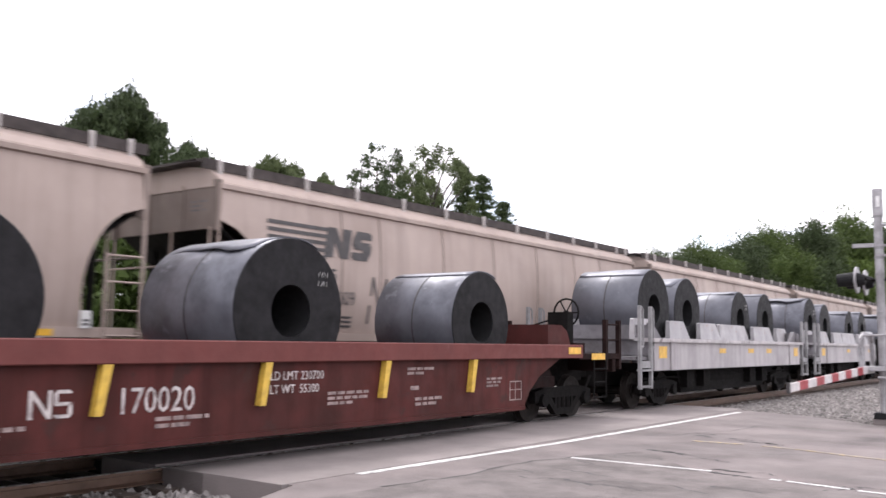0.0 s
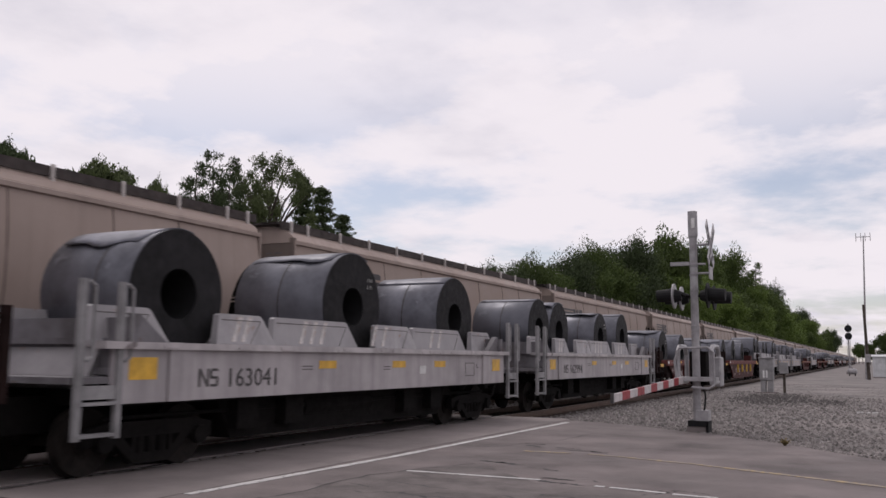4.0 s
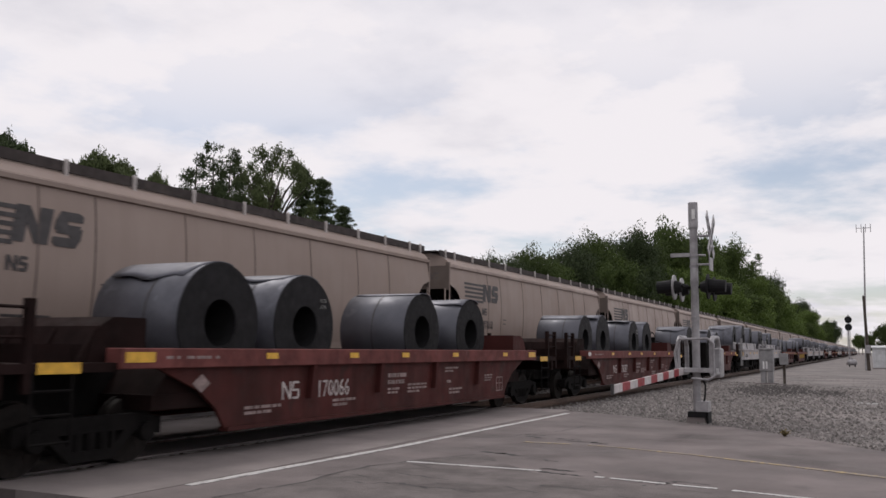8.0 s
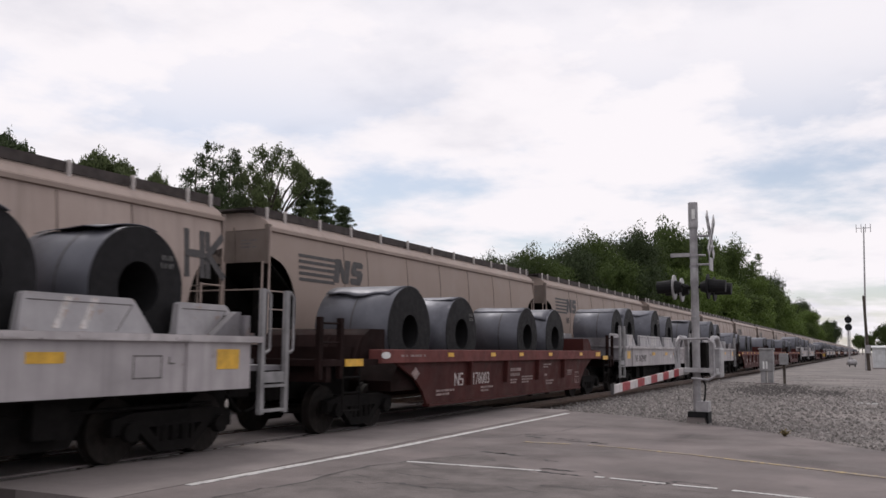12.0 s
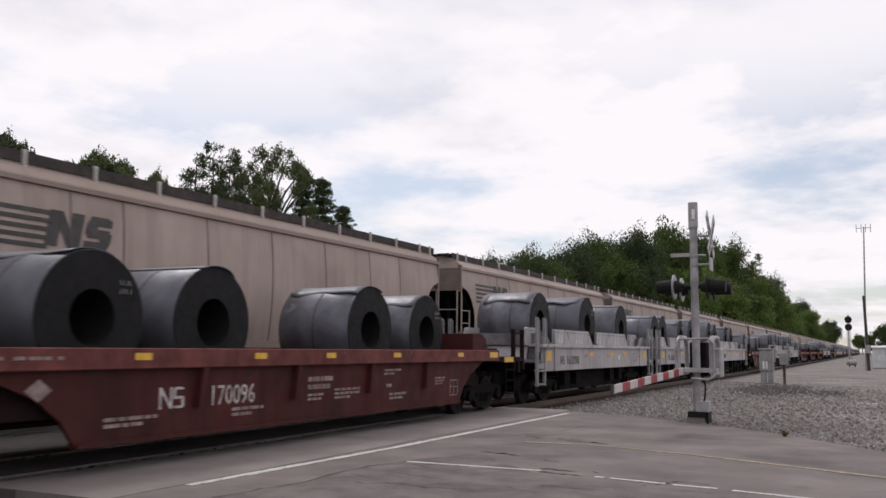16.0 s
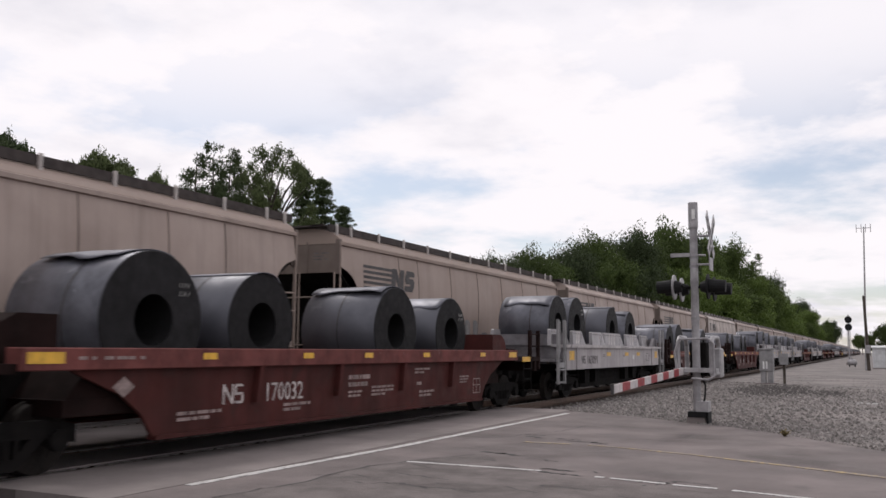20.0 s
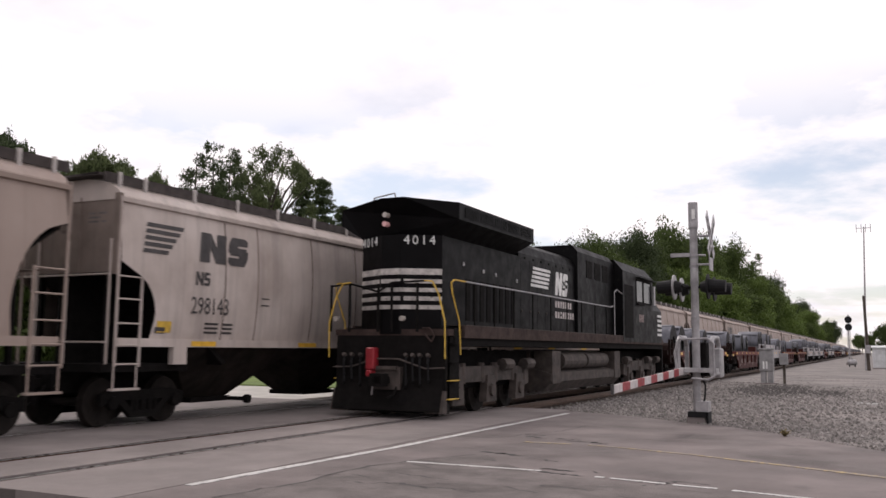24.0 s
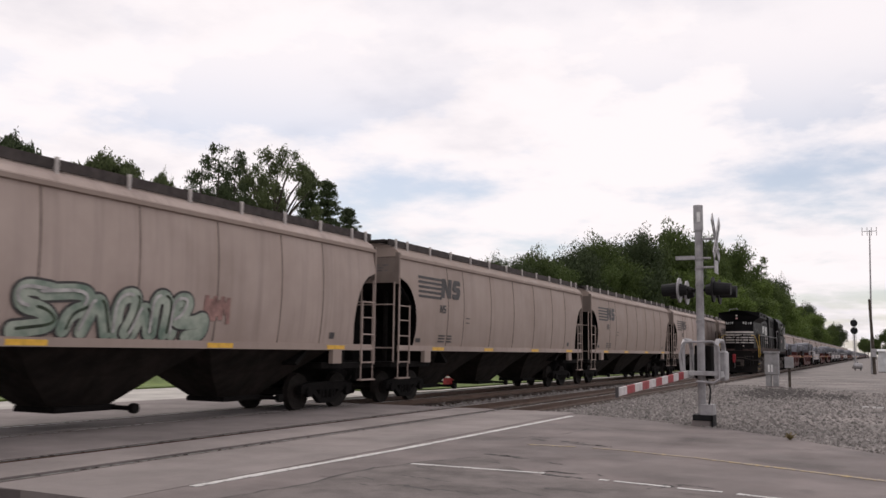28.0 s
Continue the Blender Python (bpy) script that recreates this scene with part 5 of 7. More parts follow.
for x0, x1 in ((-0.5, -0.33), (-0.25, -0.14), (-0.1, 0.09)):
    slab("chalk_dash", [(x0, 29.8), (x1, 29.85), (x1, 30.1), (x0, 30.05)], -0.08, 0.0, LINE_W, "small white dash on the gravel", category="painted dash")
# painted lines on the road
def stripe(name, a, b, w, mat, label, wobble=0.0):
    a, b = Vector(a), Vector(b)
    d = (b - a).normalized()
    n = Vector((-d.y, d.x))
    bm = bmesh.new()
    cuts = max(2, int((b - a).length / 0.25))
    rnd = random.Random(name + str(a))
    rows = []
    for k in range(cuts + 1):
        p = a + (b - a) * k / cuts
        ww = w * (0.5 + wobble * rnd.uniform(-0.12, 0.08))
        rows.append([bm.verts.new((*(p + n * s * ww), z)) for s in (-1, 1) for z in (0.002, 0.007)])
    for p, q in zip(rows, rows[1:]):
        for i, j in ((1, 3), (3, 2), (2, 0), (0, 1)):
            bm.faces.new((p[i], p[j], q[j], q[i]))
    part(name, bm, mat, road, label)


stripe("stop_line", (-6.9, 7.72), (-6.74, 12.0), 0.13, LINE_W, "white stop line", 1.0)
stripe("stop_line", (-6.74, 12.0), (-6.71, 20.7), 0.13, LINE_W, "white stop line", 1.0)
for a, b in (((-5.76, 10.74), (-3.86, 10.79)), ((-3.10, 10.6), (-2.98, 10.59)), ((-2.91, 10.58), (-2.22, 10.46)), ((-2.13, 10.42), (-1.63, 10.38)), ((-1.46, 10.33), (-0.4, 10.12))):
    stripe("lane_line", a, b, 0.085, LINE_W, "worn white lane line", 1.2)
for a, b in (((-5.3, 13.97), (-4.5, 14.02)), ((-4.2, 14.02), (-3.64, 13.93)), ((-3.64, 13.93), (-2.52, 13.56)), ((-2.52, 13.56), (-1.2, 12.95)), ((-1.2, 12.95), (1.5, 11.6))):
    stripe("centre_line", a, b, 0.12, LINE_Y, "faded yellow centre line", 1.5)


def crack(pts, w, seed):
    rnd = random.Random(seed)
    bm = bmesh.new()
    rows = []
    for (x0, y0), (x1, y1) in zip(pts, pts[1:]):
        for k in range(6):
            u = k / 6
            x, y = x0 + (x1 - x0) * u + rnd.uniform(-0.05, 0.05), y0 + (y1 - y0) * u + rnd.uniform(-0.05, 0.05)
            ww = w * rnd.uniform(0.4, 1.3)
            rows.append([bm.verts.new((x - ww, y - ww * 0.6, 0.004)), bm.verts.new((x + ww, y + ww * 0.6, 0.004))])
    for p, q in zip(rows, rows[1:]):
        bm.faces.new((p[0], p[1], q[1], q[0]))
    part("crack", bm, PATCH, road, "dark tar-filled crack")


crack([(-6.1, 7.2), (-5.95, 8.6), (-6.0, 9.9), (-5.75, 10.9), (-5.2, 12.2)], 0.02, 1)
crack([(-3.85, 10.72), (-3.5, 10.6), (-3.15, 10.62)], 0.05, 2)
crack([(-4.9, 14.5), (-4.5, 14.45), (-4.2, 14.5)], 0.05, 3)
crack([(-5.0, 12.3), (-4.6, 12.1)], 0.06, 4)
crack([(-5.6, 14.9), (-5.2, 14.7)], 0.05, 5)
crack([(-4.6, 9.2), (-3.9, 9.4), (-3.2, 9.1)], 0.015, 6)
crack([(-2.4, 10.2), (-2.2, 10.5), (-2.15, 10.8)], 0.02, 7)
crack([(-5.4, 8.8), (-4.9, 9.0), (-4.4, 8.8)], 0.03, 8)
crack([(-6.6, 13.5), (-5.9, 14.6), (-5.4, 16.2), (-5.2, 18.5)], 0.012, 9)
crack([(-3.9, 15.2), (-3.2, 16.0), (-2.8, 17.0)], 0.012, 10)


for k, (x, y, l, w) in enumerate(((-4.75, 14.75, 0.55, 0.035), (-5.1, 12.3, 0.42, 0.05), (-3.72, 10.95, 0.5, 0.05), (-5.5, 15.2, 0.5, 0.03), (-4.15, 14.4, 0.3, 0.03),
                                  (-4.9, 9.6, 0.8, 0.02), (-4.2, 8.9, 0.9, 0.025), (-3.1, 9.6, 0.7, 0.02), (-2.0, 9.3, 0.9, 0.02), (-3.6, 8.2, 1.1, 0.02), (-1.2, 8.6, 0.9, 0.02))):
    crack([(x - l / 2, y + 0.05), (x, y), (x + l / 2, y - 0.06)], w, 20 + k)
for k, (x, y) in enumerate(((-6.2, 9.0), (-6.1, 10.2), (-5.6, 11.2), (-4.8, 11.6), (-3.9, 10.75), (-2.6, 10.4))):
    crack([(x, y), (x + 0.5, y + 0.35), (x + 0.9, y + 0.15)], 0.014, 40 + k)


# ---- track ----
def rail_shape():
    return [(-0.07, -0.17), (0.07, -0.17), (0.07, -0.155), (0.012, -0.13), (0.012, -0.045), (0.036, -0.035), (0.036, 0.0), (-0.036, 0.0), (-0.036, -0.035),
            (-0.012, -0.045), (-0.012, -0.13), (-0.07, -0.155)]


def lay_track(cx):
    track = thing("railway_track", "rusty steel rails spiked to creosoted ties in grey ballast", "railway track", "tracks", "structure")
    for s in (-1, 1):
        bm = bmesh.new()
        run(bm, [(x + cx + s * 0.7535, z) for x, z in rail_shape()], -150, 1200)
        part("rail", bm, RAIL, track, "steel rail with a worn top")
        bm = bmesh.new()
        box(bm, cx + s * 0.7535 - 0.03, cx + s * 0.7535 + 0.03, -150, 1200, 0.0005, 0.004)
        part("rail_head", bm, TREAD, track, "polished running surface")
    return track


NEAR_TRACK, FAR_TRACK = lay_track(NEAR_X), lay_track(FAR_X)


# ---- locomotive pushing at the rear of the coil train ----
def loco_hood(bm):
    plan = [(-1.05, -10.5), (-0.25, -11.0), (0.25, -11.0), (1.05, -10.5), (1.05, -5.7), (-1.05, -5.7)]
    lo, hi = [bm.verts.new((x, y, 1.85)) for x, y in plan], [bm.verts.new((x, y, 4.1)) for x, y in plan]
    bm.faces.new(hi)
    bm.faces.new(lo[::-1])
    for i in range(6):
        bm.faces.new((lo[i], lo[(i + 1) % 6], hi[(i + 1) % 6], hi[i]))


def loco_wing(bm):
    """Radiator housing that overhangs the hood: upright sides, a shallow underside, a low ridged roof."""
    sec = [(-1.55, 4.42), (-1.06, 4.1), (1.06, 4.1), (1.55, 4.42), (1.55, 4.80), (0.3, 4.96), (-0.3, 4.96), (-1.55, 4.80)]
    a = [bm.verts.new((x, -11.1 + 0.28 * abs(x) + (0.3 if i in (1, 2) else 0), z)) for i, (x, z) in enumerate(sec)]
    b = [bm.verts.new((x, -6.1 if i in (1, 2) else -5.85, z)) for i, (x, z) in enumerate(sec)]
    n = len(sec)
    bm.faces.new(a)
    bm.faces.new(b[::-1])
    for i in range(n):
        bm.faces.new((a[(i + 1) % n], a[i], b[i], b[(i + 1) % n]))


def facet(bm, s, u0, u1, z0, z1, lift=0.008):
    """A flat panel on the slanted end of the long hood; u runs from the middle to the corner."""
    a, b = Vector((s * 0.25, -11.0, 0)), Vector((s * 1.05, -10.5, 0))
    n = Vector((s * 0.5, -0.8, 0)).normalized() * lift
    p, q = a.lerp(b, u0), a.lerp(b, u1)
    quads(bm, [(*(p + n).xy, z0), (*(q + n).xy, z0), (*(q + n).xy, z1), (*(p + n).xy, z1), (*p.xy, z0), (*q.xy, z0), (*q.xy, z1), (*p.xy, z1)],
          [(0, 1, 2, 3), (0, 4, 5, 1), (1, 5, 6, 2), (2, 6, 7, 3), (3, 7, 4, 0)])


def build_loco():
    lo = thing("locomotive", "black diesel locomotive with white stripes pushing the coil train", "locomotive")

    def add(name, draw, mat, label="", parent=lo, bevel=0.0, smooth=False, at=None):
        return part(name, made(draw, bevel=bevel, smooth=smooth), mat, parent, label, at)
    add("underframe", lambda bm: (box(bm, -1.42, 1.42, -10.6, 10.7, 1.6, 2.0), box(bm, -0.6, 0.6, -11.0, 11.0, 0.95, 1.5)), SHADE_GRIME)
    for s in (-1, 1):
        add("side_sill", lambda bm: box(bm, min(s * 1.42, s * 1.49), max(s * 1.42, s * 1.49), -10.2, 10.6, 1.78, 2.06), SILLDUST, "dusty brown side sill")
    add("long_hood", loco_hood, BLACK)
    add("radiator_wing", loco_wing, BLACK, "flared black radiator section")
    add("engine_hood", lambda bm: run(bm, [(-1.05, 1.85), (1.05, 1.85), (1.05, 4.2), (0.95, 4.45), (0.7, 4.6), (-0.7, 4.6), (-0.95, 4.45), (-1.05, 4.2)], -5.72, 0.0), BLACK)
    add("equipment_cab", lambda bm: run(bm, [(-1.15, 1.85), (1.15, 1.85), (1.15, 4.75), (0.95, 4.98), (-0.95, 4.98), (-1.15, 4.75)], -0.6, 3.85), BLACK)
    for y in (0.35, 1.35, 2.3):
        add("vent", lambda bm: box(bm, 1.15, 1.162, y, y + 0.7, 3.95, 4.55), SHADE_GRIME, "dark louvred vent")
    cab = add("cab", lambda bm: run(bm, [(-1.5, 1.85), (1.5, 1.85), (1.5, 4.5), (1.15, 4.9), (-1.15, 4.9), (-1.5, 4.5)], 3.85, 8.8), BLACK)
    for y0, y1 in ((5.9, 6.9), (7.1, 8.3)):
        add("window", lambda bm: box(bm, 1.5, 1.512, y0, y1, 3.45, 4.25), GLASS, "dark cab side window", cab)
    for y0, y1 in ((5.85, 6.95), (7.05, 8.35)):
        add("window_frame", lambda bm: (box(bm, 1.5, 1.525, y0, y1, 3.38, 3.44), box(bm, 1.5, 1.525, y0, y1, 4.26, 4.32), box(bm, 1.5, 1.525, y0, y0 + 0.05, 3.44, 4.26), box(bm, 1.5, 1.525, y1 - 0.05, y1, 3.44, 4.26)), SHADE_GRIME, "dark rubber window frame", cab)
    add("arm_rest", lambda bm: box(bm, 1.5, 1.6, 5.9, 6.9, 3.3, 3.37), SHADE_GRIME, "", cab)
    add("sun_visor", lambda bm: prism(bm, [(5.8, 4.36), (8.4, 4.36), (8.4, 4.39), (5.8, 4.39)], 1.5, 1.72), BLACK, "", cab)
    add("cab_door", lambda bm: box(bm, 1.5, 1.51, 4.1, 5.4, 2.0, 4.0), SHADE_GRIME, "dark recessed cab doorway", cab)
    add("nose", lambda bm: run(bm, [(-1.5, 1.85), (1.5, 1.85), (1.5, 3.2), (1.25, 3.55), (-1.25, 3.55), (-1.5, 3.2)], 8.8, 10.4), BLACK)
    for k in range(5):
        add("nose_stripe", lambda bm: box(bm, 1.5, 1.508, 9.6, 10.38, 2.15 + 0.2 * k, 2.25 + 0.2 * k), WHITE, "white stripe")
    # long hood end: stripes, number, lights
    for k in range(5):
        z = 2.41 + 0.195 * k
        for s in (-1, 1):
            add("stripe", lambda bm: facet(bm, s, 0.0 + 0.08 * (k % 2), 1.0, z, z + (0.14 if k == 4 else 0.095)), WORNWHITE, "dirty white end stripe")
        add("stripe", lambda bm: box(bm, -0.25, 0.25, -11.01, -11.0, z, z + (0.14 if k == 4 else 0.095)), WORNWHITE, "dirty white end stripe")
    ang = math.atan2(0.5, 0.8)
    num = text_mesh("4014", 0.3, WHITE, 1.3)
    place = Matrix.Translation((0.25 + 0.8 * 0.06 + 0.008, -11.0 + 0.5 * 0.06 - 0.012, 3.88)) @ Matrix.Rotation(ang - math.pi / 2, 4, "Z")
    part("road_number", num, WHITE, lo, "white road number", place)
    place = Matrix.Translation((-1.05 + 0.02, -10.5 - 0.03, 3.88)) @ Matrix.Rotation(-ang - math.pi / 2, 4, "Z")
    part("road_number", num, WHITE, lo, "white road number", place)
    for z in (4.34, 4.55):
        add("marker_lamp", lambda bm: rod(bm, (-0.1, -11.16, z), (-0.1, -11.0, z), 0.06, 12), RED_LAMP if z < 4.4 else CLEAR_LAMP, "round end lamp")
    add("roof_grab", lambda bm: pipe(bm, [(-0.75, -10.6, 4.9), (-0.7, -10.6, 5.06), (-0.1, -10.7, 5.12), (-0.05, -10.7, 4.95)], 0.018), ALU, "thin roof grab iron")
    # louvred doors
    for k in range(8):
        y = -9.2 + 0.42 * k
        add("hood_door", lambda bm: box(bm, 1.05, 1.065, y, y + 0.24, 2.2, 3.2), SHADE_GRIME, "tall dark louvred door")
    for y, z in ((-9.4, 3.5), (-8.2, 3.42), (-7.4, 3.4), (-5.9, 3.35)):
        add("door_latch", lambda bm: box(bm, 1.05, 1.068, y, y + 0.09, z, z + 0.09), ALU)
    # engine doors with their latches, and the radiator screens
    for k in range(7):
        y = -5.55 + 0.68 * k
        for s in (-1, 1):
            add("engine_door", lambda bm: box(bm, min(s * 1.05, s * 1.0535), max(s * 1.05, s * 1.0535), y, y + 0.64, 2.12, 4.08), BLACK)
            add("latch", lambda bm: rod(bm, (s * 1.05, y + 0.08, 2.6), (s * 1.075, y + 0.08, 2.6), 0.035, 8), TRUCKGREY)
            add("hinge", lambda bm: box(bm, min(s * 1.05, s * 1.065), max(s * 1.05, s * 1.065), y + 0.28, y + 0.36, 4.06, 4.12), SHADE_GRIME)
    for k in range(5):
        y = -10.35 + 0.88 * k
        for s in (-1, 1):
            add("radiator_screen", lambda bm: [box(bm, min(s * 1.55, s * 1.562), max(s * 1.55, s * 1.562), y + 0.06 * j, y + 0.06 * j + 0.03, 4.5, 4.74) for j in range(13)] + [box(bm, min(s * 1.55, s * 1.556), max(s * 1.55, s * 1.556), y, y + 0.75, 4.49, 4.75)], BLACK, "dark slatted radiator screen")
    for k in range(3):
        add("roof_fan", lambda bm: rod(bm, (0, -9.6 + 1.35 * k, 4.92), (0, -9.6 + 1.35 * k, 5.0), 0.55, 20), SHADE_GRIME)
    for k in range(12):
        add("walkway_tread", lambda bm: box(bm, 1.06, 1.49, -10.1 + 1.2 * k, -8.95 + 1.2 * k, 2.06, 2.075), TRUCKGREY)
    # side emblem: bars and plain letter blocks
    for k in range(5):
        add("emblem_bar", lambda bm: box(bm, 1.05, 1.058, -4.75 + 0.05 * k, -3.25 + 0.05 * k, 3.33 + 0.125 * k, 3.41 + 0.125 * k), WHITE, "white slanted bar")
    add("emblem_block", lambda bm: block_pair(lambda pts: prism(bm, pts, 1.05, 1.058), -2.62, 3.2, 0.72, 0.15, 0.32), WHITE, "white block shapes")
    for z, cells in ((2.82, 7), (2.5, 8)):
        for k in range(cells):
            add("name_bar", lambda bm: box(bm, 1.05, 1.057, -2.6 + 0.24 * k, -2.6 + 0.24 * k + 0.16, z, z + 0.2), STENCIL, "worn white lettering stroke")
    add("cab_number", lambda bm: [box(bm, 1.5, 1.506, 6.35 + 0.2 * k, 6.35 + 0.2 * k + 0.13, 2.65, 2.95) for k in range(4)], FADED, "faded white cab number")
    # ends, steps and rails
    for s, yy in ((-1, -10.7), (1, 10.7)):
        add("end_platform", lambda bm: box(bm, -1.45, 1.45, min(yy, yy + s * 0.28), max(yy, yy + s * 0.28), 1.82, 1.96), SILLDUST, "dusty brown end platform")
        add("pilot", lambda bm: (prism(bm, [(yy + s * 0.1, 0.12), (yy + s * 0.32, 0.16), (yy + s * 0.28, 1.82), (yy + s * 0.1, 1.82)], -1.4, 1.4),
                                 prism(bm, [(yy + s * 0.3, 0.12), (yy + s * 0.55, 0.18), (yy + s * 0.3, 0.9)], -1.35, 1.35)), SHADE_GRIME, "grimy pilot plate and plough")
        add("coupler", lambda bm: draw_coupler(bm, s, 10.9, 11.55), SHADE_GRIME)
    add("end_device", lambda bm: (box(bm, -0.46, -0.24, -11.3, -11.06, 1.05, 1.55), box(bm, -0.43, -0.28, -11.34, -11.06, 0.9, 1.05)), RED, "bright red box hung on the coupler", bevel=0.03)
    add("air_hose", lambda bm: (pipe(bm, [(-0.35, -11.2, 0.92), (-0.28, -11.25, 0.75), (-0.33, -11.2, 0.5)], 0.02), box(bm, -0.2, -0.13, -11.3, -11.2, 0.84, 0.94)), ALU, "pale hose and glad-hand")
    for s in (-1, 1):
        add("step_well", lambda bm: (box(bm, min(s * 1.05, s * 1.4), max(s * 1.05, s * 1.4), -10.9, -10.3, 0.42, 1.8),), SHADE_GRIME)
        for k in range(4):
            add("step", lambda bm: box(bm, min(s * 1.15, s * 1.5), max(s * 1.15, s * 1.5), -11.0 + 0.05 * k, -10.5, 0.43 + 0.4 * k, 0.45 + 0.4 * k), (YELLOW if k in (0, 1) else SHADE_GRIME), "worn step edge")
        add("grab_rail", lambda bm: pipe(bm, [(s * 1.48, -11.2, 1.32), (s * 1.48, -11.22, 2.1), (s * 1.32, -11.2, 2.7), (s * 1.15, -11.18, 3.0), (s * 0.95, -11.18, 3.02)], 0.018), YELLOW, "bent yellow grab rail")
        add("grab_rail", lambda bm: pipe(bm, [(s * 1.5, -10.45, 1.4), (s * 1.5, -10.52, 2.13), (s * 1.5, -10.9, 2.75), (s * 1.5, -10.95, 2.98), (s * 1.5, -10.8, 3.05), (s * 1.5, -10.2, 3.05)], 0.018), YELLOW, "bent yellow grab rail")
        add("handrail", lambda bm: pipe(bm, [(s * 1.5, -10.2, 3.05), (s * 1.46, 2.3, 3.05), (s * 1.46, 2.6, 3.1)], 0.02), ALU, "long pale handrail")
        for y in (-9.6, -8.4, -7.1, -5.7, -4.2, -2.7, -1.2, 0.3, 1.7):
            add("stanchion", lambda bm: rod(bm, (s * 1.46, y, 1.8), (s * 1.46, y, 3.05), 0.022, 5), SHADE_GRIME)
        add("handrail", lambda bm: pipe(bm, [(s * 1.47, 2.75, 1.9), (s * 1.47, 2.75, 3.6), (s * 1.47, 3.1, 3.72), (s * 1.47, 4.6, 3.5)], 0.02), ALU, "pale cab handrail")
    for x in (-1.5, -1.0, -0.25, 0.1, 0.75):
        add("end_stanchion", lambda bm: rod(bm, (x, -11.12, 1.9), (x, -11.12, 2.98), 0.035, 6), SHADE_GRIME)
    add("end_handrail", lambda bm: pipe(bm, [(-1.5, -11.12, 2.95), (-1.0, -11.12, 3.0), (-0.25, -11.12, 2.8), (0.1, -11.12, 3.0), (0.95, -11.12, 3.02)], 0.025), SHADE_GRIME)
    for x in (-1.4, 0.34):
        add("ditch_lamp", lambda bm: rod(bm, (x, -11.1, 2.2), (x, -11.0, 2.2), 0.06, 12), CLEAR_LAMP, "round ditch lamp")
    # hoses, cut lever and brackets hung on the pilot
    for x, l in ((-1.15, 0.55), (-0.95, 0.5), (-0.72, 0.6), (0.45, 0.62), (0.62, 0.5), (0.8, 0.58), (1.0, 0.5)):
        add("hose", lambda bm: pipe(bm, [(x, -11.05, 1.35), (x + 0.03, -11.14, 1.2), (x + 0.06, -11.16, 1.35 - l), (x + 0.02, -11.1, 1.28 - l)], 0.025, 6), RUBBER, "hanging black air hose")
        add("valve", lambda bm: rod(bm, (x, -11.02, 1.36), (x, -11.1, 1.4), 0.045, 8), TRUCKGREY, "dusty hose valve")
    add("cut_lever", lambda bm: pipe(bm, [(-1.42, -11.1, 1.1), (-0.9, -11.12, 1.12), (-0.3, -11.14, 1.3), (0.3, -11.14, 1.3), (0.95, -11.12, 1.1), (1.42, -11.1, 1.12)], 0.02), TRUCKGREY, "bent uncoupling lever")
    add("coupler_pocket", lambda bm: (box(bm, -0.35, 0.35, -11.14, -10.98, 0.62, 1.12), box(bm, -0.28, 0.28, -11.2, -11.12, 1.06, 1.14)), TRUCKGREY, "worn coupler pocket")
    for x in (-1.2, 1.2):
        add("plough_wing", lambda bm: prism(bm, [(-11.2, 0.14), (-10.95, 0.14), (-10.98, 0.62), (-11.06, 0.62)], x - 0.22, x + 0.22), TRUCKGREY, "scuffed plough edge")
    add("coiled_cable", lambda bm: pipe(bm, [(0.85, -11.05, 1.98), (1.05, -11.08, 1.98), (1.15, -11.07, 1.8), (1.08, -11.07, 1.68), (0.92, -11.07, 1.85)], 0.02), SILLDUST, "looped pale cable")
    # tank, reservoirs, exhaust
    add("fuel_tank", lambda bm: run(bm, [(-1.35, 1.0), (-1.1, 0.32), (1.1, 0.32), (1.35, 0.6), (1.35, 0.85), (0.7, 1.0), (0.7, 1.5), (-0.7, 1.5)], -3.9, 3.9), TRUCKGREY, "dusty fuel tank")
    for y0, y1 in ((-2.6, -0.3), (-0.1, 2.3)):
        add("air_reservoir", lambda bm: rod(bm, (1.1, y0, 1.2), (1.1, y1, 1.2), 0.26, 16), TRUCKGREY, "dusty cylindrical air tank", smooth=False)
    for y in (-3.85, 3.0):
        add("tank_bracket", lambda bm: box(bm, 0.8, 1.38, y, y + 0.75, 0.55, 1.5), TRUCKGREY)
    add("exhaust_stack", lambda bm: (box(bm, -0.35, 0.35, -5.0, -4.2, 4.5, 4.72), [rod(bm, (0.3, -4.9 + 0.22 * k, 4.7), (0.3, -4.9 + 0.22 * k, 4.78), 0.1, 8) for k in range(4)]), SHADE_GRIME)
    add("cab_mirror", lambda bm: box(bm, 1.55, 1.62, 8.5, 8.75, 3.4, 4.2), ALU, "pale mirror plate")
    # six-wheel trucks
    for c in (-7.95, 7.95):
        def truck_frame(bm, s):
            prism(bm, [(-2.75, 0.62), (-2.75, 1.02), (-1.6, 1.12), (1.6, 1.12), (2.75, 1.02), (2.75, 0.62), (2.3, 0.55), (1.6, 0.75), (-1.6, 0.75), (-2.3, 0.55)], s * 0.98, s * 1.14)
            for y in (-1.95, 0.0, 1.95):
                prism(bm, [(y - 0.33, 0.25), (y + 0.33, 0.25), (y + 0.24, 0.9), (y - 0.24, 0.9)], s * 1.0, s * 1.2)
                rod(bm, (s * 1.2, y, 0.53), (s * 1.27, y, 0.53), 0.16, 10)
                for d in (-0.42, 0.42):
                    rod(bm, (s * 1.08, y + d, 0.72), (s * 1.08, y + d, 1.2), 0.1, 8)
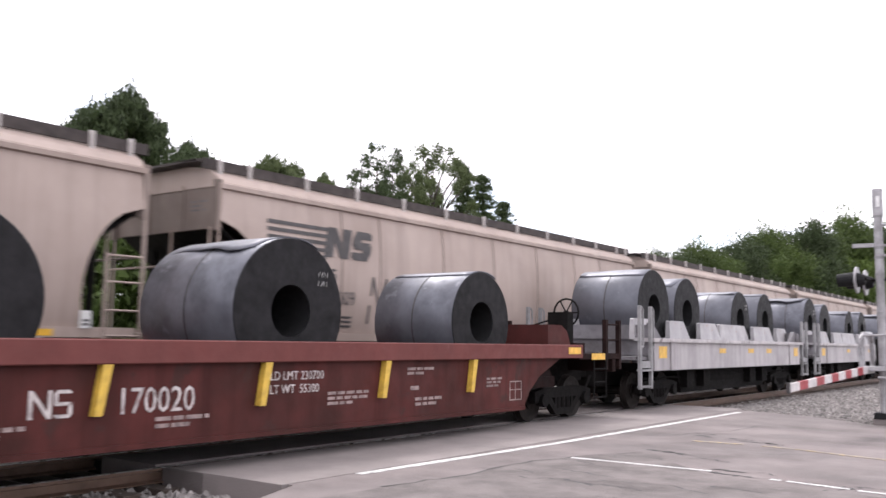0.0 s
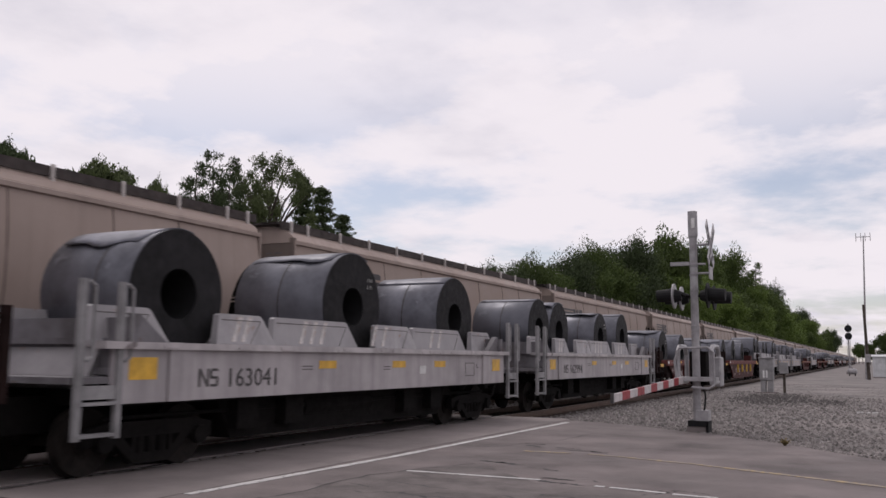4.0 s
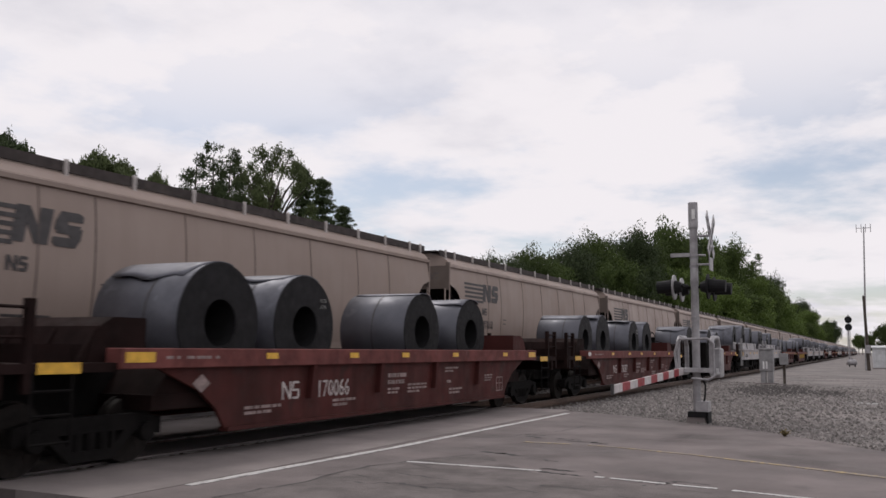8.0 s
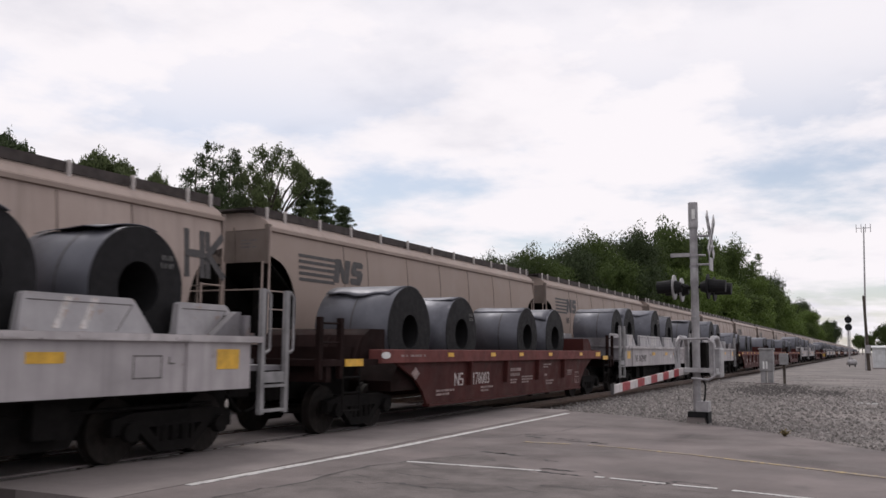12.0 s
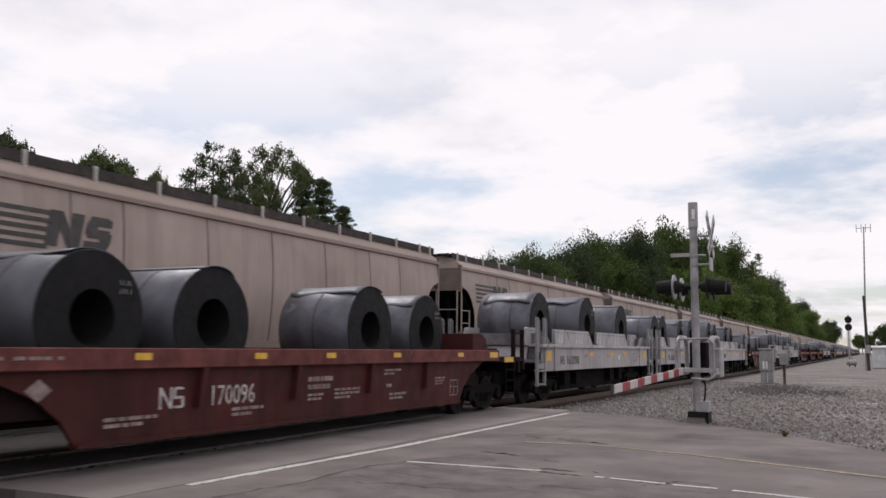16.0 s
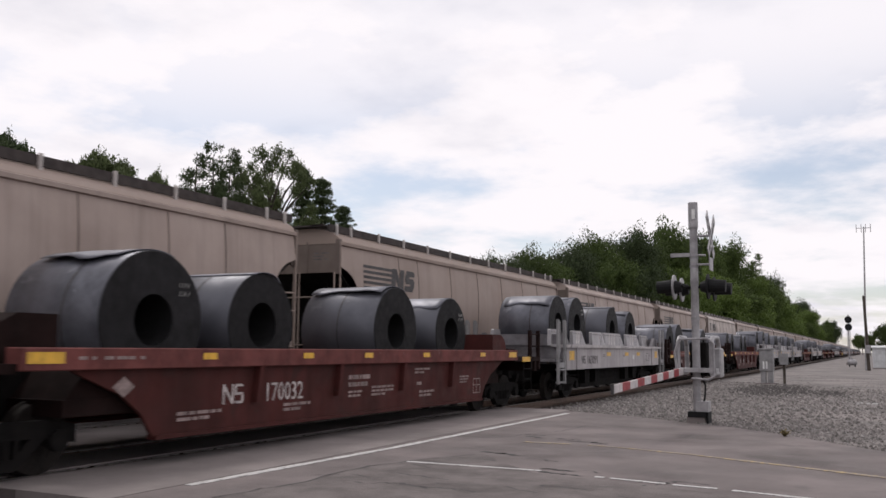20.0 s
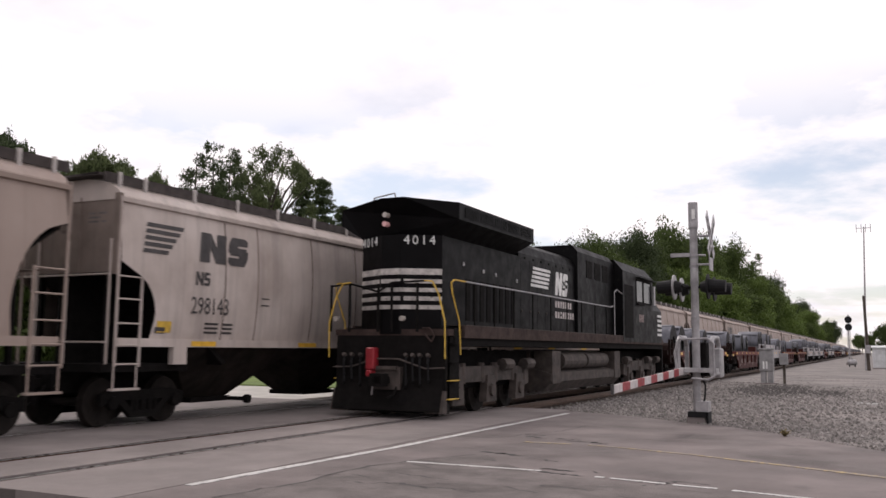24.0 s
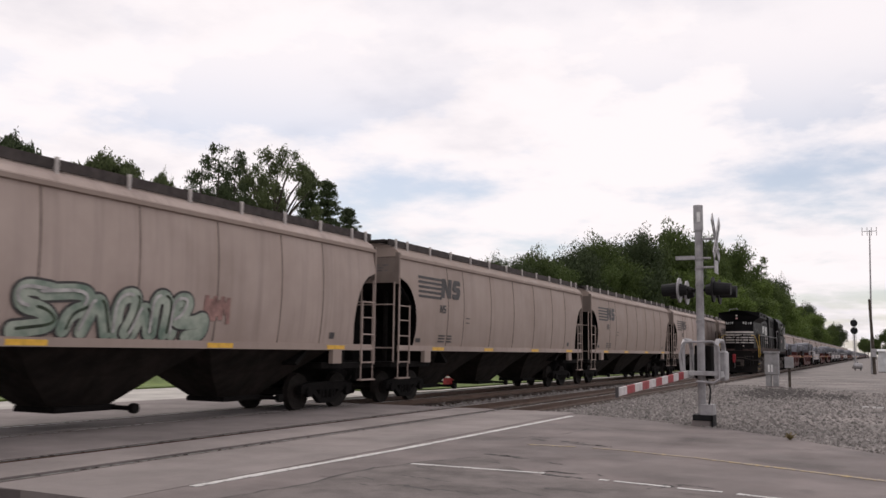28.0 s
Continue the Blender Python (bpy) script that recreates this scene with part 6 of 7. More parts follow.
            for y in (-2.5, 0.95, 2.5):
                rod(bm, (s * 1.2, y - 0.3, 1.15), (s * 1.2, y + 0.3, 1.15), 0.15, 8)
        tr = add("truck", lambda bm: (box(bm, -0.9, 0.9, -2.5, 2.5, 0.6, 0.95), box(bm, -0.5, 0.5, -0.5, 0.5, 0.9, 1.5)), SHADE_GRIME, at=(0, c, 0))
        for s in (-1, 1):
            add("side_frame", lambda bm: truck_frame(bm, s), TRUCKGREY, "dusty cast side frame", tr)
        for y in (-1.95, 0.0, 1.95):
            w = add("wheelset", lambda bm: draw_wheelset(bm, 0.53), WHEEL, "worn steel wheels on an axle", tr, at=(0, y, 0.53))
            SPINNERS.append((w, "near", 0.53))
    MOVERS.append((lo, "near", -310.04, NEAR_X, 0.0))


def lamp_glow(name, col, strength):
    m = bpy.data.materials.new(name)
    m.use_nodes = True
    b = m.node_tree.nodes["Principled BSDF"]
    b.inputs["Base Color"].default_value = (*col, 1)
    b.inputs["Emission Color"].default_value = (*col, 1)
    b.inputs["Emission Strength"].default_value = strength
    b.inputs["Roughness"].default_value = 0.15
    return m


RED_LAMP, CLEAR_LAMP = lamp_glow("red_marker_lamp", (0.55, 0.3, 0.3), 0.1), lamp_glow("clear_lamp", (0.4, 0.36, 0.33), 0.02)
build_loco()


# ---- crossing signal ----
def build_crossing_signal():
    px, py = -3.46, 19.68
    sig = tagged(new("crossing_signal"), "grey level crossing signal mast with its striped gate lowered", "crossing signal")
    sig.location = (px, py, 0)

    def add(name, draw, mat, label="", parent=sig, smooth=False, bevel=0.0):
        return part(name, made(draw, smooth=smooth, bevel=bevel), mat, parent, label)
    add("footing", lambda bm: box(bm, -0.2, 0.2, -0.2, 0.2, -0.2, 0.14), CROSSING, "concrete footing", bevel=0.02)
    add("base_plate", lambda bm: (box(bm, -0.17, 0.24, -0.22, 0.2, 0.12, 0.24), box(bm, 0.22, 0.26, -0.22, 0.2, -0.02, 0.24)), RUBBER, "dark junction box base")
    add("junction_box", lambda bm: box(bm, 0.0, 0.26, -0.18, 0.18, 0.24, 0.46), ALU)
    add("mast", lambda bm: rod(bm, (0, 0, 0.15), (0, 0, 4.4), 0.085, 14), ALU, smooth=False)
    add("mast_sleeve", lambda bm: rod(bm, (0, 0, 4.25), (0, 0, 4.8), 0.105, 14), ALU)
    add("sleeve_label", lambda bm: box(bm, -0.01, 0.06, -0.112, -0.1, 4.42, 4.64), WHITE, "white oval label")
    for z in (4.2, 3.55, 3.35, 3.0, 2.2):
        add("clamp", lambda bm: rod(bm, (0, 0, z), (0, 0, z + 0.06), 0.095, 12), CASTGREY)
    add("bell_arm", lambda bm: (box(bm, -0.5, -0.08, -0.05, 0.05, 3.6, 3.68), rod(bm, (-0.1, 0, 3.64), (0.25, 0, 3.62), 0.025, 6)), ALU)
    # crossbuck, square to the road
    cx, cz = 0.36, 4.05
    for s in (-1, 1):
        def blade(bm):
            a = radians(45) * s
            c, d = math.cos(a), math.sin(a)
            vs = [(y * c - z * d, y * d + z * c) for y, z in [(-0.61, -0.115), (0.61, -0.115), (0.61, 0.115), (-0.61, 0.115)]]
            prism(bm, [(y, z + cz) for y, z in vs], cx + 0.012 * s, cx + 0.012 * s + 0.02)
        add("crossbuck_blade", blade, ALU, "pale metal crossbuck blade")
        for k in range(5):
            def letter_bar(bm):
                a = radians(45) * s
                c, d = math.cos(a), math.sin(a)
                prism(bm, [(u * c - z * d, u * d + z * c + cz) for u, z in ((-0.5 + 0.2 * k, -0.06), (-0.38 + 0.2 * k, -0.06), (-0.38 + 0.2 * k, 0.06), (-0.5 + 0.2 * k, 0.06))],
                      cx + 0.012 * s + 0.02, cx + 0.012 * s + 0.023)
            add("letter_bar", letter_bar, INK, "black lettering stroke")
    add("track_plate", lambda bm: box(bm, cx - 0.01, cx + 0.015, -0.2, 0.2, 3.28, 3.56), ALU, "pale metal plate")
    add("crossbuck_bracket", lambda bm: rod(bm, (0, 0, 4.05), (cx, 0, 4.05), 0.03, 6), ALU)
    add("crossbuck_bracket", lambda bm: rod(bm, (0, 0, 3.42), (cx, 0, 3.42), 0.025, 6), ALU)
    # flashing lamps
    for s in (-1, 1):
        add("lamp_crossarm", lambda bm: (rod(bm, (s * 0.2, -0.45, 2.92), (s * 0.2, 0.45, 2.92), 0.03, 6), rod(bm, (0, 0, 2.92), (s * 0.2, 0, 2.92), 0.03, 6)), SHADE_GRIME)
        for y in (-0.42, 0.42):
            add("lamp_background", lambda bm: rod(bm, (s * 0.34, y, 2.9), (s * 0.37, y, 2.9), 0.27, 24), ALU if s < 0 else RUBBER, "round lamp background disc")
            add("lamp_hood", lambda bm: rod(bm, (s * 0.37, y, 2.92), (s * 0.72, y, 2.9), 0.15, 16, 0.13), RUBBER, "black lamp hood")
            add("lamp_housing", lambda bm: rod(bm, (s * 0.2, y, 2.9), (s * 0.34, y, 2.9), 0.1, 12, 0.15), RUBBER)
    # gate machine, counterweights and arm
    add("gate_machine", lambda bm: box(bm, -0.16, 0.2, 0.1, 0.5, 1.0, 1.72), SHADE_GRIME, "dark gate machine", bevel=0.02)
    for x in (-0.34, 0.36):
        add("gate_frame", lambda bm: pipe(bm, [(x, -0.25, 1.05), (x, -0.25, 1.7), (x, -0.05, 1.82), (x, 0.6, 1.82), (x, 0.75, 1.65), (x, 0.75, 1.05), (x, -0.25, 1.05)], 0.05, 8), ALU, "bent grey gate frame")
    add("counterweight", lambda bm: (box(bm, 0.28, 0.44, 0.5, 0.95, 0.95, 1.6),), ALU, "grey counterweight", bevel=0.03)
    add("pivot_bar", lambda bm: (rod(bm, (-0.42, -0.1, 1.12), (0.42, -0.1, 1.12), 0.05, 8), box(bm, -0.42, 0.42, -0.3, 0.3, 1.08, 1.16)), ALU)
    add("guard_hoop", lambda bm: pipe(bm, [(-0.36, -0.3, 1.12), (-0.4, -0.32, 1.5), (-0.3, -0.32, 1.78), (0.3, -0.32, 1.8), (0.42, -0.32, 1.7), (0.42, -0.32, 1.0), (0.3, -0.32, 0.93), (-0.05, -0.32, 0.95)], 0.028, 6), ALU, "bent pipe guard")
    add("cable", lambda bm: pipe(bm, [(0.13, -0.1, 1.0), (0.2, -0.12, 0.8), (0.19, -0.12, 0.6), (0.16, -0.1, 0.45)], 0.02), RUBBER, "black cable")
    a, b = Vector((-0.24, -0.3, 1.1)), Vector((-0.24, -5.98, 0.92))
    n = 11
    arm = part("gate_arm", made(lambda bm: rod(bm, a, b, 0.012, 6)), ALU, sig, "red and white striped gate arm")
    for k in range(n):
        p, q = a.lerp(b, k / n), a.lerp(b, (k + 1) / n)
        th = 0.075 - 0.012 * k / n
        bm = bmesh.new()
        quads(bm, [(p.x - 0.02, p.y, p.z - th), (p.x + 0.02, p.y, p.z - th), (p.x + 0.02, p.y, p.z + th), (p.x - 0.02, p.y, p.z + th),
                   (q.x - 0.02, q.y, q.z - th), (q.x + 0.02, q.y, q.z - th), (q.x + 0.02, q.y, q.z + th), (q.x - 0.02, q.y, q.z + th)],
              [(0, 1, 2, 3), (7, 6, 5, 4), (0, 4, 5, 1), (1, 5, 6, 2), (2, 6, 7, 3), (3, 7, 4, 0)])
        part("stripe", bm, (GATE_WHITE, RED)[k % 2], arm)
    part("arm_tip", made(lambda bm: box(bm, b.x - 0.022, b.x + 0.022, b.y - 0.06, b.y, b.z - 0.08, b.z + 0.08)), INK, arm)


GATE_WHITE = material("gate_white", (0.52, 0.49, 0.49), 0.5, vary=0.1, scale=5)
build_crossing_signal()


# ---- things along the lot ----
def build_cabinet():
    c = tagged(new("signal_cabinet"), "light grey metal signal cabinet on a low plinth in the gravel", "cabinet")
    c.location = (-4.71, 46, -0.05)
    part("body", made(lambda bm: box(bm, -0.32, 0.32, -0.3, 0.3, 0.62, 1.66), bevel=0.03), CASTGREY, c)
    part("cap", made(lambda bm: box(bm, -0.36, 0.36, -0.34, 0.34, 1.66, 1.74), bevel=0.02), CASTGREY, c)
    part("pedestal", made(lambda bm: (box(bm, -0.28, -0.05, -0.25, 0.25, 0, 0.62), box(bm, 0.05, 0.28, -0.25, 0.25, 0, 0.62))), CASTGREY, c)
    part("data_plate", made(lambda bm: (box(bm, -0.16, -0.08, -0.302, -0.3, 0.75, 1.1), box(bm, -0.02, 0.06, -0.302, -0.3, 0.75, 1.1))), WHITE, c, "white plate strips")
    part("base_slab", made(lambda bm: box(bm, -0.5, 0.5, -0.45, 0.45, -0.1, 0.06)), CROSSING, c)
    b = tagged(new("meter_post"), "small grey box on a wooden post beside the cabinet", "post box")
    b.location = (-3.92, 46, -0.05)
    part("post", made(lambda bm: box(bm, -0.06, 0.06, -0.06, 0.06, 0, 1.25)), BARK, b)
    part("box", made(lambda bm: box(bm, -0.2, 0.2, -0.18, 0.02, 0.95, 1.5), bevel=0.02), CASTGREY, b)


def build_block_signal():
    s = tagged(new("railway_signal"), "tall dark railway signal with two round black heads", "railway signal")
    s.location = (-2.6, 120, -0.05)
    part("mast", made(lambda bm: rod(bm, (0, 0, 0), (0, 0, 6.2), 0.09, 10)), ALU, s)
    for z in (5.6, 4.65):
        h = part("signal_head", made(lambda bm: (rod(bm, (0, -0.2, z), (0, -0.1, z), 0.42, 20), box(bm, -0.3, 0.3, -0.1, 0.25, z - 0.35, z + 0.35))), RUBBER, s, "round black signal head")
        part("lens", made(lambda bm: rod(bm, (0, -0.34, z), (0, -0.2, z), 0.16, 12)), GLASS, h)
    part("ladder", made(lambda bm: ([rod(bm, (x, 0.35, 0), (x, 0.2, 6.0), 0.025, 5) for x in (-0.18, 0.18)], [rod(bm, (-0.18, 0.33, 0.3 + 0.35 * k), (0.18, 0.33, 0.3 + 0.35 * k), 0.018, 5) for k in range(16)])), ALU, s)
    part("base", made(lambda bm: box(bm, -0.4, 0.4, -0.4, 0.4, -0.1, 0.25)), CROSSING, s)


def build_radio_mast():
    m = tagged(new("radio_mast"), "thin grey radio mast with a small four-pole aerial", "radio mast")
    m.location = (-0.58, 86, -0.04)
    part("pole", made(lambda bm: rod(bm, (0, 0, 0), (0.3, 0, 12.7), 0.1, 8, 0.05)), ALU, m)
    part("crossarm", made(lambda bm: rod(bm, (-0.3, 0, 12.6), (0.85, 0, 12.6), 0.03, 5)), ALU, m)
    for x in (-0.3, 0.1, 0.45, 0.85):
        part("aerial_rod", made(lambda bm: rod(bm, (x, 0, 12.2), (x, 0, 12.95), 0.03, 5)), ALU, m)
    p = tagged(new("utility_pole"), "weathered wooden utility pole beside the radio mast", "utility pole")
    p.location = (-0.36, 85, -0.04)
    part("pole", made(lambda bm: rod(bm, (0, 0, 0), (-0.18, 0, 6.5), 0.15, 10, 0.11)), BARK, p)
    part("meter_box", made(lambda bm: box(bm, -0.2, 0.2, -0.3, -0.12, 1.5, 2.2)), ALU, p)


def build_tank_and_shed():
    t = tagged(new("gas_tank"), "small silver horizontal gas tank on legs in the lot", "gas tank")
    t.location = (-2.05, 105, -0.05)
    t.scale = (0.8, 0.8, 0.8)
    part("shell", made(lambda bm: (rod(bm, (-0.45, 0, 0.62), (0.45, 0, 0.62), 0.4, 18), rod(bm, (-0.6, 0, 0.62), (-0.45, 0, 0.62), 0.2, 18, 0.4), rod(bm, (0.45, 0, 0.62), (0.6, 0, 0.62), 0.4, 18, 0.2))), ALU, t)
    part("valve_dome", made(lambda bm: rod(bm, (0, 0, 0.98), (0, 0, 1.15), 0.14, 10)), ALU, t)
    for x in (-0.35, 0.35):
        part("leg", made(lambda bm: box(bm, x - 0.06, x + 0.06, -0.3, 0.3, 0, 0.3)), SHADE_GRIME, t)
    s = tagged(new("equipment_shed"), "white metal equipment shed at the edge of the lot", "shed")
    s.location = (1.9, 96, -0.05)
    part("wall", made(lambda bm: box(bm, -1.95, 1.95, -1.2, 1.2, 0.1, 2.0)), SHED, s)
    part("roof", made(lambda bm: prism(bm, [(-1.35, 2.0), (1.35, 2.0), (1.35, 2.08), (0, 2.25), (-1.35, 2.08)], -2.05, 2.05)), SHED, s)
    part("door", made(lambda bm: box(bm, -0.8, 0.1, -1.22, -1.2, 0.15, 1.95)), ALU, s)
    for x in (-1.5, -1.1, 0.5, 0.95, 1.4):
        part("wall_rib", made(lambda bm: box(bm, x, x + 0.06, -1.22, -1.2, 0.1, 2.0)), SHED, s)
    part("plinth", made(lambda bm: box(bm, -2.0, 2.0, -1.25, 1.25, -0.1, 0.1)), CROSSING, s)


SHED = material("white_shed_metal", (0.55, 0.56, 0.57), 0.5, vary=0.1, scale=2, streak=0.3)
build_cabinet()
build_block_signal()
build_radio_mast()
build_tank_and_shed()


def build_parking_bumper():
    b = tagged(new("red_barrel"), "red plastic barrel standing beyond the far track", "barrel")
    b.location = (-18.6, 38.3, -0.17)
    part("body", made(lambda bm: (rod(bm, (0, 0, 0), (0, 0, 0.5), 0.28, 14, 0.24), rod(bm, (0, 0, 0.5), (0, 0, 0.8), 0.24, 14, 0.2))), RED, b)
    part("band", made(lambda bm: rod(bm, (0, 0, 0.42), (0, 0, 0.5), 0.262, 14, 0.256)), WHITE, b, "white band")


build_parking_bumper()


DRY = leafy("dry_leaves", (0.16, 0.12, 0.055), (0.08, 0.07, 0.03), 0.2)


# ---- weeds at the road's edge ----
def build_weed(x, y, h, seed):
    rnd = random.Random(seed)
    w = tagged(new("weed"), "small straggly dry weed at the edge of the asphalt", "weed", "weeds")
    w.location = (x, y, -0.03)
    bm = bmesh.new()
    for k in range(14):
        a, l, t = rnd.uniform(0, 6.28), rnd.uniform(0.5, 1) * h, rnd.uniform(0.2, 0.6) * h
        p, q = Vector((0, 0, 0)), Vector((math.cos(a) * t, math.sin(a) * t, l))
        rod(bm, p, q, 0.006, 3, 0.003)
        for j in range(4):
            c = p.lerp(q, 0.4 + 0.15 * j)
            d = Vector((rnd.uniform(-1, 1), rnd.uniform(-1, 1), rnd.uniform(0, 0.6))) * 0.05
            quads(bm, [c, c + d + Vector((0.015, 0, 0)), c + d * 1.8, c + d - Vector((0.015, 0, 0))], [(0, 1, 2, 3)])
    part("foliage", bm, DRY, w)


for k, (x, y, h) in enumerate(((-1.51, 17.35, 0.14),)):
    build_weed(x, y, h, k)


# ---- loose stones of the ballast ----
def scatter_stones(name, count, spots, size, mat, label, seed):
    """Many small angular stones in one mesh."""
    rs = np.random.RandomState(seed)
    base = np.array([(1, 0, -0.2), (-0.5, 0.8, -0.25), (-0.6, -0.7, -0.2), (0.1, 0.1, 0.75), (0.45, 0.6, 0.3), (-0.5, 0.1, 0.5)], float)
    tri = np.array([(0, 4, 3), (4, 1, 5), (4, 5, 3), (5, 2, 3), (2, 0, 3), (1, 2, 5), (0, 1, 4), (0, 2, 1)])
    x, y, z = spots(rs, count)
    a, sc = rs.rand(count) * 6.283, size * (0.5 + rs.rand(count) ** 2 * 1.1)
    c, s = np.cos(a)[:, None], np.sin(a)[:, None]
    bx = base[None] * sc[:, None, None] * (0.7 + 0.6 * rs.rand(count, 1, 3))
    v = np.stack([bx[..., 0] * c - bx[..., 1] * s + x[:, None], bx[..., 0] * s + bx[..., 1] * c + y[:, None], bx[..., 2] + z[:, None]], -1).reshape(-1, 3)
    f = (tri[None] + 6 * np.arange(count)[:, None, None]).reshape(-1, 3)
    me = bpy.data.meshes.new(name)
    me.from_pydata(v.tolist(), [], f.tolist())
    tagged(part(name, me, mat), label, "ballast", kind="stuff")


def edge_y(x):
    return np.interp(x, [-9.5, -7, -5.4, -3.7, -2.6, -1.5, 0.1, 3], [22.0, 21.5, 20.95, 19.6, 18.85, 17.7, 15.6, 12.2])


def by_the_pole(rs, n):
    x = -8.6 + 10.5 * rs.rand(n) ** 1.6
    y = edge_y(x) + 0.02 + 26 * rs.rand(n) ** 1.7
    z = np.array([lot_height(a, b) for a, b in zip(x, y)]) + 0.005
    return x, y, z


def over_the_lot(rs, n):
    x = -6.5 + 14 * rs.rand(n)
    y = edge_y(np.minimum(x, 3)) + 0.1 + 45 * rs.rand(n) ** 1.8
    return x, y, np.array([lot_height(a, b) for a, b in zip(x, y)])


def in_the_patch(rs, n):
    x, y = -3.9 + 0.6 * rs.randn(n), 39 + 2.2 * rs.randn(n)
    far = rs.rand(n) < 0.25
    x = np.where(far, -4.2 + 3.2 * rs.rand(n), x)
    y = np.where(far, 37 + 1.6 * rs.randn(n), y)
    return x, y, np.array([lot_height(a, b) for a, b in zip(x, y)])


def in_the_track(rs, n):
    x = -16.5 + 8.6 * rs.rand(n)
    y = 21.95 + 40 * rs.rand(n) ** 1.6
    return x, y, np.full(n, -0.215)


def left_of_road(rs, n):
    x = -9.0 + 3.2 * rs.rand(n)
    y = 6.5 - 3.5 * rs.rand(n)
    return x, y, np.full(n, -0.2)


def stone_material(name, base, low, high):
    m = material(name, base, 0.9, vary=0.2, scale=8, fine=60, bump=0.2)
    nt = m.node_tree
    geo, mixer = nt.nodes.new("ShaderNodeNewGeometry"), nt.nodes.new("ShaderNodeMix")
    mixer.data_type, mixer.blend_type = "RGBA", "MULTIPLY"
    ramp = nt.nodes.new("ShaderNodeMapRange")
    ramp.inputs[3].default_value, ramp.inputs[4].default_value = low, high
    nt.links.new(geo.outputs["Random Per Island"], ramp.inputs[0])
    link = nt.nodes["Principled BSDF"].inputs["Base Color"].links[0].from_socket
    nt.links.new(link, mixer.inputs["A"])
    nt.links.new(ramp.outputs[0], mixer.inputs["B"])
    mixer.inputs["Factor"].default_value = 1.0
    nt.links.new(mixer.outputs["Result"], nt.nodes["Principled BSDF"].inputs["Base Color"])
    return m


PIECES = stone_material("ballast_pieces", (0.24, 0.22, 0.21), 0.5, 1.25)
LOT_PIECES = stone_material("pale_gravel_pieces", (0.2, 0.178, 0.17), 0.8, 1.2)
DARK_PIECES = stone_material("dark_gravel_pieces", (0.085, 0.077, 0.074), 0.7, 1.3)
scatter_stones("ballast", 18000, by_the_pole, 0.05, PIECES, "loose grey ballast stones beside the crossing", 3)
scatter_stones("loose_gravel", 16000, over_the_lot, 0.022, LOT_PIECES, "loose pale gravel strewn over the lot", 6)
scatter_stones("dark_gravel", 5000, in_the_patch, 0.05, DARK_PIECES, "dark heap of finer gravel by the cabinet", 9)
scatter_stones("ballast", 9000, in_the_track, 0.06, PIECES, "grey ballast stones between the tracks", 4)
scatter_stones("ballast", 1500, left_of_road, 0.05, PIECES, "dark ballast stones at the edge of the crossing", 5)


# ---- trees ----
def leaf_cloud(rs, blobs, count, size, flat=0.75):
    """Leaf sprays as small bent quads scattered through a set of uneven lumps."""
    tot = sum(b[3] ** 2 for b in blobs)
    V, F = [], []
    for bx, by, bz, br in blobs:
        n = int(count * br ** 2 / tot)
        d = rs.normal(size=(n, 3))
        d /= np.linalg.norm(d, axis=1)[:, None]
        rad = br * rs.rand(n) ** 0.38
        wob = 1 + 0.35 * np.sin(d[:, 0] * 5 + bx) * np.cos(d[:, 1] * 4 + by) + 0.2 * np.sin(d[:, 2] * 7)
        p = d * (rad * wob)[:, None] * (1, 1, flat) + (bx, by, bz)
        u = rs.normal(size=(n, 3))
        u /= np.linalg.norm(u, axis=1)[:, None]
        w = np.cross(u, d + 0.3 * rs.normal(size=(n, 3)))
        w /= np.linalg.norm(w, axis=1)[:, None] + 1e-6
        s = size * (0.5 + rs.rand(n))[:, None]
        droop = np.array((0, 0, -0.25)) * s
        q = np.stack([p - u * s, p + w * s * 0.75, p + u * s + droop], 1)
        base = len(V) * 1
        off = sum(len(a) for a in V)
        V.append(q.reshape(-1, 3))
        F.append(off + np.arange(n)[:, None] * 3 + np.arange(3)[None])
    return np.concatenate(V), np.concatenate(F)


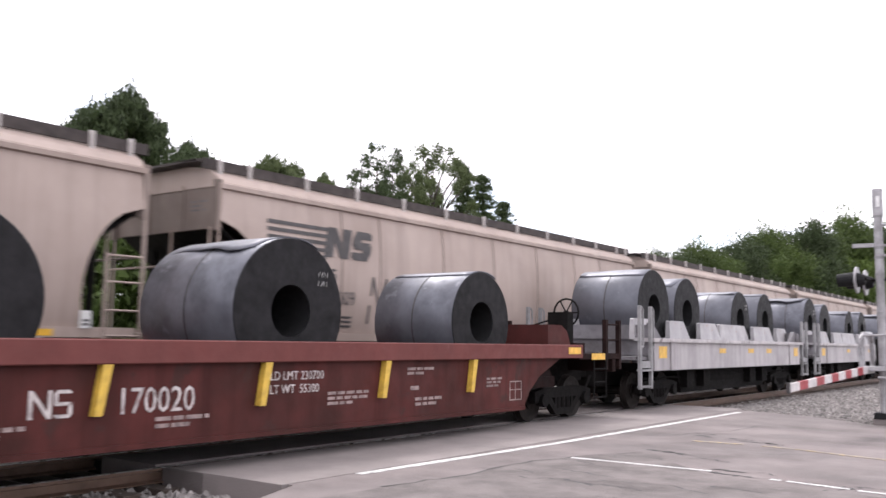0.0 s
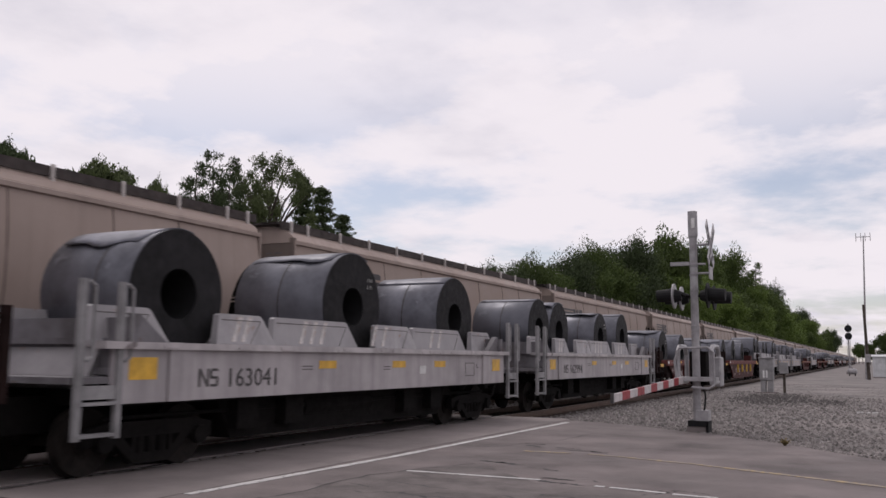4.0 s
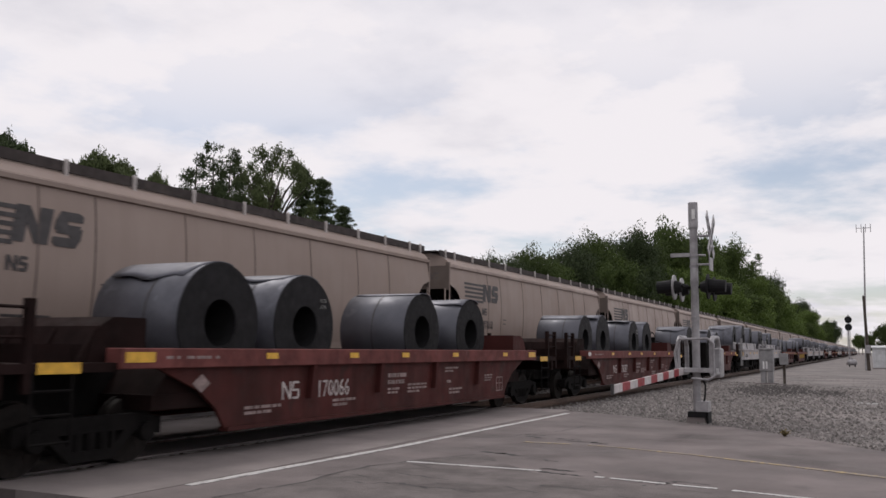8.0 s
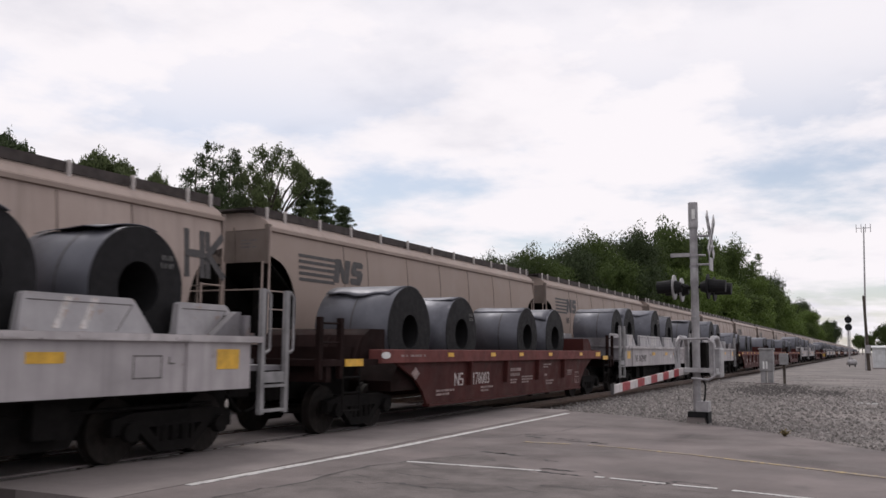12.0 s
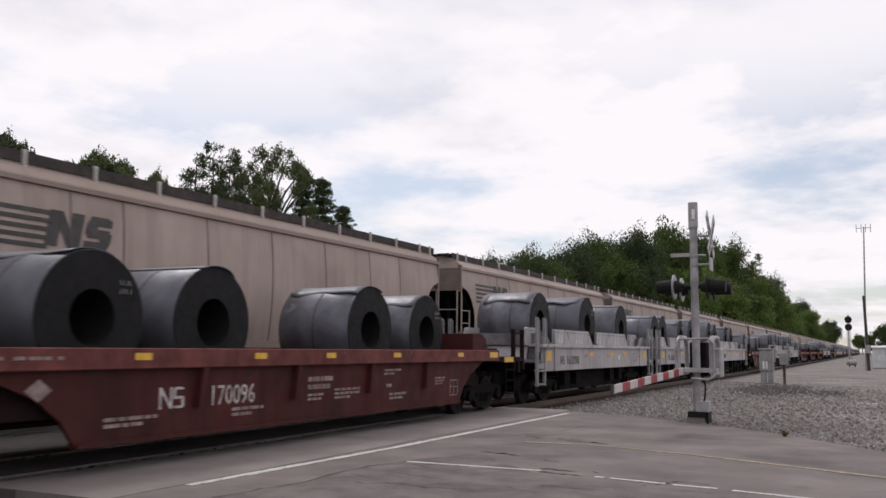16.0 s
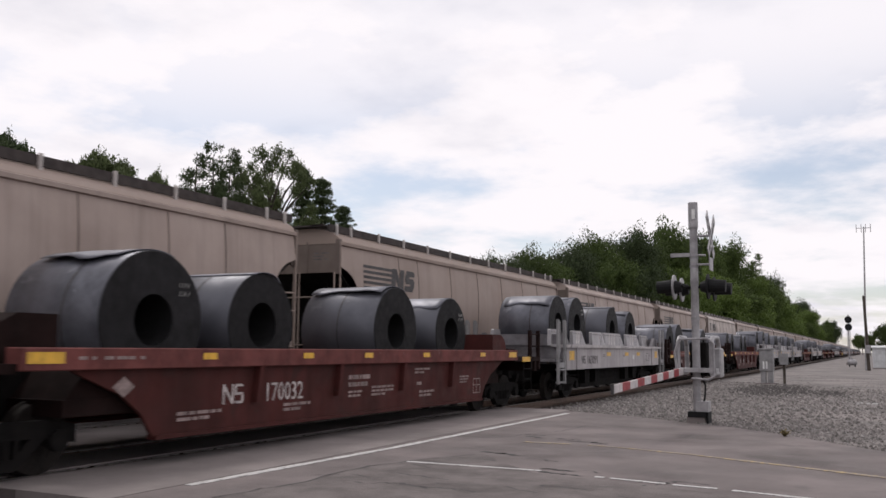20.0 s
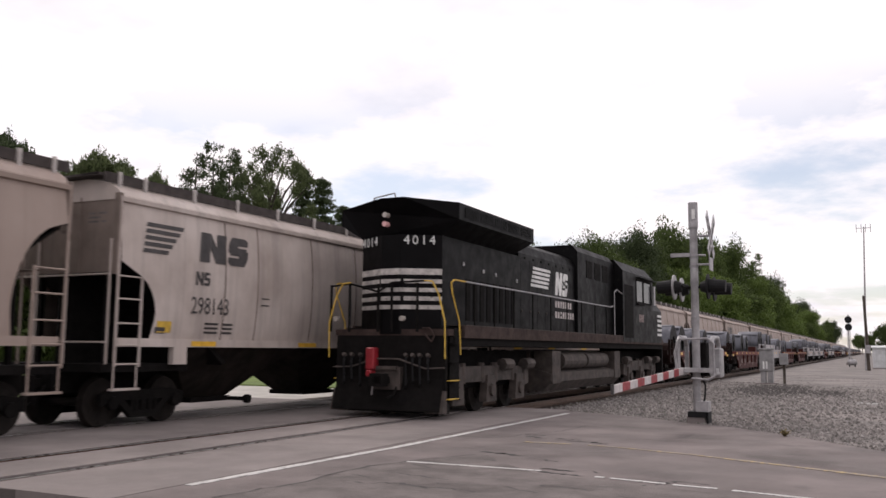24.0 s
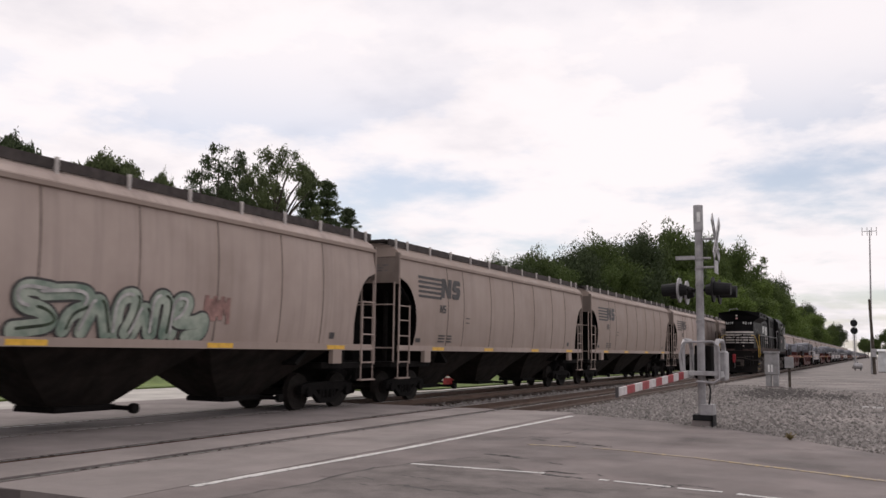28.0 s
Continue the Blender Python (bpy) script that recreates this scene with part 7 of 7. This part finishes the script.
def crown_mesh(seed, kind, count, size):
    rs = np.random.RandomState(seed)
    if kind == "conifer":
        blobs = []
        for k in range(16):
            z = 0.22 + 0.75 * k / 15
            r = 0.26 * (1.05 - z) + 0.03
            for j in range(4):
                a = rs.rand() * 6.28
                blobs.append((math.cos(a) * r, math.sin(a) * r, z + 0.02 * rs.randn(), r * 0.55 + 0.02))
        flat = 0.45
    elif kind == "open":
        blobs = []
        while len(blobs) < 95:
            x, y, z = rs.uniform(-1, 1, 3)
            if 0.3 < math.sqrt(x * x + y * y + z * z) < 1.0:
                blobs.append((0.36 * x, 0.36 * y, 0.68 + 0.29 * z, 0.034 + 0.038 * rs.rand()))
        flat = 0.7
    elif kind == "pine":
        blobs = []
        for k in range(15):
            z = 0.28 + 0.7 * k / 14
            reach = 0.3 * (1.04 - z) ** 0.85 + 0.025
            for j in range(8):
                a = k * 0.7 + j * 0.785 + rs.rand() * 0.5
                out = reach * (0.5 + 0.65 * rs.rand())
                for u in (0.2, 0.4, 0.6, 0.8, 1.0):
                    blobs.append((math.cos(a) * out * u, math.sin(a) * out * u, z + 0.05 * u - 0.07 * u * u + 0.008 * rs.randn(), 0.014 + 0.02 * (1.15 - u)))
        flat = 0.5
    elif kind == "dome":
        blobs = [(0.3 * math.cos(a) * q, 0.3 * math.sin(a) * q, 0.62 + 0.3 * math.sqrt(max(0, 1 - q * q)) * (0.55 + 0.45 * u), r) for a, q, u, r in
                 zip(rs.rand(34) * 6.28, rs.rand(34) ** 0.5, 0.2 + 0.8 * rs.rand(34), 0.07 + 0.04 * rs.rand(34))]
        flat = 0.7
    else:
        blobs = [(0.3 * math.cos(a) * q, 0.3 * math.sin(a) * q, z, r) for a, q, z, r in
                 zip(rs.rand(20) * 6.28, rs.rand(20) ** 0.6, 0.32 + 0.56 * rs.rand(20), 0.11 + 0.1 * rs.rand(20))]
        flat = 0.8
    v, f = leaf_cloud(rs, blobs, count, size, flat)
    me = bpy.data.meshes.new("crown")
    me.from_pydata(v.tolist(), [], f.tolist())
    bm = bmesh.new()
    rod(bm, (0, 0, -0.05), (0.01, 0, 0.35), 0.022, 7, 0.016)
    rod(bm, (0.01, 0, 0.35), (0.0, 0.01, 0.8 if kind not in ("conifer", "pine") else 0.95), 0.016, 6, 0.004)
    if kind not in ("conifer", "pine"):
        for bx, by, bz, br in blobs[:40]:
            z0 = max(0.2, bz - 0.25)
            mid = (bx * 0.5, by * 0.5, (z0 + bz) / 2 + 0.02)
            rod(bm, (0.005, 0, z0), mid, 0.009, 5, 0.006)
            rod(bm, mid, (bx, by, bz), 0.006, 4, 0.002)
    tr = bpy.data.meshes.new("trunk")
    bm.to_mesh(tr)
    bm.free()
    return me, tr


CROWNS = {("broad", k): crown_mesh(20 + k, "broad", 22000, 0.0155) for k in range(4)}
CROWNS.update({("dome", k): crown_mesh(50 + k, "dome", 34000, 0.012) for k in range(2)})
CROWNS.update({("fine", k): crown_mesh(30 + k, "broad", 34000, 0.0105) for k in range(2)})
CROWNS.update({("open", k): crown_mesh(40 + k, "open", 36000, 0.0075) for k in range(2)})
CROWNS.update({("pine", k): crown_mesh(70 + k, "pine", 30000, 0.0065) for k in range(2)})
CROWNS.update({("conifer", k): crown_mesh(60 + k, "conifer", 22000, 0.0095) for k in range(2)})


def plant(kind, v, x, y, h, width, turn, mat, label, group="", z=-0.15):
    """A tree h metres tall; its meshes are a metre tall and are sized here."""
    tree = tagged(new("tree"), label, "tree", group)
    tree.matrix_basis = Matrix.Translation((x, y, z)) @ Matrix.Rotation(turn, 4, "Z") @ Matrix.Diagonal((h * width, h * width, h, 1))
    crown, trunk = CROWNS[kind, v]
    part("trunk", trunk, BARK, tree)
    c = part("crown", crown, None, tree)
    if not crown.materials:
        crown.materials.append(mat)
    c.material_slots[0].link = "OBJECT"
    c.material_slots[0].material = mat


OAK, PINE = "full leafy deciduous tree beyond the railway", "dark conifer with drooping boughs beyond the railway"
# the group behind the hoppers
for kind, v, y, h, w, mat in (("dome", 0, 25.7, 15.5, 0.52, NEEDLE), ("dome", 1, 30.2, 13.0, 0.5, NEEDLE), ("dome", 0, 36.3, 13.7, 0.58, AIRY),
                              ("dome", 1, 40.8, 13.0, 0.34, AIRY), ("conifer", 0, 44.2, 14.4, 0.6, NEEDLE), ("conifer", 1, 46.1, 15.0, 0.62, NEEDLE), ("fine", 1, 45.8, 13.2, 0.4, NEEDLE),
                              ("conifer", 0, 47.6, 15.4, 0.5, NEEDLE), ("open", 0, 52.3, 17.2, 0.62, AIRY), ("pine", 0, 56.6, 15.6, 0.75, NEEDLE),
                              ("pine", 1, 59.2, 15.3, 0.9, NEEDLE), ("pine", 0, 62.4, 13.5, 0.95, NEEDLE)):
    plant(kind, v, -40, y, h, w, y * 1.7, mat, PINE if kind in ("conifer", "pine") else ("airy deciduous tree with gaps in its crown beyond the railway" if kind == "open" else OAK), "trees behind the hoppers")
# the wooded bank that runs along the line
rnd = random.Random(11)
SKYLINE = [(58, 8.2), (62, 8.7), (65.2, 9.4), (69, 10.2), (77.5, 10.7), (84.2, 12.1), (90.9, 11.8), (94.5, 14.5), (102.7, 16.8), (110, 16.3), (120.5, 18.3), (135.4, 20.4),
           (150.8, 22.4), (178, 23.4), (192, 20.8), (209.8, 22), (239, 25.8), (264, 23.4), (295, 20.3), (334, 20.1), (386, 23.8), (452, 21.3), (638, 22.2), (734, 26)]
for k, (y, h) in enumerate(SKYLINE):
    f = 1.12 if y > 140 else 1.0
    h *= (1.05 if y < 100 else 1.03) * f
    plant("conifer" if k == 16 else ("fine" if k < 10 else "broad"), k % 2 if (k == 16 or k < 10) else k % 4, -26.5 * f, y * f, h, 0.62 if k == 16 else (0.5 if h > 20 else 0.72), k * 2.3,
          (LEAF, LEAF, NEEDLE)[k % 3], OAK, "trees along the wooded bank")
for k in range(46):
    y = 62 + 420 * (k / 46) ** 1.5 + rnd.uniform(-3, 3)
    h = np.interp(y, [a for a, b in SKYLINE], [b for a, b in SKYLINE]) * rnd.uniform(0.55, 0.85)
    plant("broad", k % 4, -24.5 - rnd.uniform(0, 6), y, float(h), rnd.uniform(0.7, 1.1), k * 1.1, (LEAF_L, LEAF_L, LEAF)[k % 3], "lower bushy tree at the foot of the wooded bank", "trees along the wooded bank")
for k, (x, y, h) in enumerate(((2.5, 205, 8.2), (5.5, 210, 8.8), (9, 212, 9.5), (-1.0, 420, 10), (-6, 640, 13), (-9, 700, 15), (-2, 640, 12), (12, 205, 9))):
    plant("broad", k % 4, x, y, h, 0.8, k * 1.9, LEAF, OAK, "distant trees by the line")


def far_woods():
    """The woods behind the first row, one mass of foliage."""
    rs = np.random.RandomState(8)
    blobs = []
    for y in np.arange(62, 760, 5.0):
        h = 0.95 * np.interp(y, [a for a, b in SKYLINE], [b for a, b in SKYLINE])
        for j in range(3):
            r = h * 0.2
            blobs.append((-31 - rs.rand() * 9, y + rs.randn() * 2, h * (0.2 + 0.25 * j) * (0.9 + 0.15 * rs.rand()), r))
    v, f = leaf_cloud(rs, blobs, 180000, 0.42)
    me = bpy.data.meshes.new("woods")
    me.from_pydata(v.tolist(), [], f.tolist())
    tagged(part("woods", me, LEAF), "dense green woods behind the first row of trees", "woods", kind="stuff")


def far_hedge():
    """Tall bushes beyond the lawn, one mass of foliage."""
    rs = np.random.RandomState(14)
    blobs = []
    for y in np.arange(-50, 62, 2.8):
        for j in range(4):
            blobs.append((-55 - rs.rand() * 6, y + rs.randn() * 1.2, 1.2 + 2.2 * j, 2.3))
    v, f = leaf_cloud(rs, blobs, 70000, 0.5)
    me = bpy.data.meshes.new("hedge")
    me.from_pydata(v.tolist(), [], f.tolist())
    tagged(part("hedge", me, LEAF), "tall dense green bushes beyond the lawn", "bushes", kind="stuff")


def red_car():
    """A parked hatchback beyond the lane, side on to the road."""
    car = thing("hatchback", "small red hatchback parked on the lawn beyond the lane", "car")
    bm = bmesh.new()
    prism(bm, [(-2.0, 0.3), (-1.75, 0.22), (1.75, 0.22), (2.05, 0.32), (2.05, 0.62), (1.9, 0.78), (1.1, 0.92), (-1.9, 0.95), (-2.05, 0.8)], -0.84, 0.84)
    bmesh.ops.bevel(bm, geom=bm.edges[:], offset=0.04, segments=1, affect="EDGES")
    part("body", bm, RED, car, "glossy red body")
    bm = bmesh.new()
    for x, lean in ((-0.8, 0.12), (0.8, -0.12)):
        for y, z in ((-1.85, 0.93), (1.0, 0.91), (0.25, 1.42), (-1.5, 1.45)):
            bm.verts.new((x + (lean if z > 1.2 else 0), y, z))
    bm.verts.ensure_lookup_table()
    v = bm.verts
    for q in ((0, 1, 2, 3), (7, 6, 5, 4), (0, 4, 5, 1), (1, 5, 6, 2), (2, 6, 7, 3), (3, 7, 4, 0)):
        bm.faces.new([v[i] for i in q])
    part("cabin", bm, RED, car)
    for x in (-0.79, 0.79):
        for y0, y1 in ((-1.4, -0.45), (-0.37, 0.45)):
            part("window", made(lambda b: prism(b, [(y0, 0.98), (y1 + 0.2, 0.98), (y1 - 0.1, 1.36), (y0 + 0.08, 1.36)], x - 0.02, x + 0.02)), GLASS, car, "dark side window")
        for y in (-1.25, 1.28):
            wheel = part("wheel", made(lambda b: rod(b, (x - 0.1, y, 0.3), (x + 0.1, y, 0.3), 0.3, 16)), RUBBER, car)
            part("rim", made(lambda b: rod(b, (x - 0.106, y, 0.3), (x + 0.106, y, 0.3), 0.19, 12)), WHITE, wheel, "pale wheel rim")
    for x in (-0.6, 0.6):
        part("headlight", bm_box((x - 0.15, x + 0.15, 2.03, 2.07, 0.58, 0.7)), WHITE, car, "clear headlight")
        part("tail_light", bm_box((x - 0.12, x + 0.12, -2.08, -2.03, 0.62, 0.78)), RED, car)
    car.matrix_world = pose(-21.9, 41.0, -0.12, 0, 0, -50)


red_car()
far_woods()
far_hedge()


# ---- ties, last of the structure ----
def lay_ties():
    tie = made(lambda bm: box(bm, -1.3, 1.3, -0.115, 0.115, -0.34, -0.165))
    tie.materials.append(TIE)
    for track, cx in ((NEAR_TRACK, NEAR_X), (FAR_TRACK, FAR_X)):
        for k in range(150):
            part("tie", tie, None, track, at=Matrix.Translation((cx, 22.2 + 0.5 * k, 0)))
        bm = bmesh.new()
        for k in range(60):
            box(bm, cx - 1.3, cx + 1.3, 6.2 - 0.5 * k, 6.43 - 0.5 * k, -0.34, -0.165)
        for k in range(500):
            box(bm, cx - 1.3, cx + 1.3, 97.2 + 0.5 * k, 97.43 + 0.5 * k, -0.34, -0.165)
        tagged(part("ties", bm, TIE, track), kind="stuff")


lay_ties()


# ---- how the trains move ----
def gone(train, t):
    """Metres travelled along +Y after t seconds."""
    return 14.468 * t - 0.0155 * t * t if train == "near" else -(17.22 * t - 0.0243 * t * t)


def motions():
    marks = [0, 3, 6, 9, 12, 15, 18, 21, 24, 26, 28]
    for ob, train, y, x, z in MOVERS:
        walk(ob, [(t, Matrix.Translation((x, y + gone(train, t), z))) for t in marks])
    # wheels roll for as long as their car is near the crossing
    place = {ob.name: y for ob, train, y, x, z in MOVERS}
    for ob, train, r in SPINNERS:
        y = place[ob.parent.parent.name]
        ticks = [k for k in range(28 * FPS + 1) if -16 < y + gone(train, k / FPS) < 72]
        rest = Matrix.Translation(ob.location)
        rows = [(k / FPS, rest @ Matrix.Rotation(-gone(train, k / FPS) / r, 4, "X")) for k in ticks]
        if rows and ticks[0] > 0:
            rows.insert(0, (0.0, rows[0][1]))
        if rows and ticks[-1] < 28 * FPS:
            rows.append((28.0, rows[-1][1]))
        if rows:
            walk(ob, rows)


motions()
